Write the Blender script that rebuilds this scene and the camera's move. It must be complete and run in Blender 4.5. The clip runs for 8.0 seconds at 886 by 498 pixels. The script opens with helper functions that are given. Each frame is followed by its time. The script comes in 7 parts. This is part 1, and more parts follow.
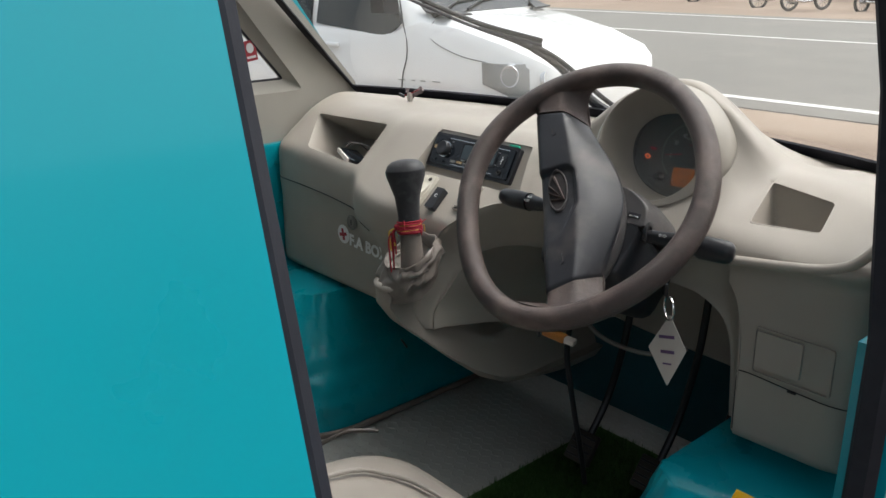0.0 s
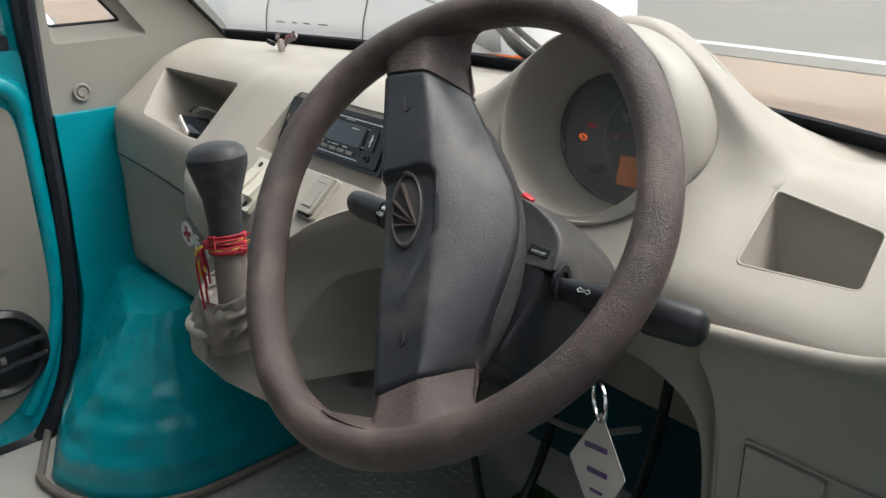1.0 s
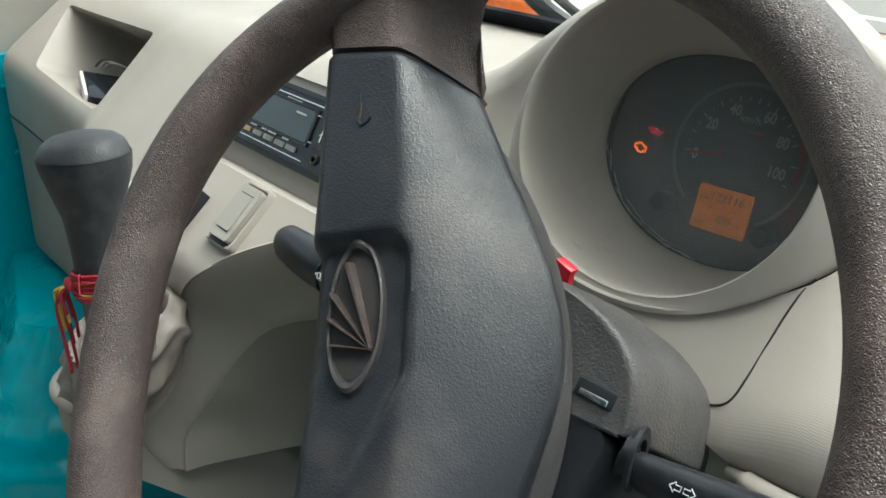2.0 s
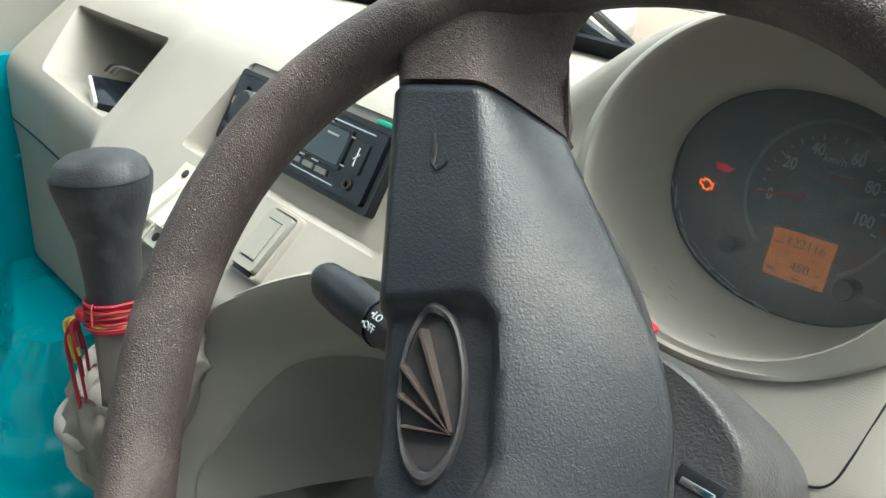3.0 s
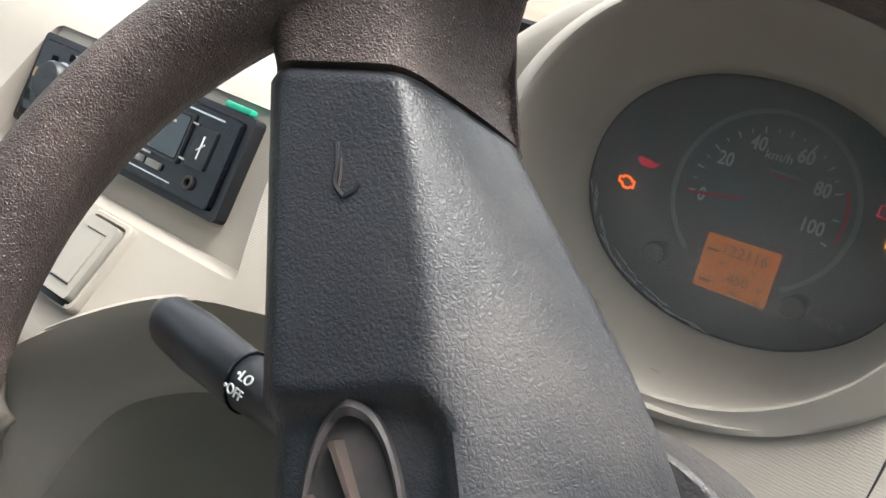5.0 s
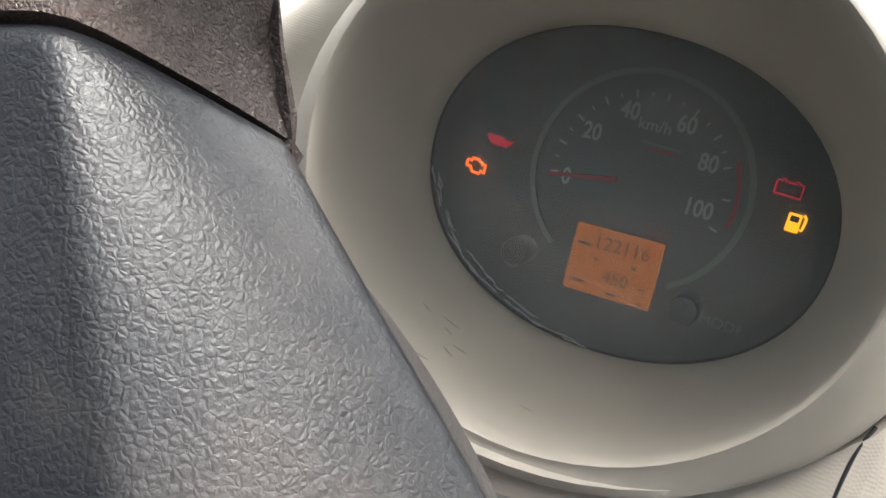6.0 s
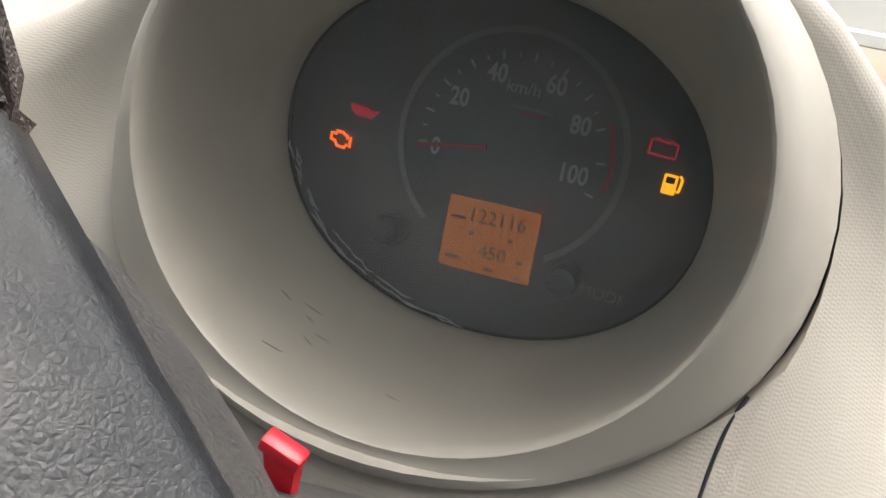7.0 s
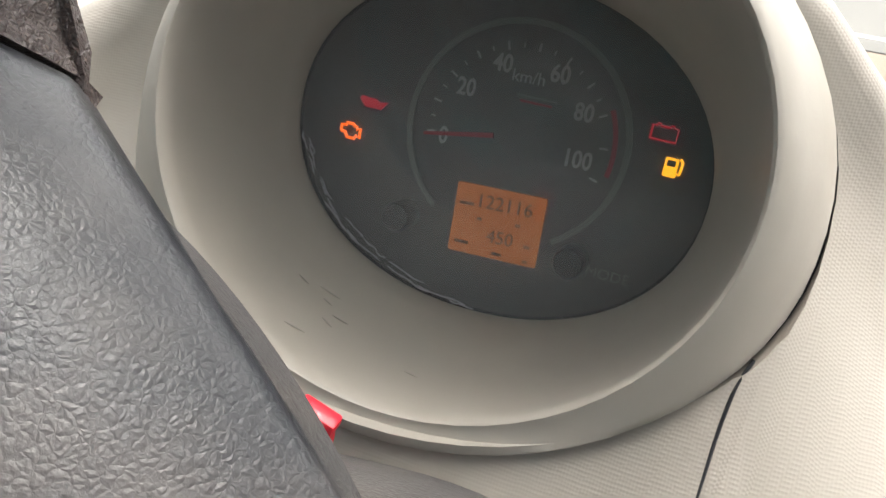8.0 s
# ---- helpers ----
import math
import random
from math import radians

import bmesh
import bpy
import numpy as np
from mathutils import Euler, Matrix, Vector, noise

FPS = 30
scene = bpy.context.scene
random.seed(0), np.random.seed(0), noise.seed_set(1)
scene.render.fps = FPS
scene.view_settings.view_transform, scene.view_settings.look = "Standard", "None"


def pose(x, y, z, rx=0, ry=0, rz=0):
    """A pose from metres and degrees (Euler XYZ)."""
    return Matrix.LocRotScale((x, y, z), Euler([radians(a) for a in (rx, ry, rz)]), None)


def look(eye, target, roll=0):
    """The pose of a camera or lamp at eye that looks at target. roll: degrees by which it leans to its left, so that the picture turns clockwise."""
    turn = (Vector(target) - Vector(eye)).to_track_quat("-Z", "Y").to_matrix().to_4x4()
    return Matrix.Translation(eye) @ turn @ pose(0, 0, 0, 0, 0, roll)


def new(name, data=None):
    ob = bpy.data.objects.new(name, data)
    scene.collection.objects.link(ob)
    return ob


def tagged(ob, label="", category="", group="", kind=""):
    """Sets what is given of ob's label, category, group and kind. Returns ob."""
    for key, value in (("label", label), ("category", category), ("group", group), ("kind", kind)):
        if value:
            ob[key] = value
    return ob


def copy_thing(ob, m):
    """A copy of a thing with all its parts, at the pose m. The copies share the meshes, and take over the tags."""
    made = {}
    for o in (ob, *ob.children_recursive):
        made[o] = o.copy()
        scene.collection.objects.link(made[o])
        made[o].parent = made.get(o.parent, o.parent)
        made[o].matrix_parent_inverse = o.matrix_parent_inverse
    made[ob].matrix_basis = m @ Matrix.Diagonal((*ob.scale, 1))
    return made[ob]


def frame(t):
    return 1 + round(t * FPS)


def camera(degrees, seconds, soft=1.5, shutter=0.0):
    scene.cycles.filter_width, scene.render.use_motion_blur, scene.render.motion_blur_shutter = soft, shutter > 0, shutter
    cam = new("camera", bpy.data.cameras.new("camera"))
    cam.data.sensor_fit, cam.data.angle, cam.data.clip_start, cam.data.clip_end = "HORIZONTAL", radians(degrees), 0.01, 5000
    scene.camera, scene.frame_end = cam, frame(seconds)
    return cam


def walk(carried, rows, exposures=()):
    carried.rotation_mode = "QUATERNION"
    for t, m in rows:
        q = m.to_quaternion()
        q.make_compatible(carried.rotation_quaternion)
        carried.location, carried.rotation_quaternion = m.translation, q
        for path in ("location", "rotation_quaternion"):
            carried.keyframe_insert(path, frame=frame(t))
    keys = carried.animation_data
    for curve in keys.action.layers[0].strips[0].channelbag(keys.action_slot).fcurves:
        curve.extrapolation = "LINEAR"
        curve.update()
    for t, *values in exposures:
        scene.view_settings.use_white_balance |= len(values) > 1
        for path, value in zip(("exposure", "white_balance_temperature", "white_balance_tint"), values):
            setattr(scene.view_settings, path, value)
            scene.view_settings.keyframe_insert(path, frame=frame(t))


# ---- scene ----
cam = camera(55.0, 8.0)
PATH = [
    (0, (0.011, 0.026, 1.573), (-1.418, 1.269, 0.930), -0.7),
    (0.1, (-0.018, 0.049, 1.559), (-1.437, 1.302, 0.915), -0.5),
    (0.2, (-0.044, 0.097, 1.552), (-1.466, 1.344, 0.901), -0.9),
    (0.4, (-0.084, 0.183, 1.535), (-1.501, 1.437, 0.883), -0.7),
    (0.5, (-0.105, 0.239, 1.526), (-1.521, 1.489, 0.867), -0.9),
    (0.7, (-0.140, 0.337, 1.509), (-1.550, 1.580, 0.823), -0.9),
    (1, (-0.230, 0.463, 1.500), (-1.616, 1.694, 0.747), -0.6),
    (1.2, (-0.310, 0.538, 1.483), (-1.685, 1.776, 0.723), 0.5),
    (1.5, (-0.409, 0.618, 1.472), (-1.756, 1.858, 0.667), 1.5),
    (1.7, (-0.436, 0.650, 1.462), (-1.761, 1.868, 0.590), 1.1),
    (2.8, (-0.509, 0.678, 1.466), (-1.800, 1.931, 0.594), 3.9),
    (3, (-0.522, 0.675, 1.462), (-1.822, 1.920, 0.591), 3.7),
    (3.5, (-0.548, 0.672, 1.460), (-1.845, 1.917, 0.584), 5.1),
    (4, (-0.550, 0.679, 1.464), (-1.833, 1.940, 0.589), 6.4),
    (4.5, (-0.575, 0.702, 1.453), (-1.766, 2.051, 0.582), 8.0),
    (4.7, (-0.592, 0.714, 1.445), (-1.695, 2.131, 0.563), 8.2),
    (5.8, (-0.635, 0.794, 1.426), (-1.419, 2.372, 0.479), 7.5),
    (6, (-0.642, 0.817, 1.413), (-1.352, 2.445, 0.494), 8.3),
    (6.5, (-0.651, 0.836, 1.397), (-1.235, 2.504, 0.461), 8.1),
    (7, (-0.627, 0.847, 1.404), (-1.178, 2.526, 0.466), 7.9),
    (7.5, (-0.628, 0.844, 1.403), (-1.177, 2.528, 0.474), 7.2),
    (8, (-0.630, 0.831, 1.401), (-1.157, 2.526, 0.479), 7.4),
]
walk(cam, [(t, look(eye, target, roll)) for t, eye, target, roll in PATH], [(0.0, 0.76, 6350, 10), (0.5, 0.76, 6350, 10), (1.0, 0.95, 6300, 8), (1.5, 1.12, 6200, 4), (3.0, 1.68, 6050, -2), (3.5, 1.81, 6050, -2), (4.0, 1.82, 6050, 2), (4.5, 1.80, 6200, 7), (6.0, 1.86, 6450, 10), (6.5, 1.84, 6480, 10), (7.0, 1.54, 6500, 10), (7.5, 1.58, 6500, 10), (8.0, 1.71, 6500, 10)])

# ---- light ----
SUN_HEIGHT, SUN_TURN = 64.0, 24.0
world = bpy.data.worlds.new("world")
scene.world = world
world.use_nodes = True
wn = world.node_tree
sky = wn.nodes.new("ShaderNodeTexSky")
sky.sky_type = "NISHITA"
sky.sun_disc = False
sky.sun_elevation, sky.sun_rotation = radians(SUN_HEIGHT), radians(SUN_TURN)
sky.dust_density, sky.air_density = 6.0, 1.6
pale = wn.nodes.new("ShaderNodeHueSaturation")        # thin overcast: hardly any blue
pale.inputs["Saturation"].default_value = 0.35
wn.links.new(sky.outputs["Color"], pale.inputs["Color"])
wn.links.new(pale.outputs["Color"], wn.nodes["Background"].inputs["Color"])
wn.nodes["Background"].inputs["Strength"].default_value = 0.15
sun = new("sun", bpy.data.lights.new("sun", "SUN"))
sun.data.energy, sun.data.angle, sun.data.color = 0.78, radians(38), (1.0, 0.96, 0.9)
sun.matrix_world = pose(0, 0, 30, 90 - SUN_HEIGHT, 0, 180 - SUN_TURN)


# ---- materials ----
def material(name, color, rough=0.5, metal=0.0, color2=None, scale=20.0, blend=0.5, bump=0.0, grain=300.0, kind="noise",
             coat=0.0, spec=0.5, wear=None, wear_scale=6.0, wear_amount=0.3, depth=0.0006, speck=None, pore_size=0.28):
    """A surface with colour variation at two scales, uneven gloss and a fine relief."""
    m = bpy.data.materials.new(name)
    m.use_nodes = True
    nt = m.node_tree
    b = nt.nodes["Principled BSDF"]
    link = nt.links.new
    tc = nt.nodes.new("ShaderNodeTexCoord")

    def tex(node, s, detail=4.0):
        n = nt.nodes.new(node)
        n.inputs["Scale"].default_value = s
        if "Detail" in n.inputs:
            n.inputs["Detail"].default_value = detail
        link(tc.outputs["Object"], n.inputs["Vector"])
        return n

    def mix(fac, a, c):
        n = nt.nodes.new("ShaderNodeMix")
        n.data_type = "RGBA"
        for k, v in (("Factor", fac), ("A", a), ("B", c)):
            i = [s for s in n.inputs if s.name == k and s.type in ("VALUE", "RGBA")][0 if k == "Factor" else -1]
            if hasattr(v, "default_value"):
                link(v, i)
            else:
                i.default_value = v
        return [o for o in n.outputs if o.type == "RGBA"][0]

    def ramp(src, lo, hi, a=0.0, c=1.0):
        n = nt.nodes.new("ShaderNodeMapRange")
        n.inputs["From Min"].default_value, n.inputs["From Max"].default_value = lo, hi
        n.inputs["To Min"].default_value, n.inputs["To Max"].default_value = a, c
        link(src, n.inputs["Value"])
        return n.outputs["Result"]

    base = (*color, 1.0)
    if color2:
        n1 = tex("ShaderNodeTexNoise", scale)
        base = mix(ramp(n1.outputs["Fac"], 0.3, 0.7, 0.0, blend), base, (*color2, 1.0))
    if wear:
        n2 = tex("ShaderNodeTexNoise", wear_scale, 8.0)
        base = mix(ramp(n2.outputs["Fac"], 0.5, 0.72, 0.0, wear_amount), base, (*wear, 1.0))
    if speck:
        n4, n5 = tex("ShaderNodeTexNoise", 850.0, 2.0), tex("ShaderNodeTexNoise", 30.0, 3.0)
        both = nt.nodes.new("ShaderNodeMath")
        both.operation = "MULTIPLY"
        link(ramp(n4.outputs["Fac"], 0.60, 0.68), both.inputs[0])
        link(ramp(n5.outputs["Fac"], 0.46, 0.63, 0.03, 0.95), both.inputs[1])
        base = mix(both.outputs[0], base, (*speck, 1.0))
    if hasattr(base, "default_value"):
        link(base, b.inputs["Base Color"])
    else:
        b.inputs["Base Color"].default_value = base
    n3 = tex("ShaderNodeTexNoise", 14.0)
    link(ramp(n3.outputs["Fac"], 0.3, 0.7, max(0.02, rough - 0.07), min(1.0, rough + 0.07)), b.inputs["Roughness"])
    b.inputs["Metallic"].default_value = metal
    b.inputs["Specular IOR Level"].default_value = spec
    b.inputs["Coat Weight"].default_value = coat
    b.inputs["Coat Roughness"].default_value = 0.08
    if bump:
        if kind == "leather":
            w = tex("ShaderNodeTexNoise", grain * 0.5)
            add = nt.nodes.new("ShaderNodeVectorMath")
            add.operation = "MULTIPLY_ADD"
            link(w.outputs["Color"], add.inputs[0])
            add.inputs[1].default_value = (1.8 / grain, 1.8 / grain, 1.8 / grain)
            link(tc.outputs["Object"], add.inputs[2])
            v = nt.nodes.new("ShaderNodeTexVoronoi")
            v.feature = "DISTANCE_TO_EDGE"
            v.inputs["Scale"].default_value = grain
            link(add.outputs[0], v.inputs["Vector"])
            pore = tex("ShaderNodeTexNoise", grain * pore_size, 2.0)
            low = nt.nodes.new("ShaderNodeMath")
            low.operation = "MULTIPLY_ADD"
            link(ramp(v.outputs["Distance"], 0.0, 0.34), low.inputs[0])
            low.inputs[1].default_value = 0.45
            link(pore.outputs["Fac"], low.inputs[2])
            height = low.outputs[0]
        elif kind == "canvas":
            v = tex("ShaderNodeTexVoronoi", grain)
            height = v.outputs["Distance"]
        elif kind == "weave":
            height = None
            for way in "XYZ":
                w = tex("ShaderNodeTexWave", grain, 1.0)
                w.bands_direction = way
                w.inputs["Distortion"].default_value = 1.6
                w.inputs["Detail Scale"].default_value = 0.35
                if height is None:
                    height = w.outputs["Fac"]
                else:
                    n = nt.nodes.new("ShaderNodeMath")
                    link(height, n.inputs[0])
                    link(w.outputs["Fac"], n.inputs[1])
                    height = n.outputs[0]
        else:
            height = tex("ShaderNodeTexNoise", grain).outputs["Fac"]
        bn = nt.nodes.new("ShaderNodeBump")
        bn.inputs["Strength"].default_value, bn.inputs["Distance"].default_value = bump, depth
        link(height, bn.inputs["Height"])
        link(bn.outputs["Normal"], b.inputs["Normal"])
    return m


def glow(name, color, strength, body=0.3):
    m = bpy.data.materials.new(name)
    m.use_nodes = True
    b = m.node_tree.nodes["Principled BSDF"]
    b.inputs["Base Color"].default_value = (*[c * body for c in color], 1)
    b.inputs["Emission Color"].default_value = (*color, 1)
    b.inputs["Emission Strength"].default_value = strength
    return m


def glass(name, color=(1, 1, 1), rough=0.0, ior=1.45, mixed=0.0):
    m = bpy.data.materials.new(name)
    m.use_nodes = True
    b = m.node_tree.nodes["Principled BSDF"]
    b.inputs["Base Color"].default_value = (*color, 1)
    b.inputs["Transmission Weight"].default_value = 1.0 - mixed
    b.inputs["Roughness"].default_value, b.inputs["IOR"].default_value = rough, ior
    return m


DASH = material("dash_plastic", (0.334, 0.304, 0.264), 0.48, color2=(0.301, 0.275, 0.239), scale=9, bump=0.10, grain=330, kind="weave",
                wear=(0.255, 0.226, 0.202), wear_scale=5, wear_amount=0.35, depth=0.0004)
HOOD = material("smooth_hood_plastic", (0.339, 0.313, 0.272), 0.42, color2=(0.308, 0.286, 0.249), scale=12, bump=0.05, grain=500,
                wear=(0.22, 0.205, 0.185), wear_scale=16, wear_amount=0.28)
TRIM = material("pillar_trim_plastic", (0.30, 0.282, 0.248), 0.55, color2=(0.27, 0.255, 0.226), scale=7, bump=0.2, grain=600, depth=0.0004)
LINING = material("door_lining_vinyl", (0.235, 0.220, 0.192), 0.55, color2=(0.205, 0.192, 0.168), scale=6, bump=0.2, grain=500, depth=0.0004)
RIM = material("worn_rim_rubber", (0.064, 0.046, 0.041), 0.40, color2=(0.042, 0.031, 0.029), scale=18, bump=0.9, grain=900, kind="leather",
               wear=(0.155, 0.113, 0.097), wear_scale=22, wear_amount=0.8, depth=0.0006, speck=(0.165, 0.115, 0.092), pore_size=0.35)
PAD = material("hub_leather_grain", (0.016, 0.017, 0.021), 0.40, color2=(0.024, 0.025, 0.029), scale=25, bump=0.38, grain=680, pore_size=0.9, kind="leather", spec=0.5,
               wear=(0.115, 0.098, 0.088), wear_scale=18, wear_amount=0.5, depth=0.00045)
COWL = material("cowl_grain_plastic", (0.058, 0.055, 0.056), 0.45, color2=(0.080, 0.074, 0.070), scale=20, bump=0.8, grain=430, spec=0.4, kind="leather",
                wear=(0.12, 0.105, 0.09), wear_scale=40, wear_amount=0.4, depth=0.0004)
BLACK = material("black_plastic", (0.016, 0.017, 0.020), 0.36, color2=(0.024, 0.024, 0.027), scale=30, bump=0.08, grain=700, spec=0.3)
KNOB = material("knob_leatherette", (0.026, 0.027, 0.030), 0.45, color2=(0.036, 0.036, 0.038), scale=40, bump=0.5, grain=420, kind="leather", depth=0.0004, spec=0.3,
                wear=(0.10, 0.10, 0.10), wear_scale=60, wear_amount=0.35)
RUBBER = material("seal_rubber", (0.014, 0.015, 0.022), 0.6, color2=(0.026, 0.028, 0.036), scale=60, bump=0.2, grain=250, spec=0.3)
TEAL = material("teal_paint", (0.001, 0.29, 0.355), 0.30, color2=(0.002, 0.27, 0.33), scale=3, coat=0.35, spec=0.35, bump=0.03, grain=90,
                wear=(0.012, 0.22, 0.26), wear_scale=9, wear_amount=0.25)
# darker than TEAL: the footwell's shade is put into this colour
TEAL_DARK = material("dark_blue_shade_paint", (0.005, 0.085, 0.12), 0.45, color2=(0.015, 0.07, 0.09), scale=5, bump=0.05, grain=60)
VINYL = material("seat_vinyl", (0.295, 0.266, 0.232), 0.40, color2=(0.265, 0.238, 0.206), scale=6, bump=0.25, grain=900, kind="canvas",
                 wear=(0.33, 0.29, 0.24), wear_scale=4, wear_amount=0.25, depth=0.0006)
BOOT = material("boot_cloth", (0.185, 0.160, 0.141), 0.5, color2=(0.130, 0.112, 0.098), scale=25, bump=0.22, grain=500, kind="leather")
FLOOR = material("floor_sheet", (0.40, 0.395, 0.37), 0.40, color2=(0.30, 0.295, 0.27), scale=6, bump=0.2, grain=120,
                 wear=(0.30, 0.27, 0.22), wear_scale=8, wear_amount=0.4)
GRASS = material("turf_mat_green", (0.03, 0.085, 0.012), 0.8, color2=(0.05, 0.12, 0.02), scale=60)
CARD = material("tag_card", (0.62, 0.57, 0.52), 0.6, color2=(0.55, 0.49, 0.45), scale=40)
INK = material("violet_ink", (0.13, 0.07, 0.17), 0.6)
CHROME = material("ring_steel", (0.6, 0.6, 0.6), 0.22, 1.0)
RED = material("red_thread", (0.36, 0.012, 0.03), 0.7, color2=(0.24, 0.008, 0.02), scale=200, bump=0.4, grain=900)
YELLOW = material("yellow_thread", (0.62, 0.42, 0.06), 0.6, color2=(0.5, 0.3, 0.05), scale=200)
RED_PLASTIC = material("red_clip_plastic", (0.62, 0.01, 0.025), 0.35)
WHITE_PLASTIC = material("ivory_switch_plastic", (0.56, 0.53, 0.45), 0.4, color2=(0.48, 0.45, 0.37), scale=60)
WHITE_MARK = material("white_print", (0.72, 0.72, 0.72), 0.6)
GREY_MARK = material("grey_print", (0.36, 0.36, 0.35), 0.6)
RED_MARK = material("red_print", (0.32, 0.02, 0.035), 0.5)
DIAL = material("dial_sheet", (0.084, 0.084, 0.078), 0.5, color2=(0.094, 0.093, 0.087), scale=30)
DIAL_RING = material("dial_ring_print", (0.17, 0.172, 0.165), 0.5)
RADIO = material("radio_gloss", (0.006, 0.008, 0.011), 0.14, color2=(0.010, 0.012, 0.016), scale=40, spec=0.25)
SCREEN = material("radio_screen", (0.02, 0.032, 0.036), 0.06)
BRONZE = material("worn_brass_tint", (0.35, 0.24, 0.12), 0.35, 0.6)
EMBLEM = material("emblem_dark_gloss", (0.030, 0.029, 0.031), 0.46, 0.0, spec=0.25, color2=(0.075, 0.06, 0.054), scale=120)
EMBLEM_EDGE = material("emblem_worn_edge", (0.048, 0.039, 0.037), 0.45, 0.0, spec=0.3, color2=(0.105, 0.070, 0.058), scale=90)
METAL_DARK = material("pedal_steel", (0.035, 0.032, 0.03), 0.5, 0.4, color2=(0.06, 0.045, 0.035), scale=30, bump=0.2, grain=200)
WIRE_GREY = material("grey_wire", (0.16, 0.16, 0.15), 0.5)
CAR_WHITE = material("car_white_paint", (0.86, 0.87, 0.86), 0.22, color2=(0.83, 0.84, 0.83), scale=2, coat=0.6)
CAR_GLASS = material("car_tinted_glass", (0.015, 0.02, 0.022), 0.06)
LAMP_CLEAR = material("lamp_clear", (0.62, 0.64, 0.66), 0.08, 0.4)
LAMP_BODY = material("lamp_housing_grey", (0.22, 0.22, 0.21), 0.12, color2=(0.30, 0.30, 0.29), scale=12, coat=0.5)
AMBER = material("amber_lens", (0.75, 0.16, 0.02), 0.25)
TYRE = material("tyre_rubber", (0.02, 0.02, 0.02), 0.8, bump=0.2, grain=90)
ASPHALT = material("road_asphalt", (0.17, 0.165, 0.15), 0.9, color2=(0.14, 0.135, 0.125), scale=1.2, bump=0.5, grain=60, depth=0.004,
                   wear=(0.21, 0.20, 0.18), wear_scale=0.4, wear_amount=0.5)
SAND = material("roadside_earth", (0.27, 0.20, 0.15), 0.95, color2=(0.20, 0.15, 0.11), scale=0.8, bump=0.6, grain=30, depth=0.01,
                wear=(0.36, 0.28, 0.21), wear_scale=0.3, wear_amount=0.5)
ROAD_LINE = material("road_line_paint", (0.70, 0.69, 0.66), 0.7, color2=(0.5, 0.48, 0.45), scale=3)
LEAF = material("hedge_leaf", (0.05, 0.09, 0.03), 0.7, color2=(0.03, 0.055, 0.02), scale=2)
WALL_PAINT = material("far_wall_paint", (0.28, 0.24, 0.20), 0.9, color2=(0.2, 0.18, 0.16), scale=0.5)
HEADLINER = material("headliner_cloth", (0.42, 0.40, 0.36), 0.9, bump=0.3, grain=700)
YELLOW_PAINT = material("yellow_paint", (0.75, 0.42, 0.01), 0.3, coat=0.4)
GLASS = glass("window_glass", (0.97, 0.99, 0.98))
LENS = glass("cluster_lens", (0.95, 0.96, 0.95), 0.03, 1.30, 0.065)       # a small diffuse share veils the dial evenly
MIRROR = glow("mirror_silver", (0.9, 0.9, 0.9), 0.0, 1.0)
MIRROR.node_tree.nodes["Principled BSDF"].inputs["Metallic"].default_value = 1.0
MIRROR.node_tree.nodes["Principled BSDF"].inputs["Roughness"].default_value = 0.0
LCD = glow("lcd_amber", (1.0, 0.27, 0.004), 0.062, 0.09)
LCD_INK = material("lcd_segments", (0.035, 0.013, 0.003), 0.5)
GLOW_ORANGE = glow("lamp_orange", (1.0, 0.14, 0.004), 0.4)
GLOW_AMBER = glow("lamp_amber", (1.0, 0.40, 0.01), 0.5)
GLOW_RED = glow("lamp_red", (0.75, 0.01, 0.04), 0.10)


# ---- mesh helpers ----
def thing(name, base, label, category, group=""):
    return tagged(_at(new(name), base), label, category, group)


def _at(ob, p):
    ob.location = p
    return ob


def finish(bm, sharp=38.0):
    bmesh.ops.recalc_face_normals(bm, faces=bm.faces)
    lim = radians(sharp)
    for f in bm.faces:
        f.smooth = True
    for e in bm.edges:
        e.smooth = len(e.link_faces) == 2 and e.calc_face_angle(0.0) < lim


def part(name, bm, mat_, parent=None, label="", sharp=38.0, kind=""):
    """One mesh object out of a bmesh in world coordinates, under a thing or under a part of it."""
    finish(bm, sharp)
    me = bpy.data.meshes.new(name)
    bm.to_mesh(me)
    bm.free()
    me.materials.append(mat_)
    ob = new(name, me)
    if parent:
        ob.parent = parent
        off = Vector(parent.location)
        if parent.parent:
            off = Vector((0, 0, 0))
        ob.location = -off
    return tagged(ob, label, kind=kind)


def structure(name, bm, mat_, label, category, sharp=38.0):
    return tagged(part(name, bm, mat_, None, "", sharp), label, category, kind="structure")


def loft(rings, closed=True, cap=True, bm=None, wrap=False):
    """Skins a row of rings of equally many points."""
    bm = bm or bmesh.new()
    vs = [[bm.verts.new(p) for p in r] for r in rings]
    n = len(vs[0])
    pairs = list(zip(vs, vs[1:])) + ([(vs[-1], vs[0])] if wrap else [])
    for a, b in pairs:
        for i in range(n if closed else n - 1):
            j = (i + 1) % n
            bm.faces.new((a[i], a[j], b[j], b[i]))
    if cap and closed and not wrap:
        bm.faces.new(list(reversed(vs[0])))
        bm.faces.new(vs[-1])
    return bm


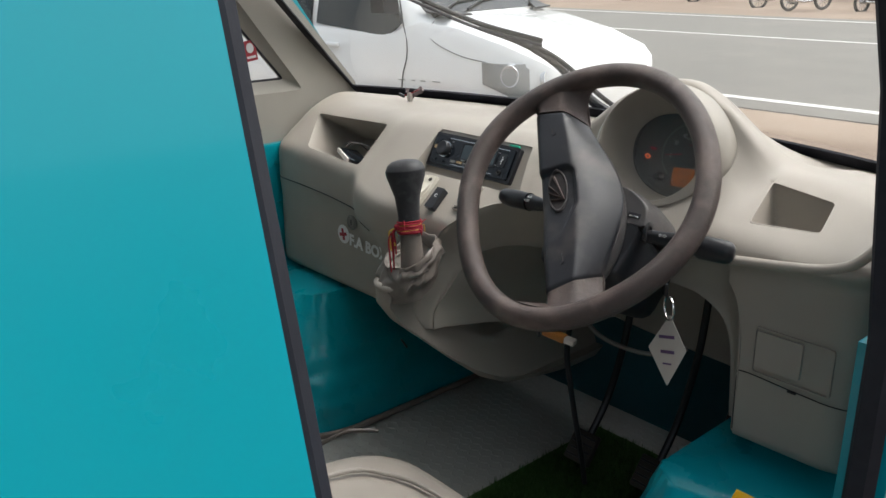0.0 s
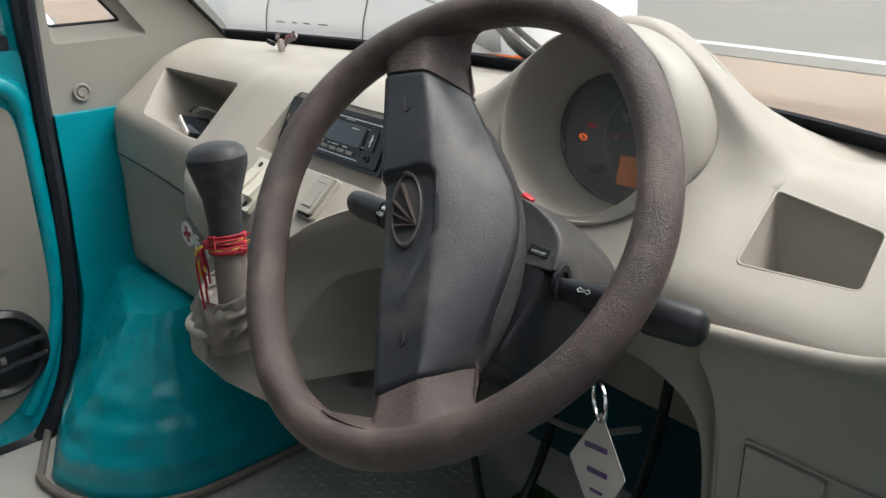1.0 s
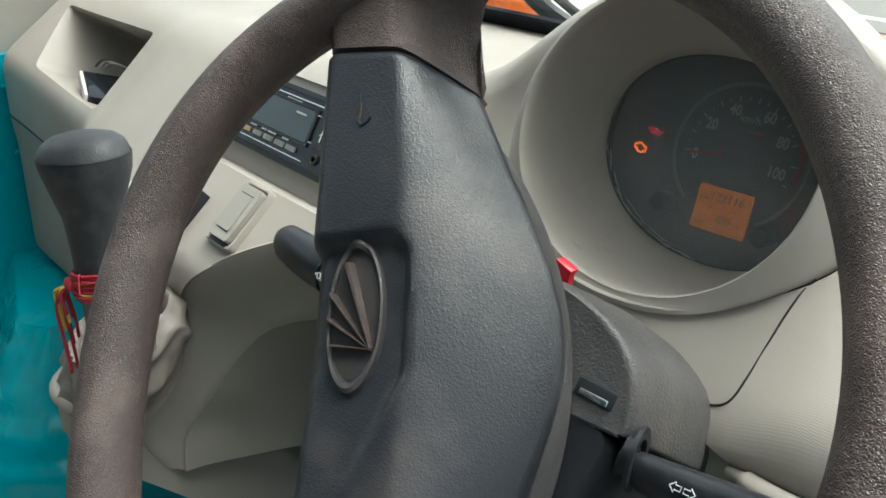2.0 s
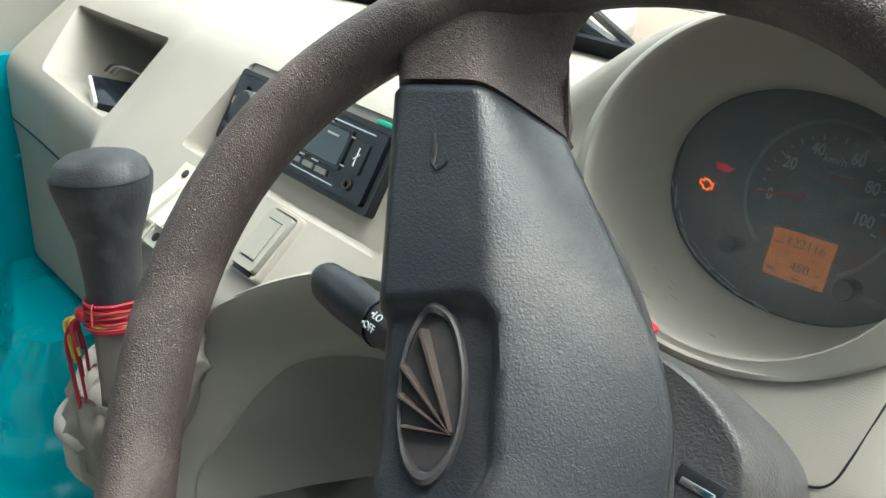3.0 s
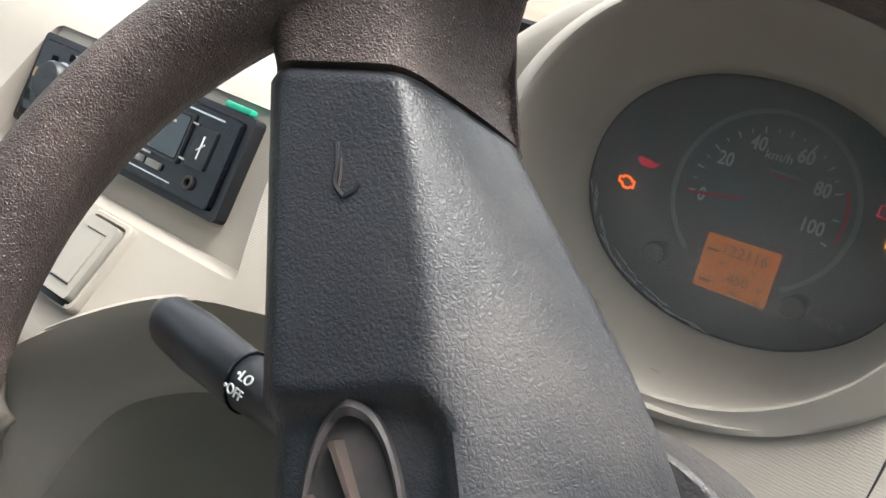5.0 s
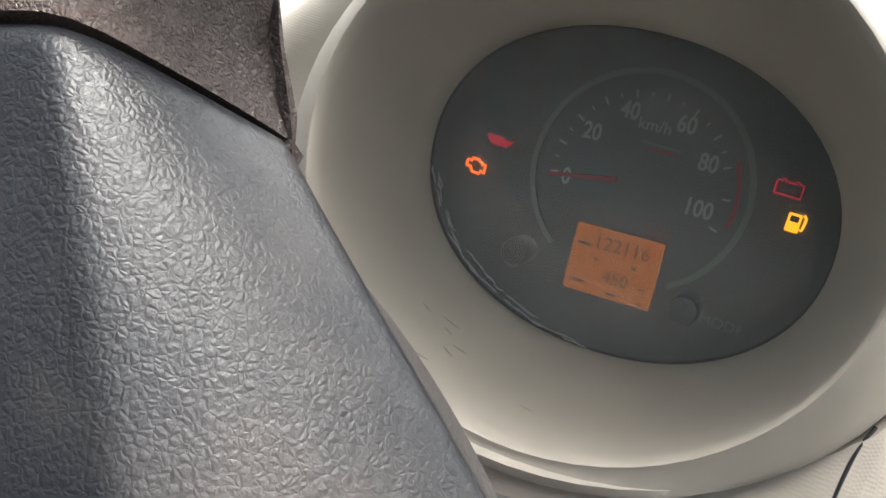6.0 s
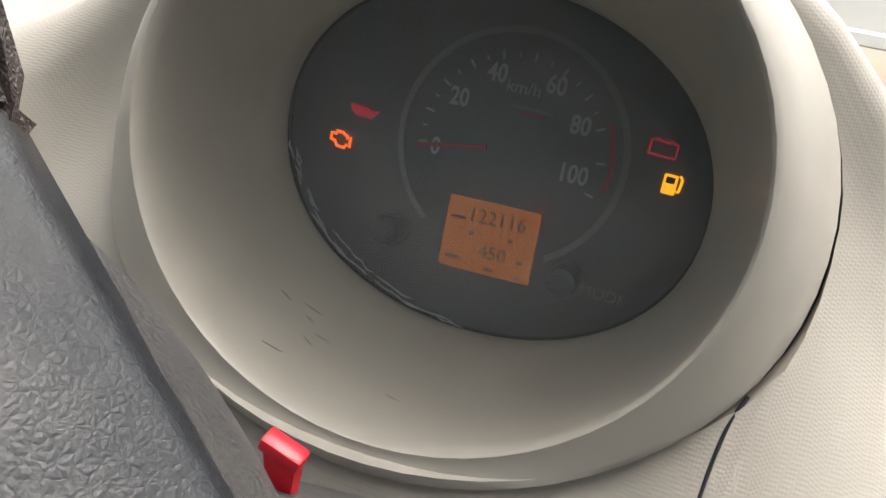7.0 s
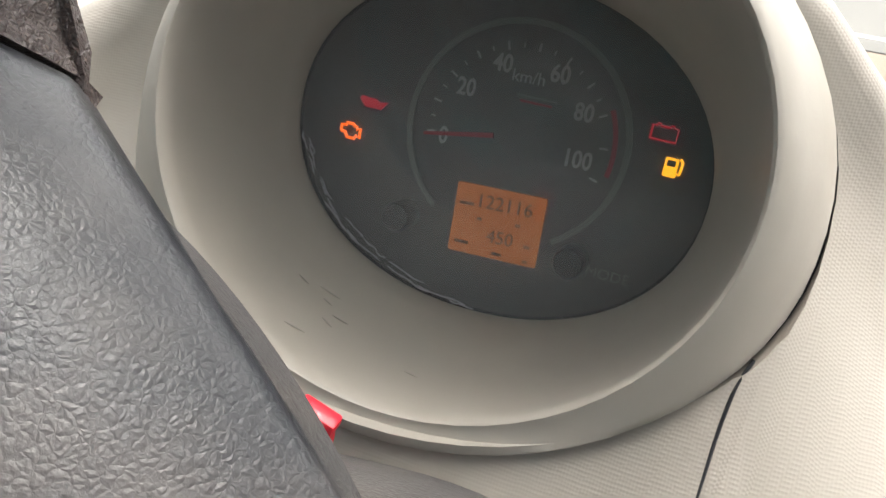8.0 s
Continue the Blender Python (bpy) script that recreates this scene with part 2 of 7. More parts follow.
def frames_along(pts):
    pts = [Vector(p) for p in pts]
    out = []
    t0 = (pts[1] - pts[0]).normalized()
    nrm = t0.orthogonal().normalized()
    for i, p in enumerate(pts):
        t = (pts[min(i + 1, len(pts) - 1)] - pts[max(i - 1, 0)]).normalized()
        nrm = (nrm - t * nrm.dot(t)).normalized()
        out.append((p, nrm.copy(), t.cross(nrm)))
    return out


def tube(pts, radius, n=10, bm=None, cap=True):
    """A round bar along points; radius may be a list."""
    rings = []
    for i, (p, a, b) in enumerate(frames_along(pts)):
        r = radius[i] if isinstance(radius, (list, tuple)) else radius
        rings.append([p + a * (r * math.cos(2 * math.pi * k / n)) + b * (r * math.sin(2 * math.pi * k / n)) for k in range(n)])
    return loft(rings, True, cap, bm)


def curve_pts(pts, n=6):
    """Catmull-Rom through points."""
    P = [Vector(p) for p in pts]
    P = [P[0] * 2 - P[1]] + P + [P[-1] * 2 - P[-2]]
    out = []
    for i in range(1, len(P) - 2):
        for k in range(n):
            t = k / n
            out.append(0.5 * ((2 * P[i]) + (P[i + 1] - P[i - 1]) * t + (2 * P[i - 1] - 5 * P[i] + 4 * P[i + 1] - P[i + 2]) * t * t
                              + (3 * P[i] - P[i - 1] - 3 * P[i + 1] + P[i + 2]) * t ** 3))
    out.append(P[-2].copy())
    return out


def box(size, m=None, bevel=0.0, seg=2, bm=None):
    """A box of that size round the origin of the pose m, with rounded edges."""
    one = bmesh.new()
    bmesh.ops.create_cube(one, size=1.0, matrix=Matrix.Diagonal((*size, 1)))
    if bevel:
        bmesh.ops.bevel(one, geom=one.edges[:], offset=bevel, segments=seg, affect="EDGES", profile=0.5)
    one.transform(m or Matrix())
    if bm is None:
        return one
    join(bm, one)
    return bm


def join(bm, other):
    me = bpy.data.meshes.new("tmp")
    other.to_mesh(me)
    other.free()
    bm.from_mesh(me)
    bpy.data.meshes.remove(me)
    return bm


def spin(profile, m=None, n=32, bm=None, cap=True):
    """Turns a profile of (radius, height) round the z axis of the pose m."""
    rings = [[(m or Matrix()) @ Vector((r * math.cos(2 * math.pi * k / n), r * math.sin(2 * math.pi * k / n), h)) for k in range(n)] for r, h in profile]
    return loft(rings, True, cap, bm)


def axes(o, u, v, w):
    m = Matrix.Identity(4)
    for i, c in enumerate((u, v, w, o)):
        m[0][i], m[1][i], m[2][i] = c[0], c[1], c[2]
    return m


def table(x, rows):
    """Smooth reading between rows of (x, value), with no overshoot and no steps."""
    if x <= rows[0][0]:
        return rows[0][1]
    if x >= rows[-1][0]:
        return rows[-1][1]
    slope = [(vb - va) / (b - a) for (a, va), (b, vb) in zip(rows, rows[1:])]

    def tangent(i):
        if i in (0, len(slope)):
            return 0.0
        p, q = slope[i - 1], slope[i]
        return 0.0 if p * q <= 0 else 2 * p * q / (p + q)
    for i, ((a, va), (b, vb)) in enumerate(zip(rows, rows[1:])):
        if x <= b:
            h, t = b - a, (x - a) / (b - a)
            return (va * (2 * t ** 3 - 3 * t * t + 1) + vb * (3 * t * t - 2 * t ** 3)
                    + h * tangent(i) * (t ** 3 - 2 * t * t + t) + h * tangent(i + 1) * (t ** 3 - t * t))


def rounded(pts, radii, n=5, closed=False):
    """A polyline with its corners rounded off, always with the same number of points."""
    P = [Vector(p) for p in pts]
    out = []
    for i, p in enumerate(P):
        if not closed and i in (0, len(P) - 1):
            out.append(p)
            continue
        a, b = P[i - 1], P[(i + 1) % len(P)]
        r = radii[i]
        d1, d2 = (a - p), (b - p)
        p1 = p + d1.normalized() * min(r, d1.length * 0.48)
        p2 = p + d2.normalized() * min(r, d2.length * 0.48)
        for k in range(n + 1):
            t = k / n
            out.append(p1 * (1 - t) ** 2 + p * (2 * t * (1 - t)) + p2 * t * t)
    return out


def extruded(outline, m, lo, hi, bevel=0.0, bm=None):
    """A flat outline of (u, v) drawn up from lo to hi along the z axis of the pose m."""
    one = loft([[Vector((u, v, h)) for u, v in outline] for h in (lo, hi)])
    if bevel:
        bmesh.ops.bevel(one, geom=[e for e in one.edges if len(e.link_faces) == 2 and e.calc_face_angle(0) > 0.9], offset=bevel, segments=2, affect="EDGES")
    one.transform(m)
    return join(bm, one) if bm else one


def ellipse(a, b, n=40, cu=0.0, cv=0.0, p=2.0):
    out = []
    for k in range(n):
        t = 2 * math.pi * k / n
        c, s = math.cos(t), math.sin(t)
        out.append((cu + a * math.copysign(abs(c) ** (2 / p), c), cv + b * math.copysign(abs(s) ** (2 / p), s)))
    return out


def cut(bm, cutters):
    """Takes solids away from a solid, and gives back the rest as a bmesh."""
    def temp(b):
        me = bpy.data.meshes.new("tmp")
        bmesh.ops.recalc_face_normals(b, faces=b.faces)
        b.to_mesh(me)
        b.free()
        return new("tmp", me)
    ob = temp(bm)
    tools = [temp(c) for c in cutters]
    for t in tools:
        mod = ob.modifiers.new("cut", "BOOLEAN")
        mod.operation, mod.solver, mod.object = "DIFFERENCE", "EXACT", t
    dg = bpy.context.evaluated_depsgraph_get()
    me = bpy.data.meshes.new_from_object(ob.evaluated_get(dg))
    out = bmesh.new()
    out.from_mesh(me)
    for o in (ob, *tools):
        old = o.data
        bpy.data.objects.remove(o)
        bpy.data.meshes.remove(old)
    bpy.data.meshes.remove(me)
    return out


def words(text, size, m, mat_, parent, name="lettering", depth=0.0004, align="CENTER", shear=0.0, label="", bold=0.0):
    """Lettering in the built-in font as a thin mesh, in the plane of the pose m."""
    cu = bpy.data.curves.new("tmp", "FONT")
    cu.body, cu.size, cu.extrude, cu.align_x, cu.align_y, cu.shear = text, size, depth, align, "CENTER", shear
    cu.resolution_u, cu.offset = 3, bold
    ob = new("tmp", cu)
    me = bpy.data.meshes.new_from_object(ob.evaluated_get(bpy.context.evaluated_depsgraph_get()))
    bpy.data.objects.remove(ob)
    bpy.data.curves.remove(cu)
    bm = bmesh.new()
    bm.from_mesh(me)
    bpy.data.meshes.remove(me)
    bm.transform(m)
    return part(name, bm, mat_, parent, label)


# ---- ground and road ----
MID = -1.005          # middle plane of the van
FLOOR_Z = 0.61


def sheet(x0, x1, y0, y1, z, nx=1, ny=1, wobble=0.0):
    bm = bmesh.new()
    vs = [[bm.verts.new((x0 + (x1 - x0) * i / nx, y0 + (y1 - y0) * j / ny,
                         z + wobble * noise.noise((i * 0.7, j * 0.7, 3.1)))) for j in range(ny + 1)] for i in range(nx + 1)]
    for i in range(nx):
        for j in range(ny):
            bm.faces.new((vs[i][j], vs[i + 1][j], vs[i + 1][j + 1], vs[i][j + 1]))
    return bm


structure("ground", sheet(-400, 400, -400, 400, 0.0), SAND, "dusty reddish earth along the road and under the parked vehicles", "ground")
structure("road", box((300, 14.2, 0.03), pose(0, 15.75, 0.0), 0.01), ASPHALT, "worn grey asphalt road with white lines crossing ahead of the van", "road")
for y, w in ((9.25, 0.16), (16.75, 0.14), (21.95, 0.16)):
    structure("road_line", box((300, w, 0.004), pose(0, y, 0.017)), ROAD_LINE, "faded white line painted along the grey road", "road marking")


# ---- van body ----
def side_x(z, out=0.0, s=1):
    """The van's side wall at a height; s=1 is the driver's side."""
    lean = 0.235 * max(z - 0.95, 0.0)
    return MID + s * (0.88 - lean + out)


def side_panel(y0, y1, z0, z1, s, out0, out1, nz=10, ny=4):
    """A leaning slab of body side between two depths."""
    def ring(y):
        zs = [z0 + (z1 - z0) * k / nz for k in range(nz + 1)]
        return [Vector((side_x(z, out1, s), y, z)) for z in zs] + [Vector((side_x(z, out0, s), y, z)) for z in reversed(zs)]
    return loft([ring(y0 + (y1 - y0) * k / ny) for k in range(ny + 1)])


van = thing("van_body", (MID, 0.4, 0.0), "teal painted small van body with its driver door open", "van body")
# rear quarter beside the driver's door, with its rubber edge
part("rear_quarter", side_panel(-1.6, 0.168, 0.35, 2.0, 1, -0.045, 0.0), TEAL, van, "glossy teal rear side panel")
part("rear_quarter", side_panel(-1.6, 0.168, 0.35, 2.0, -1, -0.06, 0.0), TEAL, van)
def edge_strip():
    rings = []
    for k in range(13):
        z = 0.62 + 1.3 * k / 12
        x = side_x(z, 0.0, 1)
        rings.append([Vector(p) for p in ((x - 0.004, 0.162, z), (x - 0.001, 0.171, z), (x - 0.008, 0.179, z), (x - 0.020, 0.181, z), (x - 0.030, 0.178, z), (x - 0.030, 0.158, z))])
    return loft(rings)
part("edge_seal", edge_strip(), RUBBER, van, "dark ribbed rubber seal round the door opening")
# sills under both doors
part("sill", side_panel(0.16, 1.30, 0.35, 0.60, 1, -0.20, 0.0), TEAL, van)
part("sill", side_panel(0.16, 1.30, 0.35, 0.60, -1, -0.10, 0.0), TEAL, van)
part("roof", loft([[Vector((MID + s * w, y, z)) for s, w, z in ((-1, 0.70, 1.95), (-1, 0.62, 2.02), (0, 0.0, 2.05), (1, 0.62, 2.02), (1, 0.70, 1.95), (0, 0, 1.99))] for y in (-1.6, -0.5, 0.3, 0.66)]), TEAL, van)
part("headliner", box((1.30, 2.2, 0.015), pose(MID, -0.45, 1.975), 0.004), HEADLINER, van, "pale cloth ceiling lining")
part("rear_wall", box((1.6, 0.04, 1.55), pose(MID, -1.6, 1.2), 0.01), TEAL, van)
part("floor_pan", box((1.52, 3.05, 0.05), pose(MID, -0.07, 0.568)), METAL_DARK, van)
# shade under the dashboard comes partly from the darkened teal
part("firewall", box((1.5, 0.03, 0.62), pose(MID, 1.455, 0.88), 0.004), TEAL_DARK, van, "dusty teal sheet metal below the dashboard, footwell shade put into its colour")
part("nose", loft([[Vector((MID + s * 0.78 * f, y, z)) for s, z in ((-1, 0.4), (1, 0.4), (1, 1.02), (0.8, 1.08), (-0.8, 1.08), (-1, 1.02))] for y, f in ((1.47, 1.0), (1.56, 0.98), (1.62, 0.9))]), TEAL, van)


# ---- front pillars, window frames, trim ----
def wind_y(x):
    """Lower edge of the windscreen: bowed forward in the middle."""
    return 1.235 + 0.15 * (1 - ((x - MID) / 0.70) ** 2)


def slab(outline, x0, x1, bevel=0.004):
    """An upright outline of (y, z) given a thickness across the van."""
    bm = loft([[Vector((x, y, z)) for y, z in outline] for x in (x0, x1)])
    if bevel:
        bmesh.ops.bevel(bm, geom=[e for e in bm.edges if e.calc_face_angle(0) > 0.6], offset=bevel, segments=2, affect="EDGES")
    return bm


def pillar_trim(s):
    """Moulded lining of the front pillar, with the small quarter window through it."""
    outer = [(0.905, 1.178), (1.045, 1.178), (1.10, 1.235), (1.245, 1.27), (1.235, 1.30), (1.02, 1.56), (0.80, 1.84), (0.72, 1.84), (0.905, 1.56)]
    x0 = MID + s * 0.690
    x1 = MID + s * 0.735
    bm = slab(outer, x0, x1, 0.0)
    hole = rounded([Vector((0.925, 1.318, 0)), Vector((1.052, 1.318, 0)), Vector((0.925, 1.472, 0))], [0.012, 0.012, 0.012], 4, True)
    c = loft([[Vector((MID + s * w, 0.975 + (p.x - 0.975) * (f if p.x > 0.975 else 1 + (f - 1) * 0.12), 1.37 + (p.y - 1.37) * f)) for p in hole] for w, f in ((0.66, 1.62), (0.688, 1.50), (0.699, 1.36), (0.709, 1.10), (0.712, 1.0), (0.76, 1.0))])
    return cut(bm, [c])


for s in (-1, 1):
    post = thing("front_pillar", (MID + s * 0.71, 1.0, 0.6), "beige-grey moulded front pillar lining beside the windscreen", "pillar", "front pillars")
    lining = part("lining", pillar_trim(s), TRIM, post)
    hole = rounded([Vector((0.925, 1.318, 0)), Vector((1.052, 1.318, 0)), Vector((0.925, 1.472, 0))], [0.012, 0.012, 0.012], 4, True)
    part("window_rubber", tube([Vector((MID + s * 0.716, p.x, p.y)) for p in hole + hole[:1]], 0.0045, 6), RUBBER, post, "black rubber round the quarter window")
    pane = part("quarter_pane", loft([[Vector((MID + s * w, p.x, p.y)) for p in hole] for w in (0.716, 0.719)]), GLASS, post, "clear small triangular pane")
    pane.visible_shadow = False
    ring = axes((MID + s * 0.688, 0.957, 1.213), (0, -s, 0), (0, 0, 1), (-s, 0, 0))
    part("screw_cap", spin([(0.0001, 0.003), (0.007, 0.0035), (0.008, 0.001), (0.010, 0.001), (0.0115, 0.0035), (0.0135, 0.0035), (0.015, 0.0)], ring, 24), TRIM, post, "round screw cover")
    # teal door post below the lining
    part("kick_panel", slab([(0.903, 1.182), (1.06, 1.182), (1.06, 0.61), (0.84, 0.61), (0.87, 0.74), (0.897, 0.86), (0.903, 1.05)], MID + s * (0.675 if s < 0 else 0.682), MID + s * 0.735, 0.006), TEAL, post, "teal painted sheet metal post")
    part("pressing", tube(curve_pts([(MID + s * 0.676, 0.99, 1.14), (MID + s * 0.673, 1.015, 1.13), (MID + s * 0.673, 1.017, 1.06), (MID + s * 0.676, 0.99, 1.045)], 5), 0.004, 8), TEAL, post)
    # outer pillar
    part("outer_post", slab([(1.215, 1.285), (1.26, 1.285), (0.83, 1.90), (0.78, 1.90)], MID + s * 0.738, MID + s * 0.775, 0.004), TEAL, post)
    # ribbed door seal
    def seal_line(z):
        return table(z, ((0.50, 0.715), (0.58, 0.780), (0.66, 0.829), (0.76, 0.864), (0.84, 0.880), (0.93, 0.888), (1.07, 0.893)))
    off = 0.009 if s > 0 else 0.0
    line = [Vector((MID + s * (0.715 + off - 0.10 * max(0, z - 1.2)), seal_line(z) - (0.012 if s > 0 else 0) - 0.25 * max(0, z - 1.45), z)) for z in [0.60 + 0.05 * k for k in range(25)]]
    rows = []
    for p in line:
        k = 0.55 if s > 0 else 1.0
        rows.append([p + Vector((s * a * k, b * k, 0)) for a, b in ((-0.030, 0.010), (-0.041, 0.002), (-0.043, -0.006), (-0.034, -0.016), (0.0, -0.018), (0.015, 0.0), (0.0, 0.014))])
    part("door_seal", loft(rows), RUBBER, post, "black ribbed rubber door seal")
    if s > 0:
        part("check_strap", tube(curve_pts([(-0.296, 0.925, 0.960), (-0.297, 0.925, 1.005), (-0.288, 0.925, 1.032), (-0.268, 0.925, 1.040), (-0.248, 0.925, 1.030)], 6), 0.0055, 8), BLACK, post, "black door check strap")

# windscreen with its black edge
screen = thing("windscreen", (MID, 1.35, 1.28), "large clear curved windscreen with a black ceramic edge", "windscreen")
def screen_row(h, d=0.0, n=28):
    w = 0.70 - 0.10 * h
    out = []
    for k in range(n + 1):
        q = -1 + 2 * k / n
        x = MID + q * w
        out.append(Vector((x, wind_y(MID + q * 0.70) - 0.62 * h + d * 0.75, 1.278 + 0.64 * h + d * 0.66)))
    return out
def screen_band(h0, h1, d0, d1, n=6):
    hs = [h0 + (h1 - h0) * k / n for k in range(n + 1)]
    a = [screen_row(h, d0) for h in hs]
    b = [screen_row(h, d1) for h in hs]
    m = len(a[0])
    bm = bmesh.new()
    va = [[bm.verts.new(p) for p in r] for r in a]
    vb = [[bm.verts.new(p) for p in r] for r in b]
    for i in range(n):
        for j in range(m - 1):
            bm.faces.new((va[i][j], va[i][j + 1], va[i + 1][j + 1], va[i + 1][j]))
            bm.faces.new((vb[i][j + 1], vb[i][j], vb[i + 1][j], vb[i + 1][j + 1]))
    for i in range(n):
        for j in (0, m - 1):
            bm.faces.new((va[i][j], va[i + 1][j], vb[i + 1][j], vb[i][j]))
    for j in range(m - 1):
        for i in (0, n):
            bm.faces.new((va[i][j], va[i][j + 1], vb[i][j + 1], vb[i][j]))
    return bm
pane = part("pane", screen_band(0.0, 1.0, 0.0, 0.004), GLASS, screen)
pane.visible_shadow = False
part("black_edge", screen_band(-0.09, 0.024, -0.006, -0.002, 4), RUBBER, screen, "black ceramic strip along the lower edge")
for s in (-1, 1):
    edge = [screen_row(h)[0 if s < 0 else -1] for h in [k / 10 for k in range(11)]]
    part("black_edge", loft([[p + Vector((s * a, b, 0)) for a, b in ((0.012, -0.004), (-0.022, -0.006), (-0.022, -0.002), (0.012, 0.0))] for p in edge]), RUBBER, screen)


# ---- wheel arches and floor ----
def arch(s):
    """Rounded wheel arch beside the feet: flares out towards the floor."""
    rings = []
    for k in range(43):
        t = k / 42
        z = FLOOR_Z + 0.29 * (1 - t)
        f = t ** 1.5
        # ribs pressed into the sheet
        step = sum(0.006 / (1 + math.exp(-(t - c) * 60)) for c in (0.40, 0.58, 0.76, 0.93)) - 0.024 * t
        inner = 0.345 + 0.085 * (1 - t) ** 1.6 - step
        y0 = 0.755 + 0.15 * (1 - t) ** 1.35 - step
        ring = []
        for a in range(25):
            g = a / 24 * math.pi / 2
            r = 0.05 + 0.16 * t
            cx, cy = inner + r, y0 + r
            dent = 0.0045 * noise.noise((a * 0.28 + 3 * s, t * 5.0, 1.7)) + 0.0018 * noise.noise((a * 0.7, t * 13.0, 4.2))
            ring.append(Vector((MID + s * (cx - (r + dent) * math.sin(g)), cy - (r + dent) * math.cos(g), z)))
        ring = [Vector((MID + s * 0.73, y0 + 0.075, z))] + ring + [Vector((MID + s * inner, 1.45, z)), Vector((MID + s * 0.73, 1.45, z))]
        rings.append(ring)
    return loft(rings)


for s in (-1, 1):
    a = thing("wheel_arch", (MID + s * 0.55, 1.1, FLOOR_Z), "glossy teal wheel arch bulging into the footwell", "wheel arch", "wheel arches")
    part("shell", arch(s), TEAL, a, sharp=60)
    edge = []
    for k in range(20):
        t = k / 19
        g = t * math.pi / 2
        inner, y0, r = 0.345, 0.75, 0.21
        edge.append(Vector((MID + s * (inner + r - (r + 0.012) * math.sin(g)), y0 + r - (r + 0.012) * math.cos(g), FLOOR_Z + 0.008)))
    edge = [Vector((MID + s * 0.73, 0.815, FLOOR_Z + 0.008))] + edge + [Vector((MID + s * 0.333, 1.44, FLOOR_Z + 0.008))]
    part("floor_flange", tube(edge, 0.007, 8), BOOT, a, "worn brown edge where the arch meets the floor")
lab = thing("sill_label", (-0.47, 0.99, 0.84), "yellow paper label stuck on the teal wheel arch", "label")

structure("floor", box((1.36, 1.9, 0.012), pose(MID, 0.50, FLOOR_Z - 0.008)), FLOOR, "grey ribbed tread sheet on the cab floor", "floor")


def tread():
    """Raised lozenges of the tread sheet."""
    vs, fs = [], []
    for i in range(56):
        for j in range(44):
            x, y = -1.42 + 0.0155 * i, 0.62 + 0.0185 * j
            t = 0.6 if (i + j) % 2 else -0.6
            c, s_ = math.cos(t), math.sin(t)
            b = len(vs)
            for u, v, h in ((-0.008, 0, 0), (0, -0.0022, 0), (0.008, 0, 0), (0, 0.0022, 0), (-0.004, 0, 0.0016), (0.004, 0, 0.0016)):
                vs.append((x + u * c - v * s_, y + u * s_ + v * c, FLOOR_Z - 0.002 + h))
            fs += [(b, b + 1, b + 4), (b + 1, b + 5, b + 4), (b + 1, b + 2, b + 5), (b + 2, b + 3, b + 5), (b + 3, b + 4, b + 5), (b + 3, b, b + 4)]
    me = bpy.data.meshes.new("tread")
    me.from_pydata(vs, [], fs)
    me.materials.append(FLOOR)
    return tagged(new("floor_tread", me), "small raised lozenges of the grey tread sheet", "floor tread", kind="stuff")


tread()


def turf():
    rnd = random.Random(4)
    vs, fs = [], []
    for k in range(9000):
        x, y = rnd.uniform(-0.99, -0.70), rnd.uniform(0.95, 1.33)
        h, a = rnd.uniform(0.010, 0.020), rnd.uniform(0, 6.28)
        w = 0.0016
        dx, dy = rnd.uniform(-0.006, 0.006), rnd.uniform(-0.006, 0.006)
        b = len(vs)
        vs += [(x - w * math.cos(a), y - w * math.sin(a), FLOOR_Z + 0.002), (x + w * math.cos(a), y + w * math.sin(a), FLOOR_Z + 0.002), (x + dx, y + dy, FLOOR_Z + 0.002 + h)]
        fs.append((b, b + 1, b + 2))
    me = bpy.data.meshes.new("turf")
    me.from_pydata(vs, [], fs)
    me.materials.append(GRASS)
    return me


matt = thing("turf_mat", (-0.845, 1.14, FLOOR_Z), "green artificial turf mat on the driver's floor", "floor mat")
part("backing", box((0.30, 0.40, 0.006), pose(-0.845, 1.14, FLOOR_Z + 0.001), 0.001), GRASS, matt)
blades = tagged(new("turf_pile", turf()), "short green plastic grass blades", kind="stuff")
blades.parent = matt
blades.location = -Vector(matt.location)


# ---- dashboard ----
X_LEFT, X_RIGHT = -1.688, -0.338


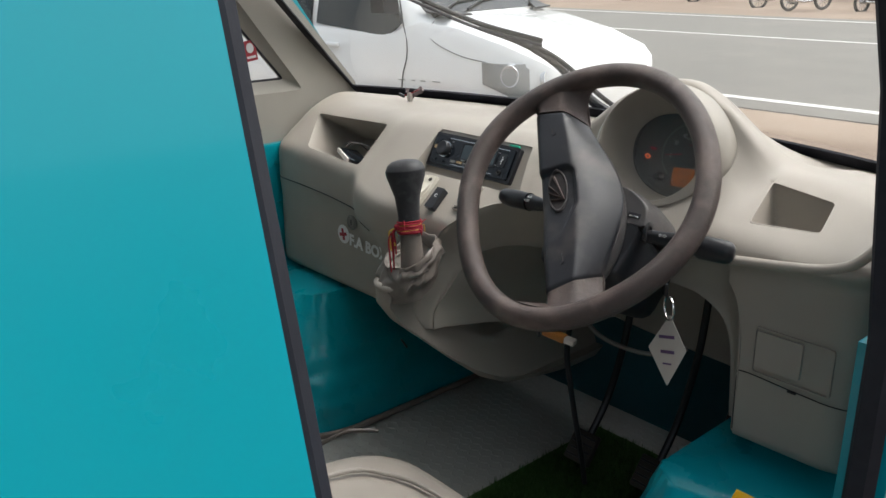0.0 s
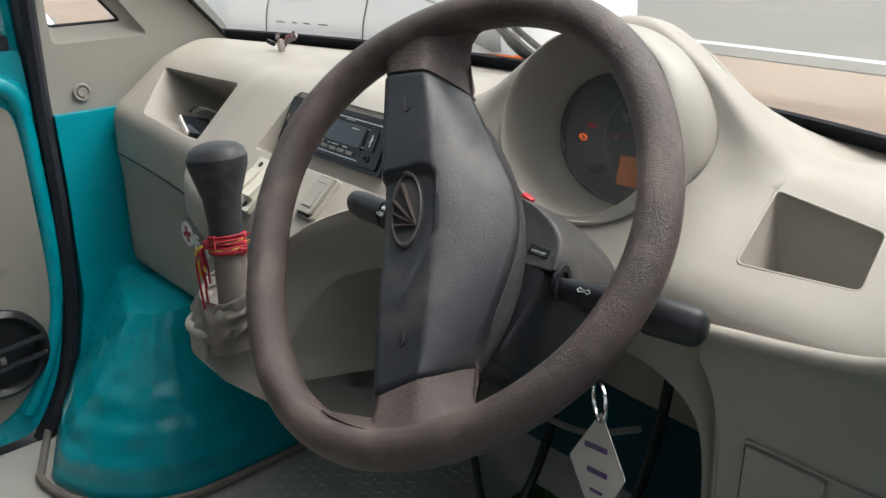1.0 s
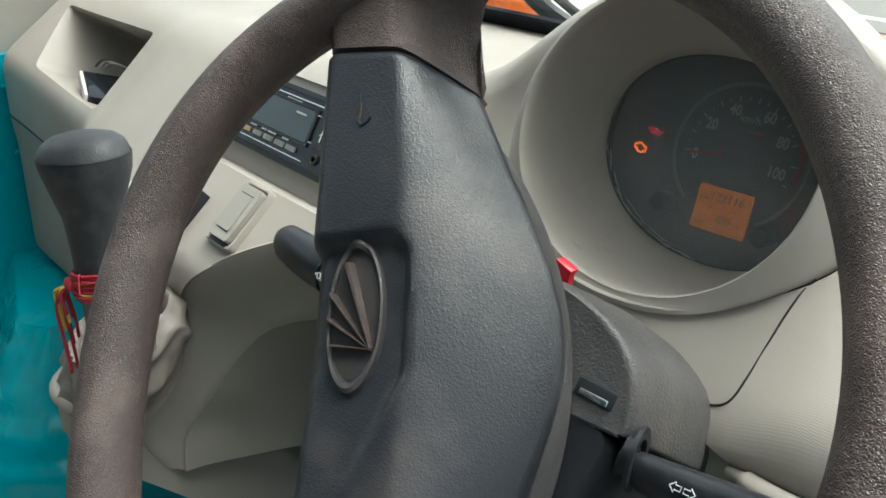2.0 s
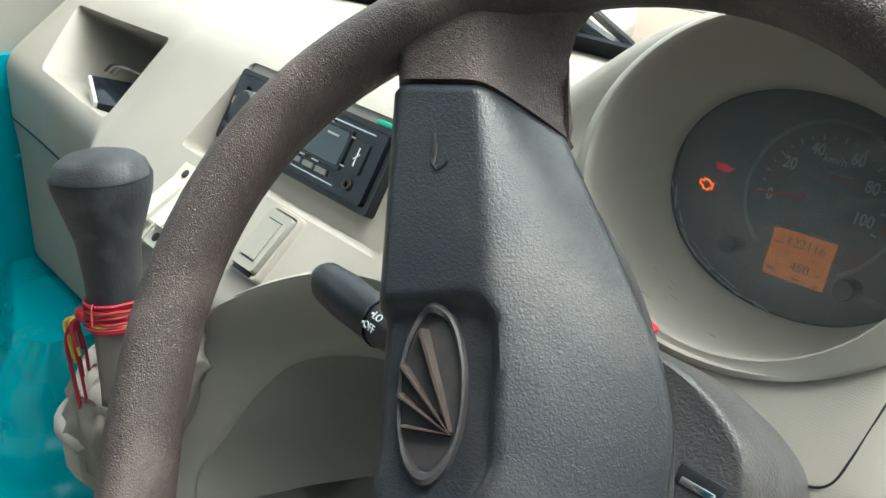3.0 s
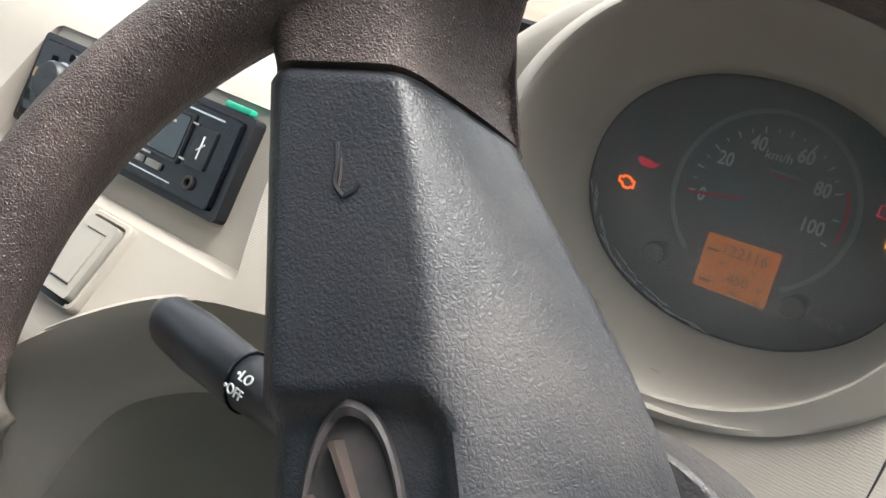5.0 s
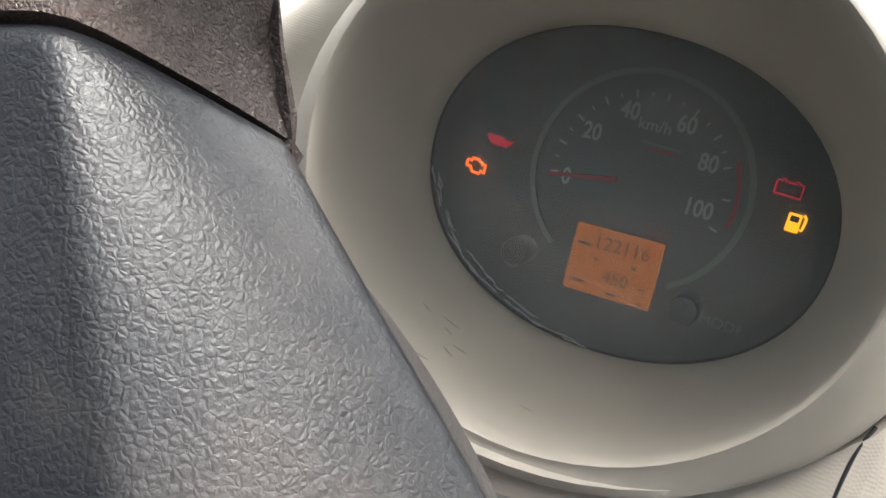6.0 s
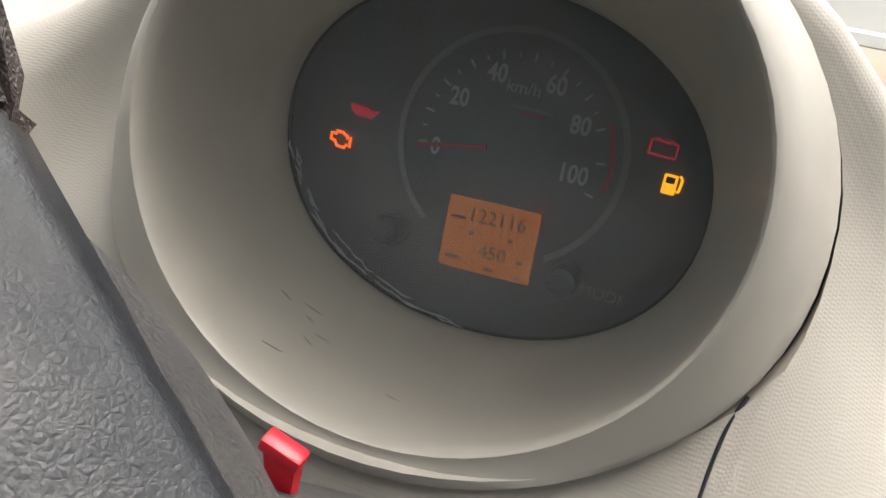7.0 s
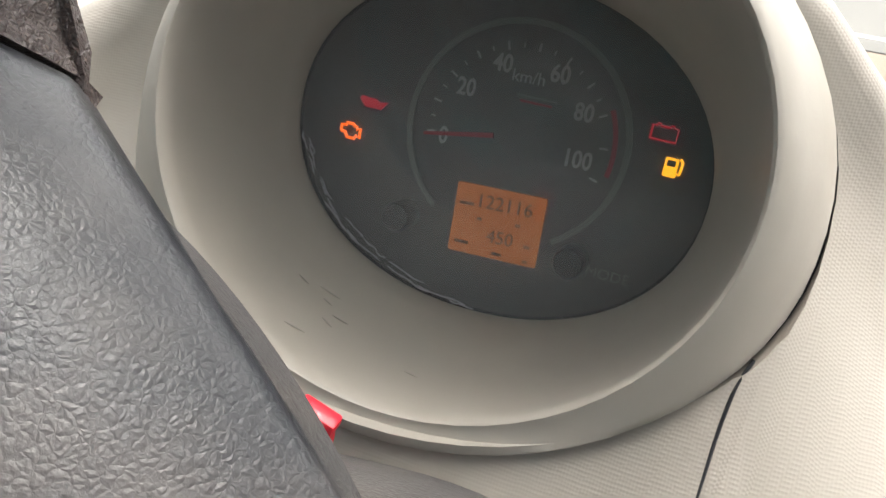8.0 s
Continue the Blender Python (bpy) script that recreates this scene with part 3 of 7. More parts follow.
def dash_section(x):
    """Closed outline of the dashboard at one place across the van, as (y, z)."""
    p2y = table(x, ((-1.69, 1.092), (-1.35, 1.080), (-1.27, 1.068), (-0.93, 1.066), (-0.85, 1.090), (-0.72, 1.112), (-0.66, 1.110), (-0.612, 1.105), (-0.59, 1.106), (-0.56, 1.112), (-0.535, 1.124), (-0.34, 1.112)))
    p2z = table(x, ((-1.69, 1.268), (-1.35, 1.280), (-1.2, 1.289), (-0.95, 1.290), (-0.88, 1.315), (-0.79, 1.386), (-0.72, 1.409), (-0.68, 1.402), (-0.64, 1.3835), (-0.612, 1.368), (-0.59, 1.347), (-0.563, 1.320), (-0.547, 1.305), (-0.53, 1.2965), (-0.49, 1.292), (-0.34, 1.282)))
    p3y = table(x, ((-1.69, 0.985), (-1.36, 0.973), (-1.28, 0.93), (-1.2, 0.915), (-0.97, 0.915), (-0.88, 0.957), (-0.79, 0.986), (-0.71, 0.991), (-0.62, 0.995), (-0.56, 0.996), (-0.34, 0.995)))
    p3z = table(x, ((-1.69, 1.188), (-1.36, 1.176), (-1.28, 1.162), (-1.2, 1.157), (-0.97, 1.157), (-0.88, 1.175), (-0.71, 1.190), (-0.62, 1.206), (-0.56, 1.230), (-0.45, 1.230), (-0.34, 1.234)))
    p4y = table(x, ((-1.69, 0.982), (-1.36, 0.972), (-1.28, 0.93), (-1.2, 0.918), (-0.97, 0.918), (-0.88, 0.970), (-0.71, 0.996), (-0.58, 0.987), (-0.34, 0.980)))
    p4z = table(x, ((-1.69, 1.11), (-1.36, 1.11), (-1.2, 1.10), (-0.97, 1.10), (-0.88, 1.13), (-0.71, 1.160), (-0.60, 1.192), (-0.50, 1.206), (-0.42, 1.215), (-0.34, 1.220)))
    p5y = table(x, ((-1.69, 0.985), (-1.30, 0.985), (-1.2, 0.95), (-0.985, 0.95), (-0.93, 1.10), (-0.71, 1.15), (-0.575, 1.12), (-0.535, 1.004), (-0.34, 1.004)))
    p5z = table(x, ((-1.69, 1.07), (-1.2, 1.05), (-0.985, 1.05), (-0.93, 1.10), (-0.71, 1.12), (-0.575, 1.15), (-0.535, 1.186), (-0.42, 1.196), (-0.34, 1.200)))
    p6y = table(x, ((-1.69, 0.982), (-1.30, 0.985), (-1.2, 0.99), (-0.985, 1.0), (-0.93, 1.17), (-0.71, 1.22), (-0.575, 1.18), (-0.535, 1.004), (-0.34, 1.006)))
    p6z = table(x, ((-1.69, 0.915), (-1.2, 0.915), (-0.985, 0.93), (-0.93, 0.98), (-0.575, 1.01), (-0.535, 0.945), (-0.34, 0.945)))
    wy = wind_y(x) + 0.005
    bump = max(0.0, p2z - 1.29)
    crown = table(x, ((-0.78, 0.0), (-0.69, 1.0), (-0.57, 1.0), (-0.50, 0.0)))
    p1y = p2y + 0.45 * (wy - p2y)
    p1y += (1.145 - p1y) * crown
    p1z = 1.287 + 0.60 * bump
    p1z += (table(x, ((-0.74, 1.402), (-0.69, 1.401), (-0.65, 1.385), (-0.615, 1.3595), (-0.58, 1.3335), (-0.56, 1.321), (-0.54, 1.309), (-0.50, 1.294))) - p1z) * crown
    pby, pbz = (p1y + wy) / 2, (p1z + 1.269) / 2
    pby += (1.215 - pby) * crown
    pbz += (p1z - 0.044 - 0.10 * max(0.0, p1z - 1.33) - pbz) * crown
    # beside the ring the face rises steeply to the hood's edge
    fin = table(x, ((-0.90, 0.0), (-0.83, 1.0), (-0.595, 1.0), (-0.525, 0.0)))
    fall = table(x, ((-0.80, 0.060), (-0.66, 0.036)))
    pmy, pmz = p2y + 0.45 * (p3y - p2y), p2z + 0.45 * (p3z - p2z)
    pmy, pmz = pmy + (p2y - 0.011 - pmy) * fin, pmz + (p2z - fall - pmz) * fin
    d = 0.0
    for e in (X_LEFT, X_RIGHT):
        t = 1 - min(1.0, abs(x - e) / 0.06)
        d += 0.05 * (1 - math.sqrt(max(0.0, 1 - t * t)))
    pts = [(wy, 1.269), (pby, max(1.2705, pbz) - 0.12 * d), (p1y, p1z - 0.25 * d), (p2y + d * 0.6, p2z - 0.5 * d), (pmy + d * 0.8, pmz - 0.35 * d), (p3y + d, p3z - 0.2 * d), (p4y + d, p4z), (p5y + d, p5z), (p6y + d, p6z),
           (p6y + 0.03 + d, p6z - 0.012), (1.40, p6z + 0.02), (1.40, 1.22)]
    r = [0.004, 0.04, 0.09 - 0.055 * crown, table(x, ((-0.74, 0.035), (-0.67, 0.010), (-0.58, 0.010), (-0.52, 0.016), (-0.34, 0.025))), 0.03, 0.02, 0.014, 0.012, 0.014, 0.01, 0.02, 0.02]
    ring = rounded([Vector((y, z, 0)) for y, z in pts], r, 5, True)
    return [Vector((x, p.x, p.y)) for p in ring]


def dash_front(x, z):
    """Where the driver-side face of the dashboard lies at a height."""
    ring = dash_section(x)
    ys = []
    for p, q in zip(ring, ring[1:] + ring[:1]):
        if (p.z - z) * (q.z - z) <= 0 and abs(p.z - q.z) > 1e-7:
            ys.append(p.y + (q.y - p.y) * (z - p.z) / (q.z - p.z))
    return min(ys) if ys else 1.0


def dash_top(x, y):
    """Height of the dashboard's upper skin at a place."""
    ring = dash_section(x)
    zs = [p.z + (q.z - p.z) * (y - p.y) / (q.y - p.y) for p, q in zip(ring, ring[1:] + ring[:1]) if (p.y - y) * (q.y - y) <= 0 and abs(p.y - q.y) > 1e-7]
    return max(zs)


def dash_solid():
    xs = [X_LEFT + (X_RIGHT - X_LEFT) * k / 150 for k in range(151)]
    extra = [X_LEFT + 0.0015, X_LEFT + 0.004, X_RIGHT - 0.0015, X_RIGHT - 0.004]
    return loft([dash_section(x) for x in sorted(xs + extra)])


# instrument binnacle in its own axes: u across, v up, w towards the driver
def tilted(o, deg):
    a = radians(deg)
    return axes(o, (1, 0, 0), (0, math.sin(a), math.cos(a)), (0, -math.cos(a), math.sin(a)))


FACE = tilted((-0.7045, 1.145, 1.287), 15.0)
EYE_IN = tilted((-0.705, 1.114, 1.290), 8.0)          # where the bowl ends at the lens
RING_IN = tilted((-0.705, 1.049, 1.3188), 20.0)
RING_LOW = tilted((-0.7076, 1.0735, 1.3098), 39.0)    # the joint round the ring: flatter below,
RING_HIGH = tilted((-0.7082, 1.0844, 1.3022), 27.8)   # steeper above
RADIO_AT = axes((-1.063, 1.033, 1.243), (1, 0, 0), (0, 0.494, 0.87), (0, -0.87, 0.494))


def ring_pts(m, a, b, h=0.0, p=2.0, n=64):
    return [m @ Vector((u, v, h)) for u, v in ellipse(a, b, n, p=p)]


def skirt_pts(grow=0.0, back=0.0, gap=0.0, n=64):
    """The outer edge of the instrument ring; a gap opens beside it except along its foot."""
    out = []
    for k in range(n):
        t = 2 * math.pi * k / n
        w = min(1.0, max(0.0, (math.sin(t) + 0.7) / 0.7))
        w = w * w * (3 - 2 * w)
        g = grow + gap * min(1.0, max(0.0, (math.sin(t) + 0.62) / 0.08))
        low = RING_LOW @ Vector(((0.1148 + g) * math.cos(t), (0.0940 + g) * math.sin(t), 0.0))
        high = RING_HIGH @ Vector(((0.1159 + g) * math.cos(t), (0.0992 + g) * math.sin(t), 0.0))
        out.append(low.lerp(high, w) + Vector((0, back, 0)))
    return out


def quad_prism(corners, front, back, bev=0.012):
    """A solid through four corners, drawn out along front and back vectors; the cutter of a pocket."""
    c = [Vector(q) for q in corners]
    out = rounded(c, [bev] * 4, 4, True)
    mid = sum(c, Vector()) / 4
    return loft([[p + (p - mid) * 0.12 + Vector(front) for p in out], [p + (p - mid) * 0.03 + Vector(front) * 0.06 for p in out],
                 [p for p in out], [mid + (p - mid) * 0.86 + Vector(back) * 0.9 for p in out], [mid + (p - mid) * 0.78 + Vector(back) for p in out]])


dashboard = thing("dashboard", (MID, 1.2, 0.92), "dusty beige-grey moulded plastic dashboard with pockets and an instrument hood", "dashboard")
pocket_left = quad_prism([(-1.600, 1.072, 1.247), (-1.342, 1.062, 1.262), (-1.346, 0.990, 1.186), (-1.545, 0.985, 1.200)], (0, -0.10, 0.12), (0, 0.10, -0.055))
def pocket_box(mouth, floor_, lift, bev=0.010):
    """Cutter of a box-like pocket: from its mouth straight up, and down to its floor."""
    top, low = rounded([Vector(p) for p in mouth], [bev] * 4, 5, True), rounded([Vector(p) for p in floor_], [bev] * 4, 5, True)
    mid = sum(top, Vector()) / len(top)
    flare = [p + (p - mid) * 0.05 + Vector(lift) * 0.035 for p in top]
    return loft([[p + Vector(lift) for p in flare], flare, [p + (p - mid) * 0.008 for p in top], [p.lerp(q, 0.06) for p, q in zip(top, low)], [p.lerp(q, 0.94) for p, q in zip(top, low)], [q + (sum(low, Vector()) / len(low) - q) * 0.06 for q in low]])
pocket_right = pocket_box([(-0.538, 1.0985, 1.2805), (-0.447, 1.089, 1.276), (-0.437, 1.034, 1.2465), (-0.527, 1.025, 1.2415)],
                          [(-0.531, 1.110, 1.203), (-0.452, 1.103, 1.201), (-0.441, 1.047, 1.203), (-0.522, 1.039, 1.200)], (0, -0.05, 0.12), 0.007)
radio_hole = extruded([(q.x, q.y) for q in rounded([Vector((-0.108, -0.050, 0)), Vector((0.158, -0.050, 0)), Vector((0.125, 0.040, 0)), Vector((-0.108, 0.040, 0))], [0.006] * 4, 3, True)], RADIO_AT, -0.004, 0.10)
KNEE_LIP = [(-1.034, 0.968), (-1.044, 1.0), (-1.046, 1.05), (-1.034, 1.120), (-0.990, 1.168), (-0.930, 1.200), (-0.860, 1.206), (-0.740, 1.206), (-0.640, 1.204), (-0.548, 1.176), (-0.512, 1.11), (-0.508, 0.95)]


def knee_recess():
    """Arched hollow under the steering column, as the lip of its panel runs."""
    mid = Vector((-0.76, 0, 1.05))
    rim = [p + (mid - p).normalized() * 0.0015 for p in curve_pts([(x, 0, z) for x, z in KNEE_LIP], 6)]
    rim = [Vector((-0.98, 0, 0.83))] + rim + [Vector((-0.52, 0, 0.83))]
    rim.reverse()
    return loft([[Vector((p.x, y, p.z)) for p in rim] for y in (0.79, 1.0, 1.2, 1.385)])
dial_hole = loft([ring_pts(FACE, 0.100, 0.088, -0.03), ring_pts(EYE_IN, 0.100, 0.090, 0.0), skirt_pts(0.006, 0.022), skirt_pts(0.0004, 0.0, 0.0003), skirt_pts(0.0004, -0.20, 0.0003)])
part("body", cut(dash_solid(), [pocket_left, pocket_right, radio_hole, dial_hole, knee_recess()]), DASH, dashboard, sharp=42)

def s_bend(p, q, t):
    """From p along the dashboard's face, back into a hollow, and out again over the crease at q."""
    d = Vector((q.x - p.x, 0, q.z - p.z)).normalized() * (q - p).length
    t0, t1 = d * 0.75, (d + Vector((0, -0.6 * d.length, 0))) * 0.8
    return p * (2 * t ** 3 - 3 * t ** 2 + 1) + t0 * (t ** 3 - 2 * t ** 2 + t) + q * (3 * t ** 2 - 2 * t ** 3) + t1 * (t ** 3 - t ** 2)


def knee_panel():
    """Smooth moulding round the knee hollow: a rolled lip, a crease and a deep dark wall."""
    on_dash = lambda x, z: (x, dash_front(x, z) - 0.0008, z)
    lip = [(x, y, z) for (x, z), y in zip(KNEE_LIP[:3], (0.888, 0.874, 0.884))] + [on_dash(x, z) for x, z in KNEE_LIP[3:]]
    fold = [(-1.018, 0.898, 0.968), (-1.023, 0.906, 1.0), (-1.008, 0.926, 1.04), (-0.997, 0.948, 1.075), (-0.978, 0.972, 1.102), (-0.930, 1.0, 1.120), (-0.860, 1.015, 1.126),
            (-0.740, 1.02, 1.128), (-0.640, 1.025, 1.130), (-0.583, 1.03, 1.118), (-0.545, 1.035, 1.075), (-0.535, 1.04, 0.95)]
    deep = [(-0.945, 1.14, 0.935), (-0.945, 1.15, 0.965), (-0.945, 1.16, 1.00), (-0.938, 1.18, 1.035), (-0.912, 1.20, 1.06), (-0.875, 1.22, 1.075), (-0.830, 1.23, 1.08),
            (-0.740, 1.24, 1.08), (-0.660, 1.24, 1.075), (-0.620, 1.23, 1.06), (-0.595, 1.22, 1.02), (-0.585, 1.21, 0.93)]
    O, C, D = curve_pts(lip, 6), curve_pts(fold, 6), curve_pts(deep, 6)
    rows = [[p + Vector((0, 0.012, 0.001)) for p in O], [p + Vector((0, 0.002, 0.001)) for p in O], O]
    for t in (0.08, 0.16, 0.25, 0.34, 0.43, 0.52, 0.61, 0.7, 0.79, 0.87, 0.94):
        rows.append([s_bend(p, q, t) for p, q in zip(O, C)])
    rows += [C, [p.lerp(q, 0.06) + Vector((0, 0.002, 0.003)) for p, q in zip(C, D)]]
    for t in (0.35, 0.7):
        rows.append([p.lerp(q, t) + Vector((0, 0.012, 0.006)) * math.sin(math.pi * t) for p, q in zip(C, D)])
    rows += [D, [Vector((p.x + (-0.76 - p.x) * 0.25, 1.34, p.z - 0.03)) for p in D]]
    rows += [[p + Vector((0, 0.006, 0.004)) for p in rows[-1]]]
    return loft(rows, False, False)


def pocket_rim(mouth, bev, r, grow):
    """Rolled bead round the mouth of a pocket."""
    o = rounded([Vector(p) for p in mouth], [bev] * 4, 6, True)
    mid = sum(o, Vector()) / len(o)
    line = [p + (p - mid).normalized() * grow for p in o]
    line = [Vector((p.x, p.y, dash_top(p.x, p.y) - 0.0011)) for p in line]
    rings = []
    for i, p in enumerate(line):
        t = (line[(i + 1) % len(line)] - line[i - 1]).normalized()
        out = (p - mid - t * (p - mid).dot(t)).normalized()
        up = t.cross(out)
        rings.append([p + out * (r * math.cos(2 * math.pi * k / 10)) + up * (r * math.sin(2 * math.pi * k / 10)) for k in range(10)])
    return loft(rings, True, False, wrap=True)


part("pocket_rim", pocket_rim([(-0.538, 1.0985, 1.2805), (-0.447, 1.089, 1.276), (-0.437, 1.034, 1.2465), (-0.527, 1.025, 1.2415)], 0.007, 0.0014, 0.0006), DASH, dashboard, "rolled rim of the small pocket")
part("knee_panel", knee_panel(), DASH, dashboard, "smooth moulded hollow for the knees", sharp=50)
part("under_panel", loft([[Vector((x, y, z)) for y, z in ((1.270, 0.925 - 0.02 * t), (1.278, 0.918 - 0.02 * t), (1.305, 0.93), (1.315, 1.16), (1.308, 1.17))] for x, t in ((-0.99, 0.0), (-0.90, 0.4), (-0.78, 0.8), (-0.66, 1.0), (-0.54, 1.0))]), DASH, dashboard, "panel closing the dashboard below the column")
# instrument hood ring: inner bowl, rolled lip, outer skirt
bowl = [ring_pts(EYE_IN, 0.0800, 0.0637, -0.006, 2.1), ring_pts(EYE_IN, 0.0790, 0.0627, 0.0, 2.1)]
for k in range(1, 10):
    t = k / 10
    a, b = ring_pts(EYE_IN, 0.0790, 0.0627, 0.0, 2.1), ring_pts(RING_IN, 0.0911, 0.0838, -0.001)
    bowl.append([p.lerp(q, t) + (q - RING_IN.translation).normalized() * (0.005 * math.sin(math.pi * t)) for p, q in zip(a, b)])
lip, skirt = ring_pts(RING_IN, 0.0938, 0.0862, 0.0006), skirt_pts()
bowl += [ring_pts(RING_IN, 0.0911, 0.0838), ring_pts(RING_IN, 0.0920, 0.0846, 0.0010), lip]
for t in (0.2, 0.4, 0.6, 0.8):
    bowl.append([p.lerp(q, t) + (p - RING_IN.translation).normalized() * (0.0046 * math.sin(math.pi * t)) for p, q in zip(lip, skirt)])
bowl += [skirt, skirt_pts(0.0, 0.006), skirt_pts(0.003, 0.018)]
part("binnacle", loft(bowl, True, False), HOOD, dashboard, "smooth rolled ring round the instruments", sharp=60)
SCUFF = material("dark_scuff", (0.27, 0.255, 0.225), 0.6)
rnd = random.Random(31)
for k in range(7):
    t0, s0 = radians(rnd.uniform(232, 300)), rnd.uniform(0.35, 0.9)
    ln, drift = radians(rnd.uniform(2, 6)), rnd.uniform(-0.05, 0.02)
    pts = []
    for q in range(5):
        t, s = t0 + ln * q / 4, s0 + drift * q / 4
        p = EYE_IN @ Vector((0.0790 * math.cos(t), 0.0627 * math.sin(t), 0.0))
        e = RING_IN @ Vector((0.0911 * math.cos(t), 0.0838 * math.sin(t), -0.001))
        pts.append(p.lerp(e, s) + (e - RING_IN.translation).normalized() * (0.005 * math.sin(math.pi * s) - 0.0001))
    part("scuff", tube(pts, [0.0001, 0.00022, 0.00028, 0.00022, 0.0001], 5), SCUFF, dashboard, "dark scuff mark")
part("binnacle_gap", loft([skirt_pts(-0.002, 0.005), skirt_pts(0.0, 0.004, 0.0014), skirt_pts(0.0, 0.009, 0.0014), skirt_pts(-0.002, 0.009)], wrap=True), BLACK, dashboard, "dark joint round the ring")

# dark joints in the mouldings
def joint(name_label, pts, r=0.0016):
    """A thin dark line that follows the face of the dashboard through (x, z) points."""
    line = [Vector((p.x, dash_front(p.x, p.z) - 0.0002, p.z)) for p in curve_pts([(x, 0, z) for x, z in pts], 10)]
    part("joint", tube(line, r, 6), BLACK, dashboard, name_label)
joint("dark joint between upper and lower moulding", [(-1.66, 1.113), (-1.55, 1.112), (-1.43, 1.108), (-1.33, 1.099), (-1.25, 1.086)], 0.0014)
joint("dark joint below the instruments", [(-0.6040, 1.2745), (-0.6068, 1.268), (-0.6085, 1.258), (-0.6095, 1.244), (-0.6105, 1.230), (-0.613, 1.219), (-0.622, 1.2135), (-0.640, 1.211), (-0.67, 1.210)], 0.0006)

# lower right panel: recessed field, cover and flap
def upright(x, y, z):
    return axes((x, y, z), (1, 0, 0), (0, 0, 1), (0, -1, 0))
def frame_outline(w, h, r):
    return [(q.x, q.y) for q in rounded([Vector((-w / 2, -h / 2, 0)), Vector((w / 2, -h / 2, 0)), Vector((w / 2, h / 2, 0)), Vector((-w / 2, h / 2, 0))], [r] * 4, 3, True)]
cover = part("fuse_cover", extruded(frame_outline(0.062, 0.050, 0.003), upright(-0.455, 1.0035, 1.086), 0.0, 0.004, 0.001), DASH, dashboard, "square clip-on cover")
part("cover_frame", loft([[upright(-0.437, 1.004, 1.083) @ Vector((u * f, v * g, h)) for u, v in frame_outline(0.106, 0.066, 0.005)] for f, g, h in ((1.0, 1.0, 0.0), (1.0, 1.0, 0.003), (0.965, 0.94, 0.003), (0.965, 0.94, 0.0))], wrap=True), DASH, dashboard)
flap_line = [(-0.437 + a, 0.99 + b) for a, b in ((-0.072, -0.035), (-0.073, 0.043), (-0.066, 0.055), (0.0, 0.052), (0.075, 0.048))]
joint("thin gap round the fuse flap", flap_line, 0.0009)
part("flap_catch", box((0.012, 0.003, 0.004), pose(-0.432, 1.002, 1.0415), 0.001), BLACK, dashboard)
flange = curve_pts([(-0.600, 0.994, 1.190), (-0.573, 0.984, 1.196), (-0.505, 0.980, 1.207), (-0.45, 0.981, 1.214), (-0.405, 0.986, 1.221), (-0.374, 0.994, 1.234), (-0.356, 1.008, 1.258), (-0.350, 1.025, 1.280)], 8)
part("flange", tube(flange, [0.004] * 4 + [0.0062] * (len(flange) - 8) + [0.005] * 4, 10), DASH, dashboard, "rolled flange under the upper moulding")

# lower left flap: lock, first-aid sticker
lock = part("lock", spin([(0.016, 0), (0.016, 0.003), (0.0135, 0.005), (0.011, 0.002), (0.0095, 0.004), (0.0001, 0.004)], upright(-1.366, 0.980, 1.068), 24), WIRE_GREY, dashboard, "round key lock of the box flap")
part("key_slot", box((0.003, 0.001, 0.011), upright(-1.366, 0.9757, 1.068) @ pose(0, 0, 0, -90), 0.0003), BLACK, lock)
part("sticker_disc", extruded(ellipse(0.020, 0.020, 28), upright(-1.402, 0.981, 1.034), 0, 0.0008), WHITE_MARK, dashboard, "round white first-aid sticker")
cross = extruded([(-0.0035, -0.0125), (0.0035, -0.0125), (0.0035, -0.0035), (0.0125, -0.0035), (0.0125, 0.0035), (0.0035, 0.0035), (0.0035, 0.0125), (-0.0035, 0.0125), (-0.0035, 0.0035), (-0.0125, 0.0035), (-0.0125, -0.0035), (-0.0035, -0.0035)], upright(-1.402, 0.980, 1.034) @ pose(0, 0, 0, 0, 0, 12), 0.0002, 0.0008)
part("sticker_cross", cross, RED_MARK, dashboard, "red cross")
words("F.A BOX", 0.034, upright(-1.381, 0.9800, 1.027) @ pose(0, 0, 0, 0, 0, -3), WHITE_MARK, dashboard, "sticker_lettering", align="LEFT", bold=0.0011)

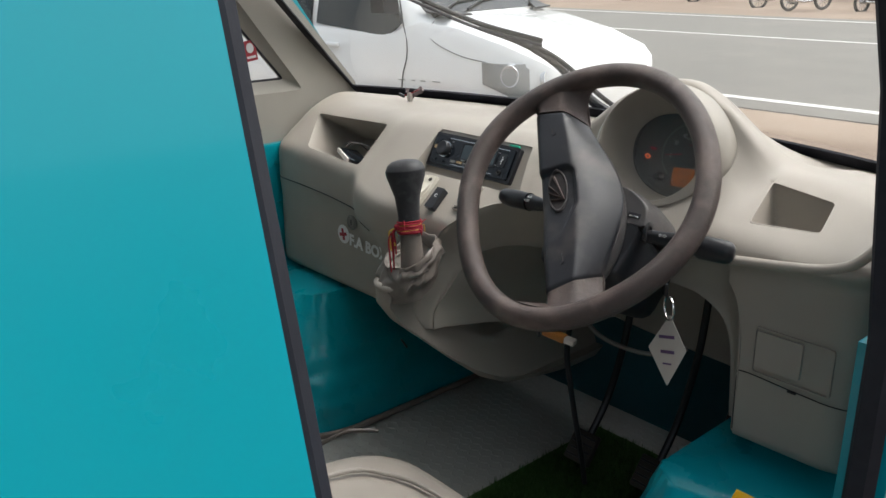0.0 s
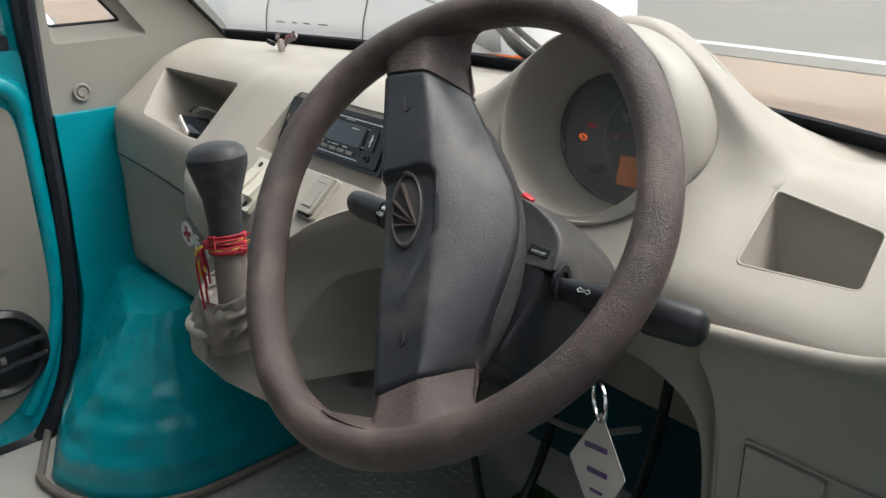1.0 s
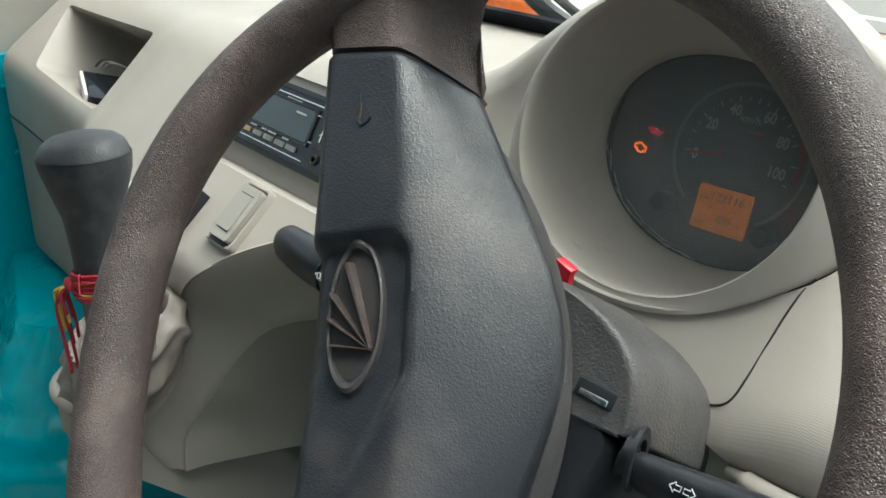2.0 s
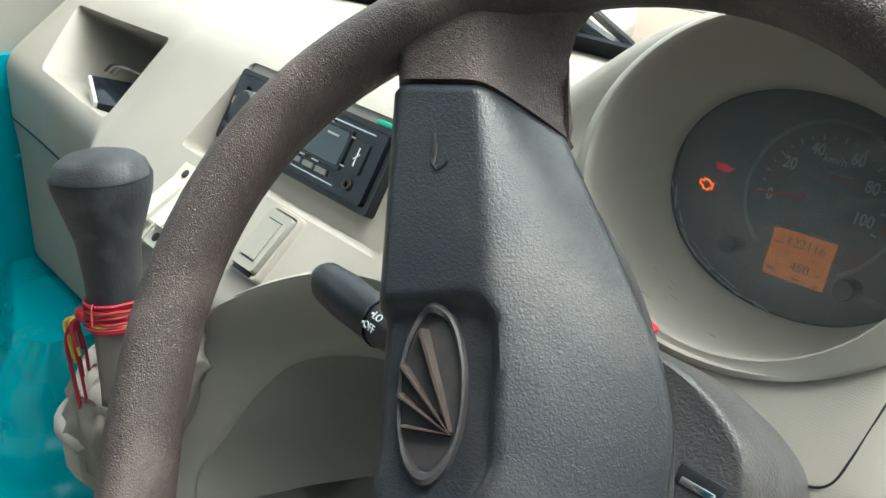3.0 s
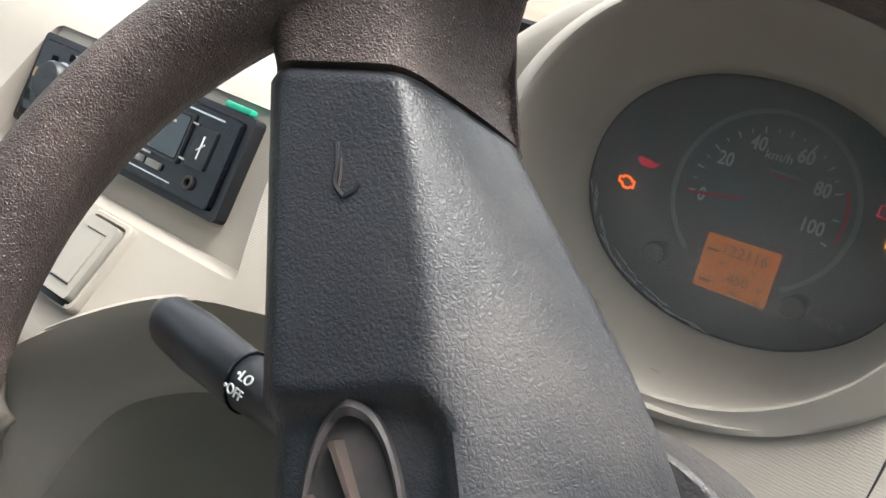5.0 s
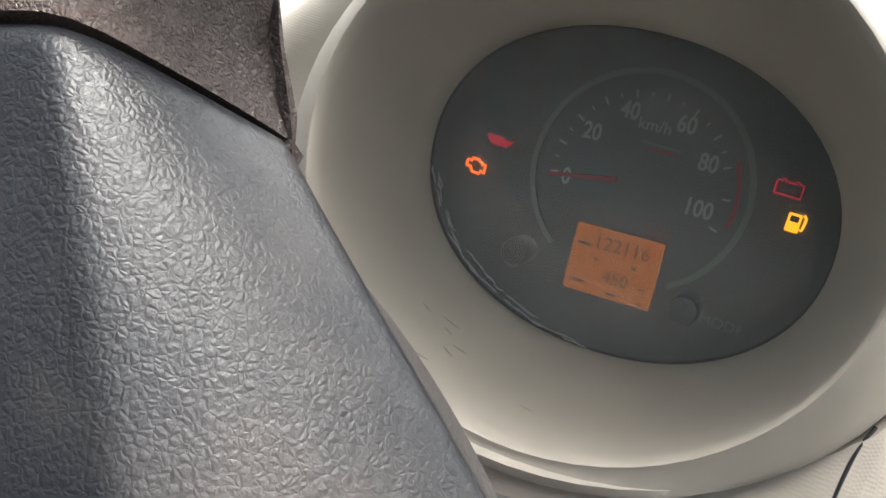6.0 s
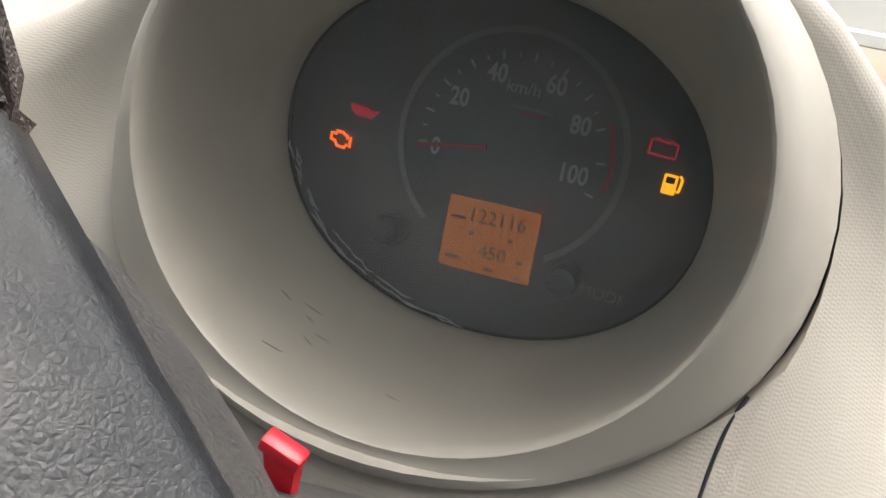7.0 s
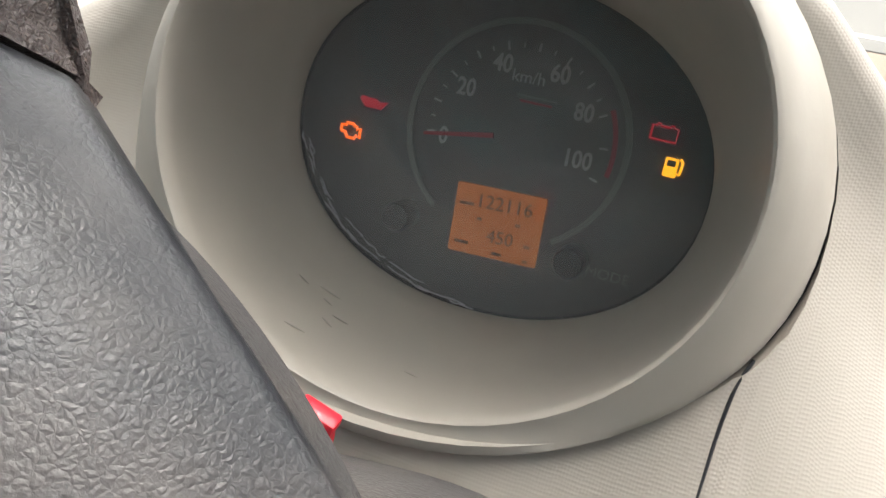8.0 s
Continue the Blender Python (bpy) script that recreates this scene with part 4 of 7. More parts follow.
# switches below the radio
def slope_at(x, y, z):
    a = math.atan2(dash_front(x, z + 0.014) - dash_front(x, z - 0.010), 0.024)
    return axes((x, y, z), (1, 0, 0), (0, math.sin(a), math.cos(a)), (0, -math.cos(a), math.sin(a)))
for i, x in enumerate((-1.121, -1.096)):
    sw = thing("rocker_switch", (x, 0.945, 1.18), "ivory plastic rocker switch screwed to the dashboard", "switch", "ivory switches")
    at = slope_at(x, dash_front(x, 1.184), 1.184) @ pose(0, 0.002 if i else 0, 0.002)
    part("plate", extruded(frame_outline(0.0235, 0.072, 0.002), at, 0, 0.007, 0.001), WHITE_PLASTIC, sw)
    part("rocker", loft([[at @ Vector((u, v, h)) for u, v, h in ((-0.009, -0.020, 0.007), (0.009, -0.020, 0.007), (0.009, -0.020, 0.016), (-0.009, -0.020, 0.016))],
                         [at @ Vector((u, v, h)) for u, v, h in ((-0.009, 0.018, 0.007), (0.009, 0.018, 0.007), (0.009, 0.018, 0.009), (-0.009, 0.018, 0.009))]]), WHITE_PLASTIC, sw)
    for v in (-0.028, 0.027):
        part("screw", spin([(0.0038, 0.006), (0.0038, 0.0078), (0.002, 0.0085), (0.0001, 0.0085)], at @ pose(0, v, 0), 12), METAL_DARK, sw, "dark screw head")
bs = thing("dash_switch", (-1.05, 0.945, 1.18), "black dashboard switch beside a blank plate", "switch")
part("button", extruded(frame_outline(0.020, 0.042, 0.002), slope_at(-1.056, dash_front(-1.056, 1.184) - 0.004, 1.184), -0.004, 0.0085, 0.0015), BLACK, bs)
words("C", 0.009, slope_at(-1.056, dash_front(-1.056, 1.184) - 0.004, 1.184) @ pose(0, 0.004, 0.0087), WHITE_MARK, bs, "symbol")
PX, PZ = -0.9955, 1.197
bp = thing("blank_switch_plate", (-1.028, 0.945, 1.18), "beige blank switch plate in a shallow recess", "switch plate")
SP = slope_at(PX, dash_front(PX, PZ) - 0.003, PZ)
part("surround", loft([[SP @ Vector((u * f, v * g, h)) for u, v in frame_outline(0.036, 0.056, 0.005)] for f, g, h in ((1.0, 1.0, -0.006), (1.0, 1.0, 0.0022), (0.95, 0.97, 0.0034), (0.84, 0.90, 0.0034), (0.78, 0.86, -0.002))], wrap=True), DASH, bp)
part("plate", extruded(frame_outline(0.0265, 0.0465, 0.003), SP, -0.003, 0.0070, 0.003), TRIM, bp)
part("inlay", extruded(frame_outline(0.0165, 0.0305, 0.001), SP, 0.004, 0.0080, 0.0008), TRIM, bp)
for v in (-0.0160, 0.0160):
    part("slit", box((0.0165, 0.0007, 0.002), SP @ pose(0, v, 0.0064)), BLACK, bp, "thin dark slit")
part("slot", box((0.024, 0.004, 0.003), SP @ pose(0, -0.0252, 0.0022), 0.001), BLACK, bp, "dark slot under the plate")

# ---- car radio ----
radio = thing("car_radio", RADIO_AT.translation, "glossy black car radio with buttons, knob and small screen", "radio")
R_ = RADIO_AT
part("surround", loft([[R_ @ Vector((u * f, v * g, h)) for u, v in frame_outline(0.212, 0.064, 0.004)] for f, g, h in ((1, 1, -0.01), (1, 1, 0.005), (0.95, 0.86, 0.005), (0.95, 0.86, -0.01))], wrap=True), BLACK, radio)
fp = part("faceplate", extruded(frame_outline(0.198, 0.054, 0.003), R_, -0.006, 0.008, 0.002), RADIO, radio)
part("screen", extruded(frame_outline(0.082, 0.026, 0.002), R_ @ pose(0.020, 0.005, 0.008), 0, 0.0012, 0.0005), SCREEN, fp, "dark glossy screen")
part("volume_knob", spin([(0.0135, 0), (0.0135, 0.010), (0.012, 0.012), (0.007, 0.0125), (0.0001, 0.0115)], R_ @ pose(-0.066, 0.002, 0.008), 28), BLACK, fp, "round volume knob")
for i in range(6):
    part("key", extruded(frame_outline(0.0125, 0.0042, 0.001), R_ @ pose(-0.036 + 0.0165 * i, -0.0165, 0.008), 0, 0.002, 0.0005), WIRE_GREY if i != 1 else BRONZE, fp)
for u, v, w, h in ((-0.088, 0.015, 0.012, 0.008), (-0.070, 0.0215, 0.012, 0.005), (-0.088, -0.004, 0.011, 0.010), (-0.088, -0.019, 0.014, 0.006), (-0.068, -0.020, 0.016, 0.005)):
    part("key", extruded(frame_outline(w, h, 0.001), R_ @ pose(u, v, 0.008), 0, 0.0025, 0.0006), BLACK if v < 0.02 and v > -0.01 and u > -0.08 else RADIO, fp)
part("worn_patch", extruded(frame_outline(0.010, 0.007, 0.002), R_ @ pose(-0.089, 0.0035, 0.0105), 0, 0.0006), BRONZE, fp, "worn brassy patch")
part("usb_door", extruded(frame_outline(0.016, 0.024, 0.002), R_ @ pose(0.078, 0.004, 0.008), 0, 0.0015, 0.0006), BLACK, fp)
part("usb_mark", tube([R_ @ Vector((0.078, -0.003, 0.0098)), R_ @ Vector((0.078, 0.011, 0.0098))], 0.0006, 5), WHITE_MARK, fp)
part("aux_socket", spin([(0.0042, 0), (0.0042, 0.002), (0.0025, 0.002), (0.0022, -0.001), (0.0001, -0.001)], R_ @ pose(0.079, -0.017, 0.008), 16), METAL_DARK, fp)
part("print_bars", box((0.020, 0.0018, 0.0004), R_ @ pose(0.028, 0.0205, 0.0088)), GREY_MARK, fp)
part("print_bars", box((0.014, 0.0016, 0.0004), R_ @ pose(0.044, 0.0125, 0.0096)), GREY_MARK, fp)
part("bright_line", box((0.150, 0.0010, 0.0006), R_ @ pose(0.012, 0.0235, 0.0082)), CHROME, fp)
part("bright_line", box((0.105, 0.0008, 0.0006), R_ @ pose(0.012, -0.0225, 0.0082)), CHROME, fp)
part("screen_frame", loft([[R_ @ Vector((0.020 + u * f, 0.005 + v * g, h)) for u, v in frame_outline(0.088, 0.031, 0.002)] for f, g, h in ((1, 1, 0.0078), (1, 1, 0.0098), (0.965, 0.90, 0.0098), (0.965, 0.90, 0.0078))], wrap=True), BLACK, fp)
for u, w in ((-0.012, 0.010), (0.004, 0.007), (0.016, 0.012), (0.036, 0.009)):
    part("print_bars", box((w, 0.0013, 0.0004), R_ @ pose(u, -0.0112, 0.0092)), WHITE_MARK, fp)
for u, v in ((-0.052, 0.018), (-0.052, -0.004), (0.0665, 0.016), (0.0665, -0.006)):
    part("print_bars", box((0.0045, 0.0011, 0.0004), R_ @ pose(u, v, 0.0092)), GREY_MARK, fp)
part("knob_ring", spin([(0.0135, 0.0), (0.0150, 0.0), (0.0150, 0.0025), (0.0135, 0.0028)], R_ @ pose(-0.066, 0.002, 0.0080), 28), CHROME, fp, "thin bright ring round the knob")
part("usb_mark", tube([R_ @ Vector((0.0755, 0.002, 0.0098)), R_ @ Vector((0.078, 0.004, 0.0098)), R_ @ Vector((0.0805, 0.0065, 0.0098))], 0.0005, 5), WHITE_MARK, fp)
part("green_tape", box((0.022, 0.004, 0.006), R_ @ pose(0.088, 0.034, 0.002), 0.001), material("green_tape", (0.02, 0.35, 0.22), 0.5), radio, "scrap of green tape")


# ---- instrument cluster ----
cluster = thing("instrument_cluster", FACE.translation, "round speedometer cluster with glowing warning lamps and amber display", "instruments")
part("face", extruded(ellipse(0.094, 0.080, 64, p=2.15), FACE, -0.010, 0.0), DIAL, cluster, "dark grey dial sheet")
part("well", loft([ring_pts(FACE, 0.0925, 0.0785, 0.0005, 2.1), ring_pts(FACE, 0.0915, 0.0770, 0.010, 2.1), ring_pts(EYE_IN, 0.0815, 0.0655, -0.004, 2.1), ring_pts(EYE_IN, 0.0785, 0.0622, -0.0045, 2.1)], True, False), BLACK, cluster, "black wall of the dial well")


def on_face(u, v, h=0.0008, turn=0.0):
    return FACE @ pose(u, v, h, 0, 0, turn)


GC = (0.0008, 0.0012)
part("dial_ring", loft([[on_face(*GC) @ Vector((r * math.cos(t), r * math.sin(t), h)) for t in [radians(-58 + 290 * k / 60) for k in range(61)]] for r, h in ((0.0432, 0), (0.0432, 0.0007), (0.0456, 0.0007), (0.0456, 0))], False), DIAL_RING, cluster, "pale ring round the dial")
for k in range(21):
    t = radians(189 - 205 * k / 20)
    big = k % 2 == 0
    if k > 16 and not big:
        continue
    r = 0.0352
    m = on_face(GC[0] + r * math.cos(t), GC[1] + r * math.sin(t), 0.0008, math.degrees(t))
    part("tick", box((0.0034 if big else 0.0019, 0.0008 if big else 0.0006, 0.0003), m), GREY_MARK, cluster)
for txt, u, v in (("0", -0.0285, -0.0053), ("20", -0.0230, 0.0155), ("40", -0.0103, 0.0276), ("60", 0.0129, 0.0278), ("80", 0.0252, 0.0155), ("100", 0.0268, -0.0026)):
    words(txt, 0.0098, on_face(u, v, 0.0008, 1) @ Matrix.Diagonal((0.80, 1, 1, 1)), GREY_MARK, cluster, "numeral", 0.0002, bold=0.0002)
words("km/h", 0.0068, on_face(0.0010, 0.0242, 0.0008, 1), GREY_MARK, cluster, "unit_lettering", 0.0002)
part("needle", loft([[on_face(*GC, 0.004) @ Vector((r * math.cos(radians(190.5)) - w * math.sin(radians(190.5)), r * math.sin(radians(190.5)) + w * math.cos(radians(190.5)), h)) for w, h in ((-0.0009 * f, 0), (0.0009 * f, 0), (0.0009 * f, 0.0012), (-0.0009 * f, 0.0012))] for r, f in ((0.008, 1.2), (0.0370, 0.7))]), RED_MARK, cluster, "red needle resting at zero")
part("red_arc", loft([[on_face(*GC) @ Vector((r * math.cos(t), r * math.sin(t), h)) for t in [radians(-11 + 38 * k / 16) for k in range(17)]] for r, h in ((0.0383, 0), (0.0383, 0.0006), (0.0402, 0.0006), (0.0402, 0))], False), RED_MARK, cluster)
part("bar_mark", box((0.016, 0.0009, 0.0003), on_face(0.0060, 0.0172)), DIAL_RING, cluster)
part("bar_mark", box((0.0128, 0.0009, 0.0003), on_face(0.0060, 0.0152)), RED_MARK, cluster)
lcd = part("display", extruded(frame_outline(0.0372, 0.0285, 0.0008), on_face(0.0014, -0.0350, 0.0008, 2.5), 0, 0.001), LCD, cluster, "glowing amber display")
words("122116", 0.0080, on_face(0.0030, -0.0270, 0.0020, 2.5), LCD_INK, lcd, "odometer_digits", 0.0002)
words("450", 0.0076, on_face(0.0040, -0.0405, 0.0020, 2.5), LCD_INK, lcd, "trip_digits", 0.0002)
for u, v, w in ((-0.0125, -0.0295, 0.006), (-0.0115, -0.0455, 0.006), (0.004, -0.047, 0.004), (0.0155, -0.041, 0.0025), (0.016, -0.047, 0.002), (-0.006, -0.0345, 0.002), (0.010, -0.0335, 0.002)):
    part("display_bar", box((w, 0.0013, 0.0003), on_face(u, v, 0.0020, 2.5)), LCD_INK, lcd)
for u, v in ((-0.0375, -0.0405), (0.0345, -0.0405)):
    part("push_knob", spin([(0.0062, 0), (0.0062, 0.0125), (0.0054, 0.0140), (0.0001, 0.0140)], on_face(u, v), 24), BLACK, cluster, "black push knob")
words("MODE", 0.0062, on_face(0.0490, -0.0440, 0.0008, 1), DIAL_RING, cluster, "mode_lettering", 0.0002)


def lamp_icon(name, bm, mat_, label):
    part(name, bm, mat_, cluster, label)


def outline_tube(pts, u, v, r=0.0006):
    return tube([on_face(u, v, 0.0012) @ Vector((a, b, 0)) for a, b in [(0.78 * a, 0.78 * b) for a, b in pts + pts[:1]]], r, 6)


ENGINE = [(-0.0055, -0.0012), (-0.0055, 0.0022), (-0.0028, 0.0022), (-0.0028, 0.0036), (0.0012, 0.0036), (0.0022, 0.0024), (0.0036, 0.0024), (0.0036, 0.0010), (0.0056, 0.0020), (0.0056, -0.0032), (0.0036, -0.0022), (0.0028, -0.0040), (-0.0014, -0.0040), (-0.0030, -0.0014)]
lamp_icon("engine_lamp", outline_tube(ENGINE, -0.0688, -0.0121, 0.0007), GLOW_ORANGE, "glowing orange engine warning lamp")
oil = extruded([(-0.006, 0.0008), (-0.003, -0.0022), (0.004, -0.0022), (0.0068, 0.0014), (0.0030, 0.0006), (0.001, 0.0018), (-0.003, 0.0018), (-0.0052, 0.0022)], on_face(-0.0610, 0.0012), 0, 0.0008)
lamp_icon("oil_lamp", oil, GLOW_RED, "glowing red oil lamp")
lamp_icon("battery_lamp", outline_tube([(-0.0062, -0.0036), (-0.0062, 0.0030), (-0.004, 0.0030), (-0.004, 0.0040), (-0.0024, 0.0040), (-0.0024, 0.0030), (0.0024, 0.0030), (0.0024, 0.0040), (0.004, 0.0040), (0.004, 0.0030), (0.0062, 0.0030), (0.0062, -0.0036)], 0.0564, 0.0149, 0.0005), GLOW_RED, "glowing red battery lamp")
fuel = part("fuel_lamp", extruded(frame_outline(0.0050, 0.0072, 0.0006), on_face(0.0618, 0.0030), 0, 0.0008), GLOW_AMBER, cluster, "glowing amber fuel pump lamp")
part("pump_window", box((0.0032, 0.0023, 0.0004), on_face(0.0618, 0.0046, 0.0019)), DIAL, fuel)
part("fuel_hose", tube([on_face(0.0613, 0.0030, 0.001) @ Vector((a, b, 0)) for a, b in ((0.0031, -0.002), (0.0041, -0.0022), (0.0044, 0.0), (0.0045, 0.0026), (0.0034, 0.0038))], 0.0005, 6), GLOW_AMBER, fuel)
pane = part("lens", extruded(ellipse(0.0798, 0.0635, 64, p=2.1), EYE_IN, -0.0040, -0.0030), LENS, cluster, "clear scratched plastic lens")
pane.visible_shadow = False
FILM = material("torn_film_edge", (0.30, 0.30, 0.31), 0.18)
rnd = random.Random(7)
for k in range(16):
    t0 = 172 + rnd.uniform(0, 128)
    ln = rnd.uniform(5, 16)
    r0 = rnd.uniform(0.93, 0.985)
    pts = []
    for q in range(5):
        t = radians(t0 + ln * q / 4)
        rr = r0 + rnd.uniform(-0.010, 0.010)
        pts.append(EYE_IN @ Vector((0.0786 * rr * math.cos(t), 0.0624 * rr * math.sin(t), -0.0022 + rnd.uniform(0, 0.001))))
    part("film_shred", tube(curve_pts(pts, 3), [0.0001] + [rnd.uniform(0.0002, 0.0005) for _ in range(11)] + [0.0001], 5), FILM, cluster, "crinkled edge of torn clear film")


# ---- steering wheel ----
WA, WY = 0.6909, 0.1623
W_C = Vector((-0.6755, 0.8540, 1.2911))
W_N = Vector((math.cos(WA) * math.sin(WY), -math.cos(WA) * math.cos(WY), math.sin(WA)))
W_U = Vector((0, 0, 1)).cross(W_N).normalized()
W_V = W_N.cross(W_U)
WHEEL = axes(W_C, W_U, W_V, W_N)
TURNED = 26.6                         # the wheel stands turned: its hub band leans to the left
BAND = WHEEL @ pose(0, 0, 0, 0, 0, TURNED)


def rim_r(t):
    return (0.1701 - 0.0051 * math.cos(2 * t) - 0.0010 * math.sin(2 * t) + 0.0022 * math.cos(4 * t) - 0.0023 * math.sin(4 * t) + 0.0027 * math.sin(3 * t))


wheel = thing("steering_wheel", W_C, "worn dark brown steering wheel with a leather-grained hub, turned aside", "steering wheel")


def rim():
    rings = []
    for k in range(120):
        t = 2 * math.pi * k / 120
        c = Vector((rim_r(t) * math.cos(t), rim_r(t) * math.sin(t), 0))
        o = Vector((math.cos(t), math.sin(t), 0))
        ring = []
        for j in range(18):
            g = 2 * math.pi * j / 18
            grip = 0.0006 * math.cos(3 * g)
            ring.append(WHEEL @ (c + o * ((0.0150 + grip) * math.cos(g)) + Vector((0, 0, (0.0168 + grip) * math.sin(g)))))
        rings.append(ring)
    return loft(rings, True, False, wrap=True)


part("rim", rim(), RIM, wheel, "worn dark brown rubber rim")


def cover_edge(b):
    q = max(-1.0, min(1.0, b / 0.127))
    return ((((-0.00266 * q + 0.00978) * q + 0.00742) * q - 0.04991) * q - 0.00382) * q + 0.04878


def seam_b(a):
    """The seam between pad and spoke: nearly straight on the flat of the pad, then dropping down its slope."""
    d = a + 0.007
    return 0.1253 - 0.24 * d - 0.35 * 0.5 * (d + math.sqrt(d * d + 0.003 ** 2))


def cover_height(a, b):
    ar = cover_edge(b)
    crease = -0.010 + 0.22 * (ar - 0.017)
    h = 0.0045
    d = a - crease
    run = max(0.006, ar - crease)
    # a rounded shoulder, then a slope that steepens to the edge
    soft = 0.5 * (d + math.sqrt(d * d + 0.0022 ** 2)) / run
    h -= 0.036 * min(1.05, 0.62 * soft + 0.38 * soft * soft)
    if a < -0.043:
        t = (-0.043 - a) / 0.009
        h -= 0.006 * t * t
    # hollow round the badge: sharp curved brow above, fading out below
    rad = 0.016
    qx = a - (0.0005 - rad)
    qy = b - (0.0415 - rad)
    if b < -0.020:
        qx += 0.55 * (-0.020 - b)
    dist = math.hypot(max(qx, 0.0), max(qy, 0.0)) + min(max(qx, qy), 0.0) - rad
    t = min(1.0, max(0.0, -dist / 0.007))
    low = min(1.0, max(0.0, (b + 0.068) / 0.06))
    return h - 0.0070 * t * t * (3 - 2 * t) * low


def spoke(sign):
    """A rubber spoke that grows out of the hub band and flares into the rim."""
    rows = ((-0.012, 0.0, -0.052, 0.0115), (0.0010, 0.0, -0.0525, 0.0136), (0.0014, 0.0, -0.053, 0.0138), (0.006, 0.05, -0.054, 0.0142), (0.012, 0.2, -0.056, 0.0150), (0.018, 0.42, -0.060, 0.0175),
            (0.023, 0.60, -0.064, 0.0220), (0.027, 0.74, -0.069, 0.0290), (0.031, 0.86, -0.077, 0.0400), (0.035, 0.94, -0.086, 0.0530), (0.041, 1.0, -0.098, 0.0720))
    n = 20
    bm = bmesh.new()
    top, low = [], []
    for b0, f, lo, hi in rows:
        r1, r2 = [], []
        for i in range(n + 1):
            a = lo + (hi - lo) * i / n
            line = b0 + seam_b(min(a, 0.016))
            arc = math.sqrt(0.167 ** 2 - a * a)
            b = line + (arc - line) * f
            e = min(i, n - i) / n
            edge = -0.010 * max(0.0, 1 - e / 0.12) ** 2
            h = (cover_height(a, min(line, 0.124)) - 0.0004) * (1 - f) + 0.012 * f + edge * (0.4 + 0.6 * f)
            if b0 < 0.0012:
                h -= 0.006
            r1.append(bm.verts.new(BAND @ Vector((a, sign * b, h))))
            r2.append(bm.verts.new(BAND @ Vector((a, sign * b, (-0.036 + 0.024 * f) + (0.004 if e < 0.08 else 0)))))
        top.append(r1)
        low.append(r2)
    for j in range(len(rows) - 1):
        for i in range(n):
            bm.faces.new((top[j][i], top[j][i + 1], top[j + 1][i + 1], top[j + 1][i]))
            bm.faces.new((low[j][i + 1], low[j][i], low[j + 1][i], low[j + 1][i + 1]))
        bm.faces.new((top[j][0], top[j + 1][0], low[j + 1][0], low[j][0]))
        bm.faces.new((top[j + 1][n], top[j][n], low[j][n], low[j + 1][n]))
    bm.faces.new(top[0][::-1] + low[0])
    bm.faces.new(top[-1] + low[-1][::-1])
    return bm


for sg in (1, -1):
    part("spoke", spoke(sg), RIM, wheel, "rubber spoke flaring into the rim", sharp=60)


def hub_cover():
    na, nb = 44, 90
    bm = bmesh.new()
    top, low = [], []
    for j in range(nb + 1):
        q = -1 + 2 * j / nb
        r1, r2 = [], []
        for i in range(na + 1):
            s_ = i / na
            b0 = q * 0.1200
            a = -0.052 + (cover_edge(b0) + 0.052) * s_
            b = q * seam_b(a)
            h = cover_height(a, b)
            e = min(1.0, (1 - abs(q)) / 0.025)
            h -= 0.0022 * (1 - e) ** 2
            r1.append(bm.verts.new(BAND @ Vector((a, b, h))))
            r2.append(bm.verts.new(BAND @ Vector((a, b, -0.040 if s_ < 0.999 else h - 0.006))))
        top.append(r1)
        low.append(r2)
    for j in range(nb):
        for i in range(na):
            bm.faces.new((top[j][i], top[j][i + 1], top[j + 1][i + 1], top[j + 1][i]))
            bm.faces.new((low[j][i + 1], low[j][i], low[j + 1][i], low[j + 1][i + 1]))
        bm.faces.new((top[j][0], top[j + 1][0], low[j + 1][0], low[j][0]))
        bm.faces.new((top[j + 1][na], top[j][na], low[j][na], low[j + 1][na]))
    for i in range(na):
        bm.faces.new((top[0][i + 1], top[0][i], low[0][i], low[0][i + 1]))
        bm.faces.new((top[nb][i], top[nb][i + 1], low[nb][i + 1], low[nb][i]))
    return bm


cover = part("hub_cover", hub_cover(), PAD, wheel, "dark grey leather-grained hub pad", sharp=50)
def armature():
    rings = []
    for h, o in ((-0.036, 0.0), (-0.048, 0.0012), (-0.060, -0.001), (-0.066, -0.006)):
        ring = []
        for k in range(41):
            b = -0.110 + 0.218 * k / 40
            ring.append(BAND @ Vector((cover_edge(b) - 0.0038 + o - 0.010 * abs(b / 0.11) ** 5, b, h)))
        ring += [BAND @ Vector((-0.040, 0.10, h)), BAND @ Vector((-0.040, -0.10, h))]
        rings.append(ring)
    return loft(rings)
part("armature", armature(), COWL, wheel, "dark grained back of the hub", sharp=50)
part("hub_boss", spin([(0.040, -0.085), (0.042, -0.05), (0.038, -0.03), (0.03, -0.028)], BAND @ pose(0.0, 0, 0), 32), BLACK, wheel, "black hub boss behind the pad")
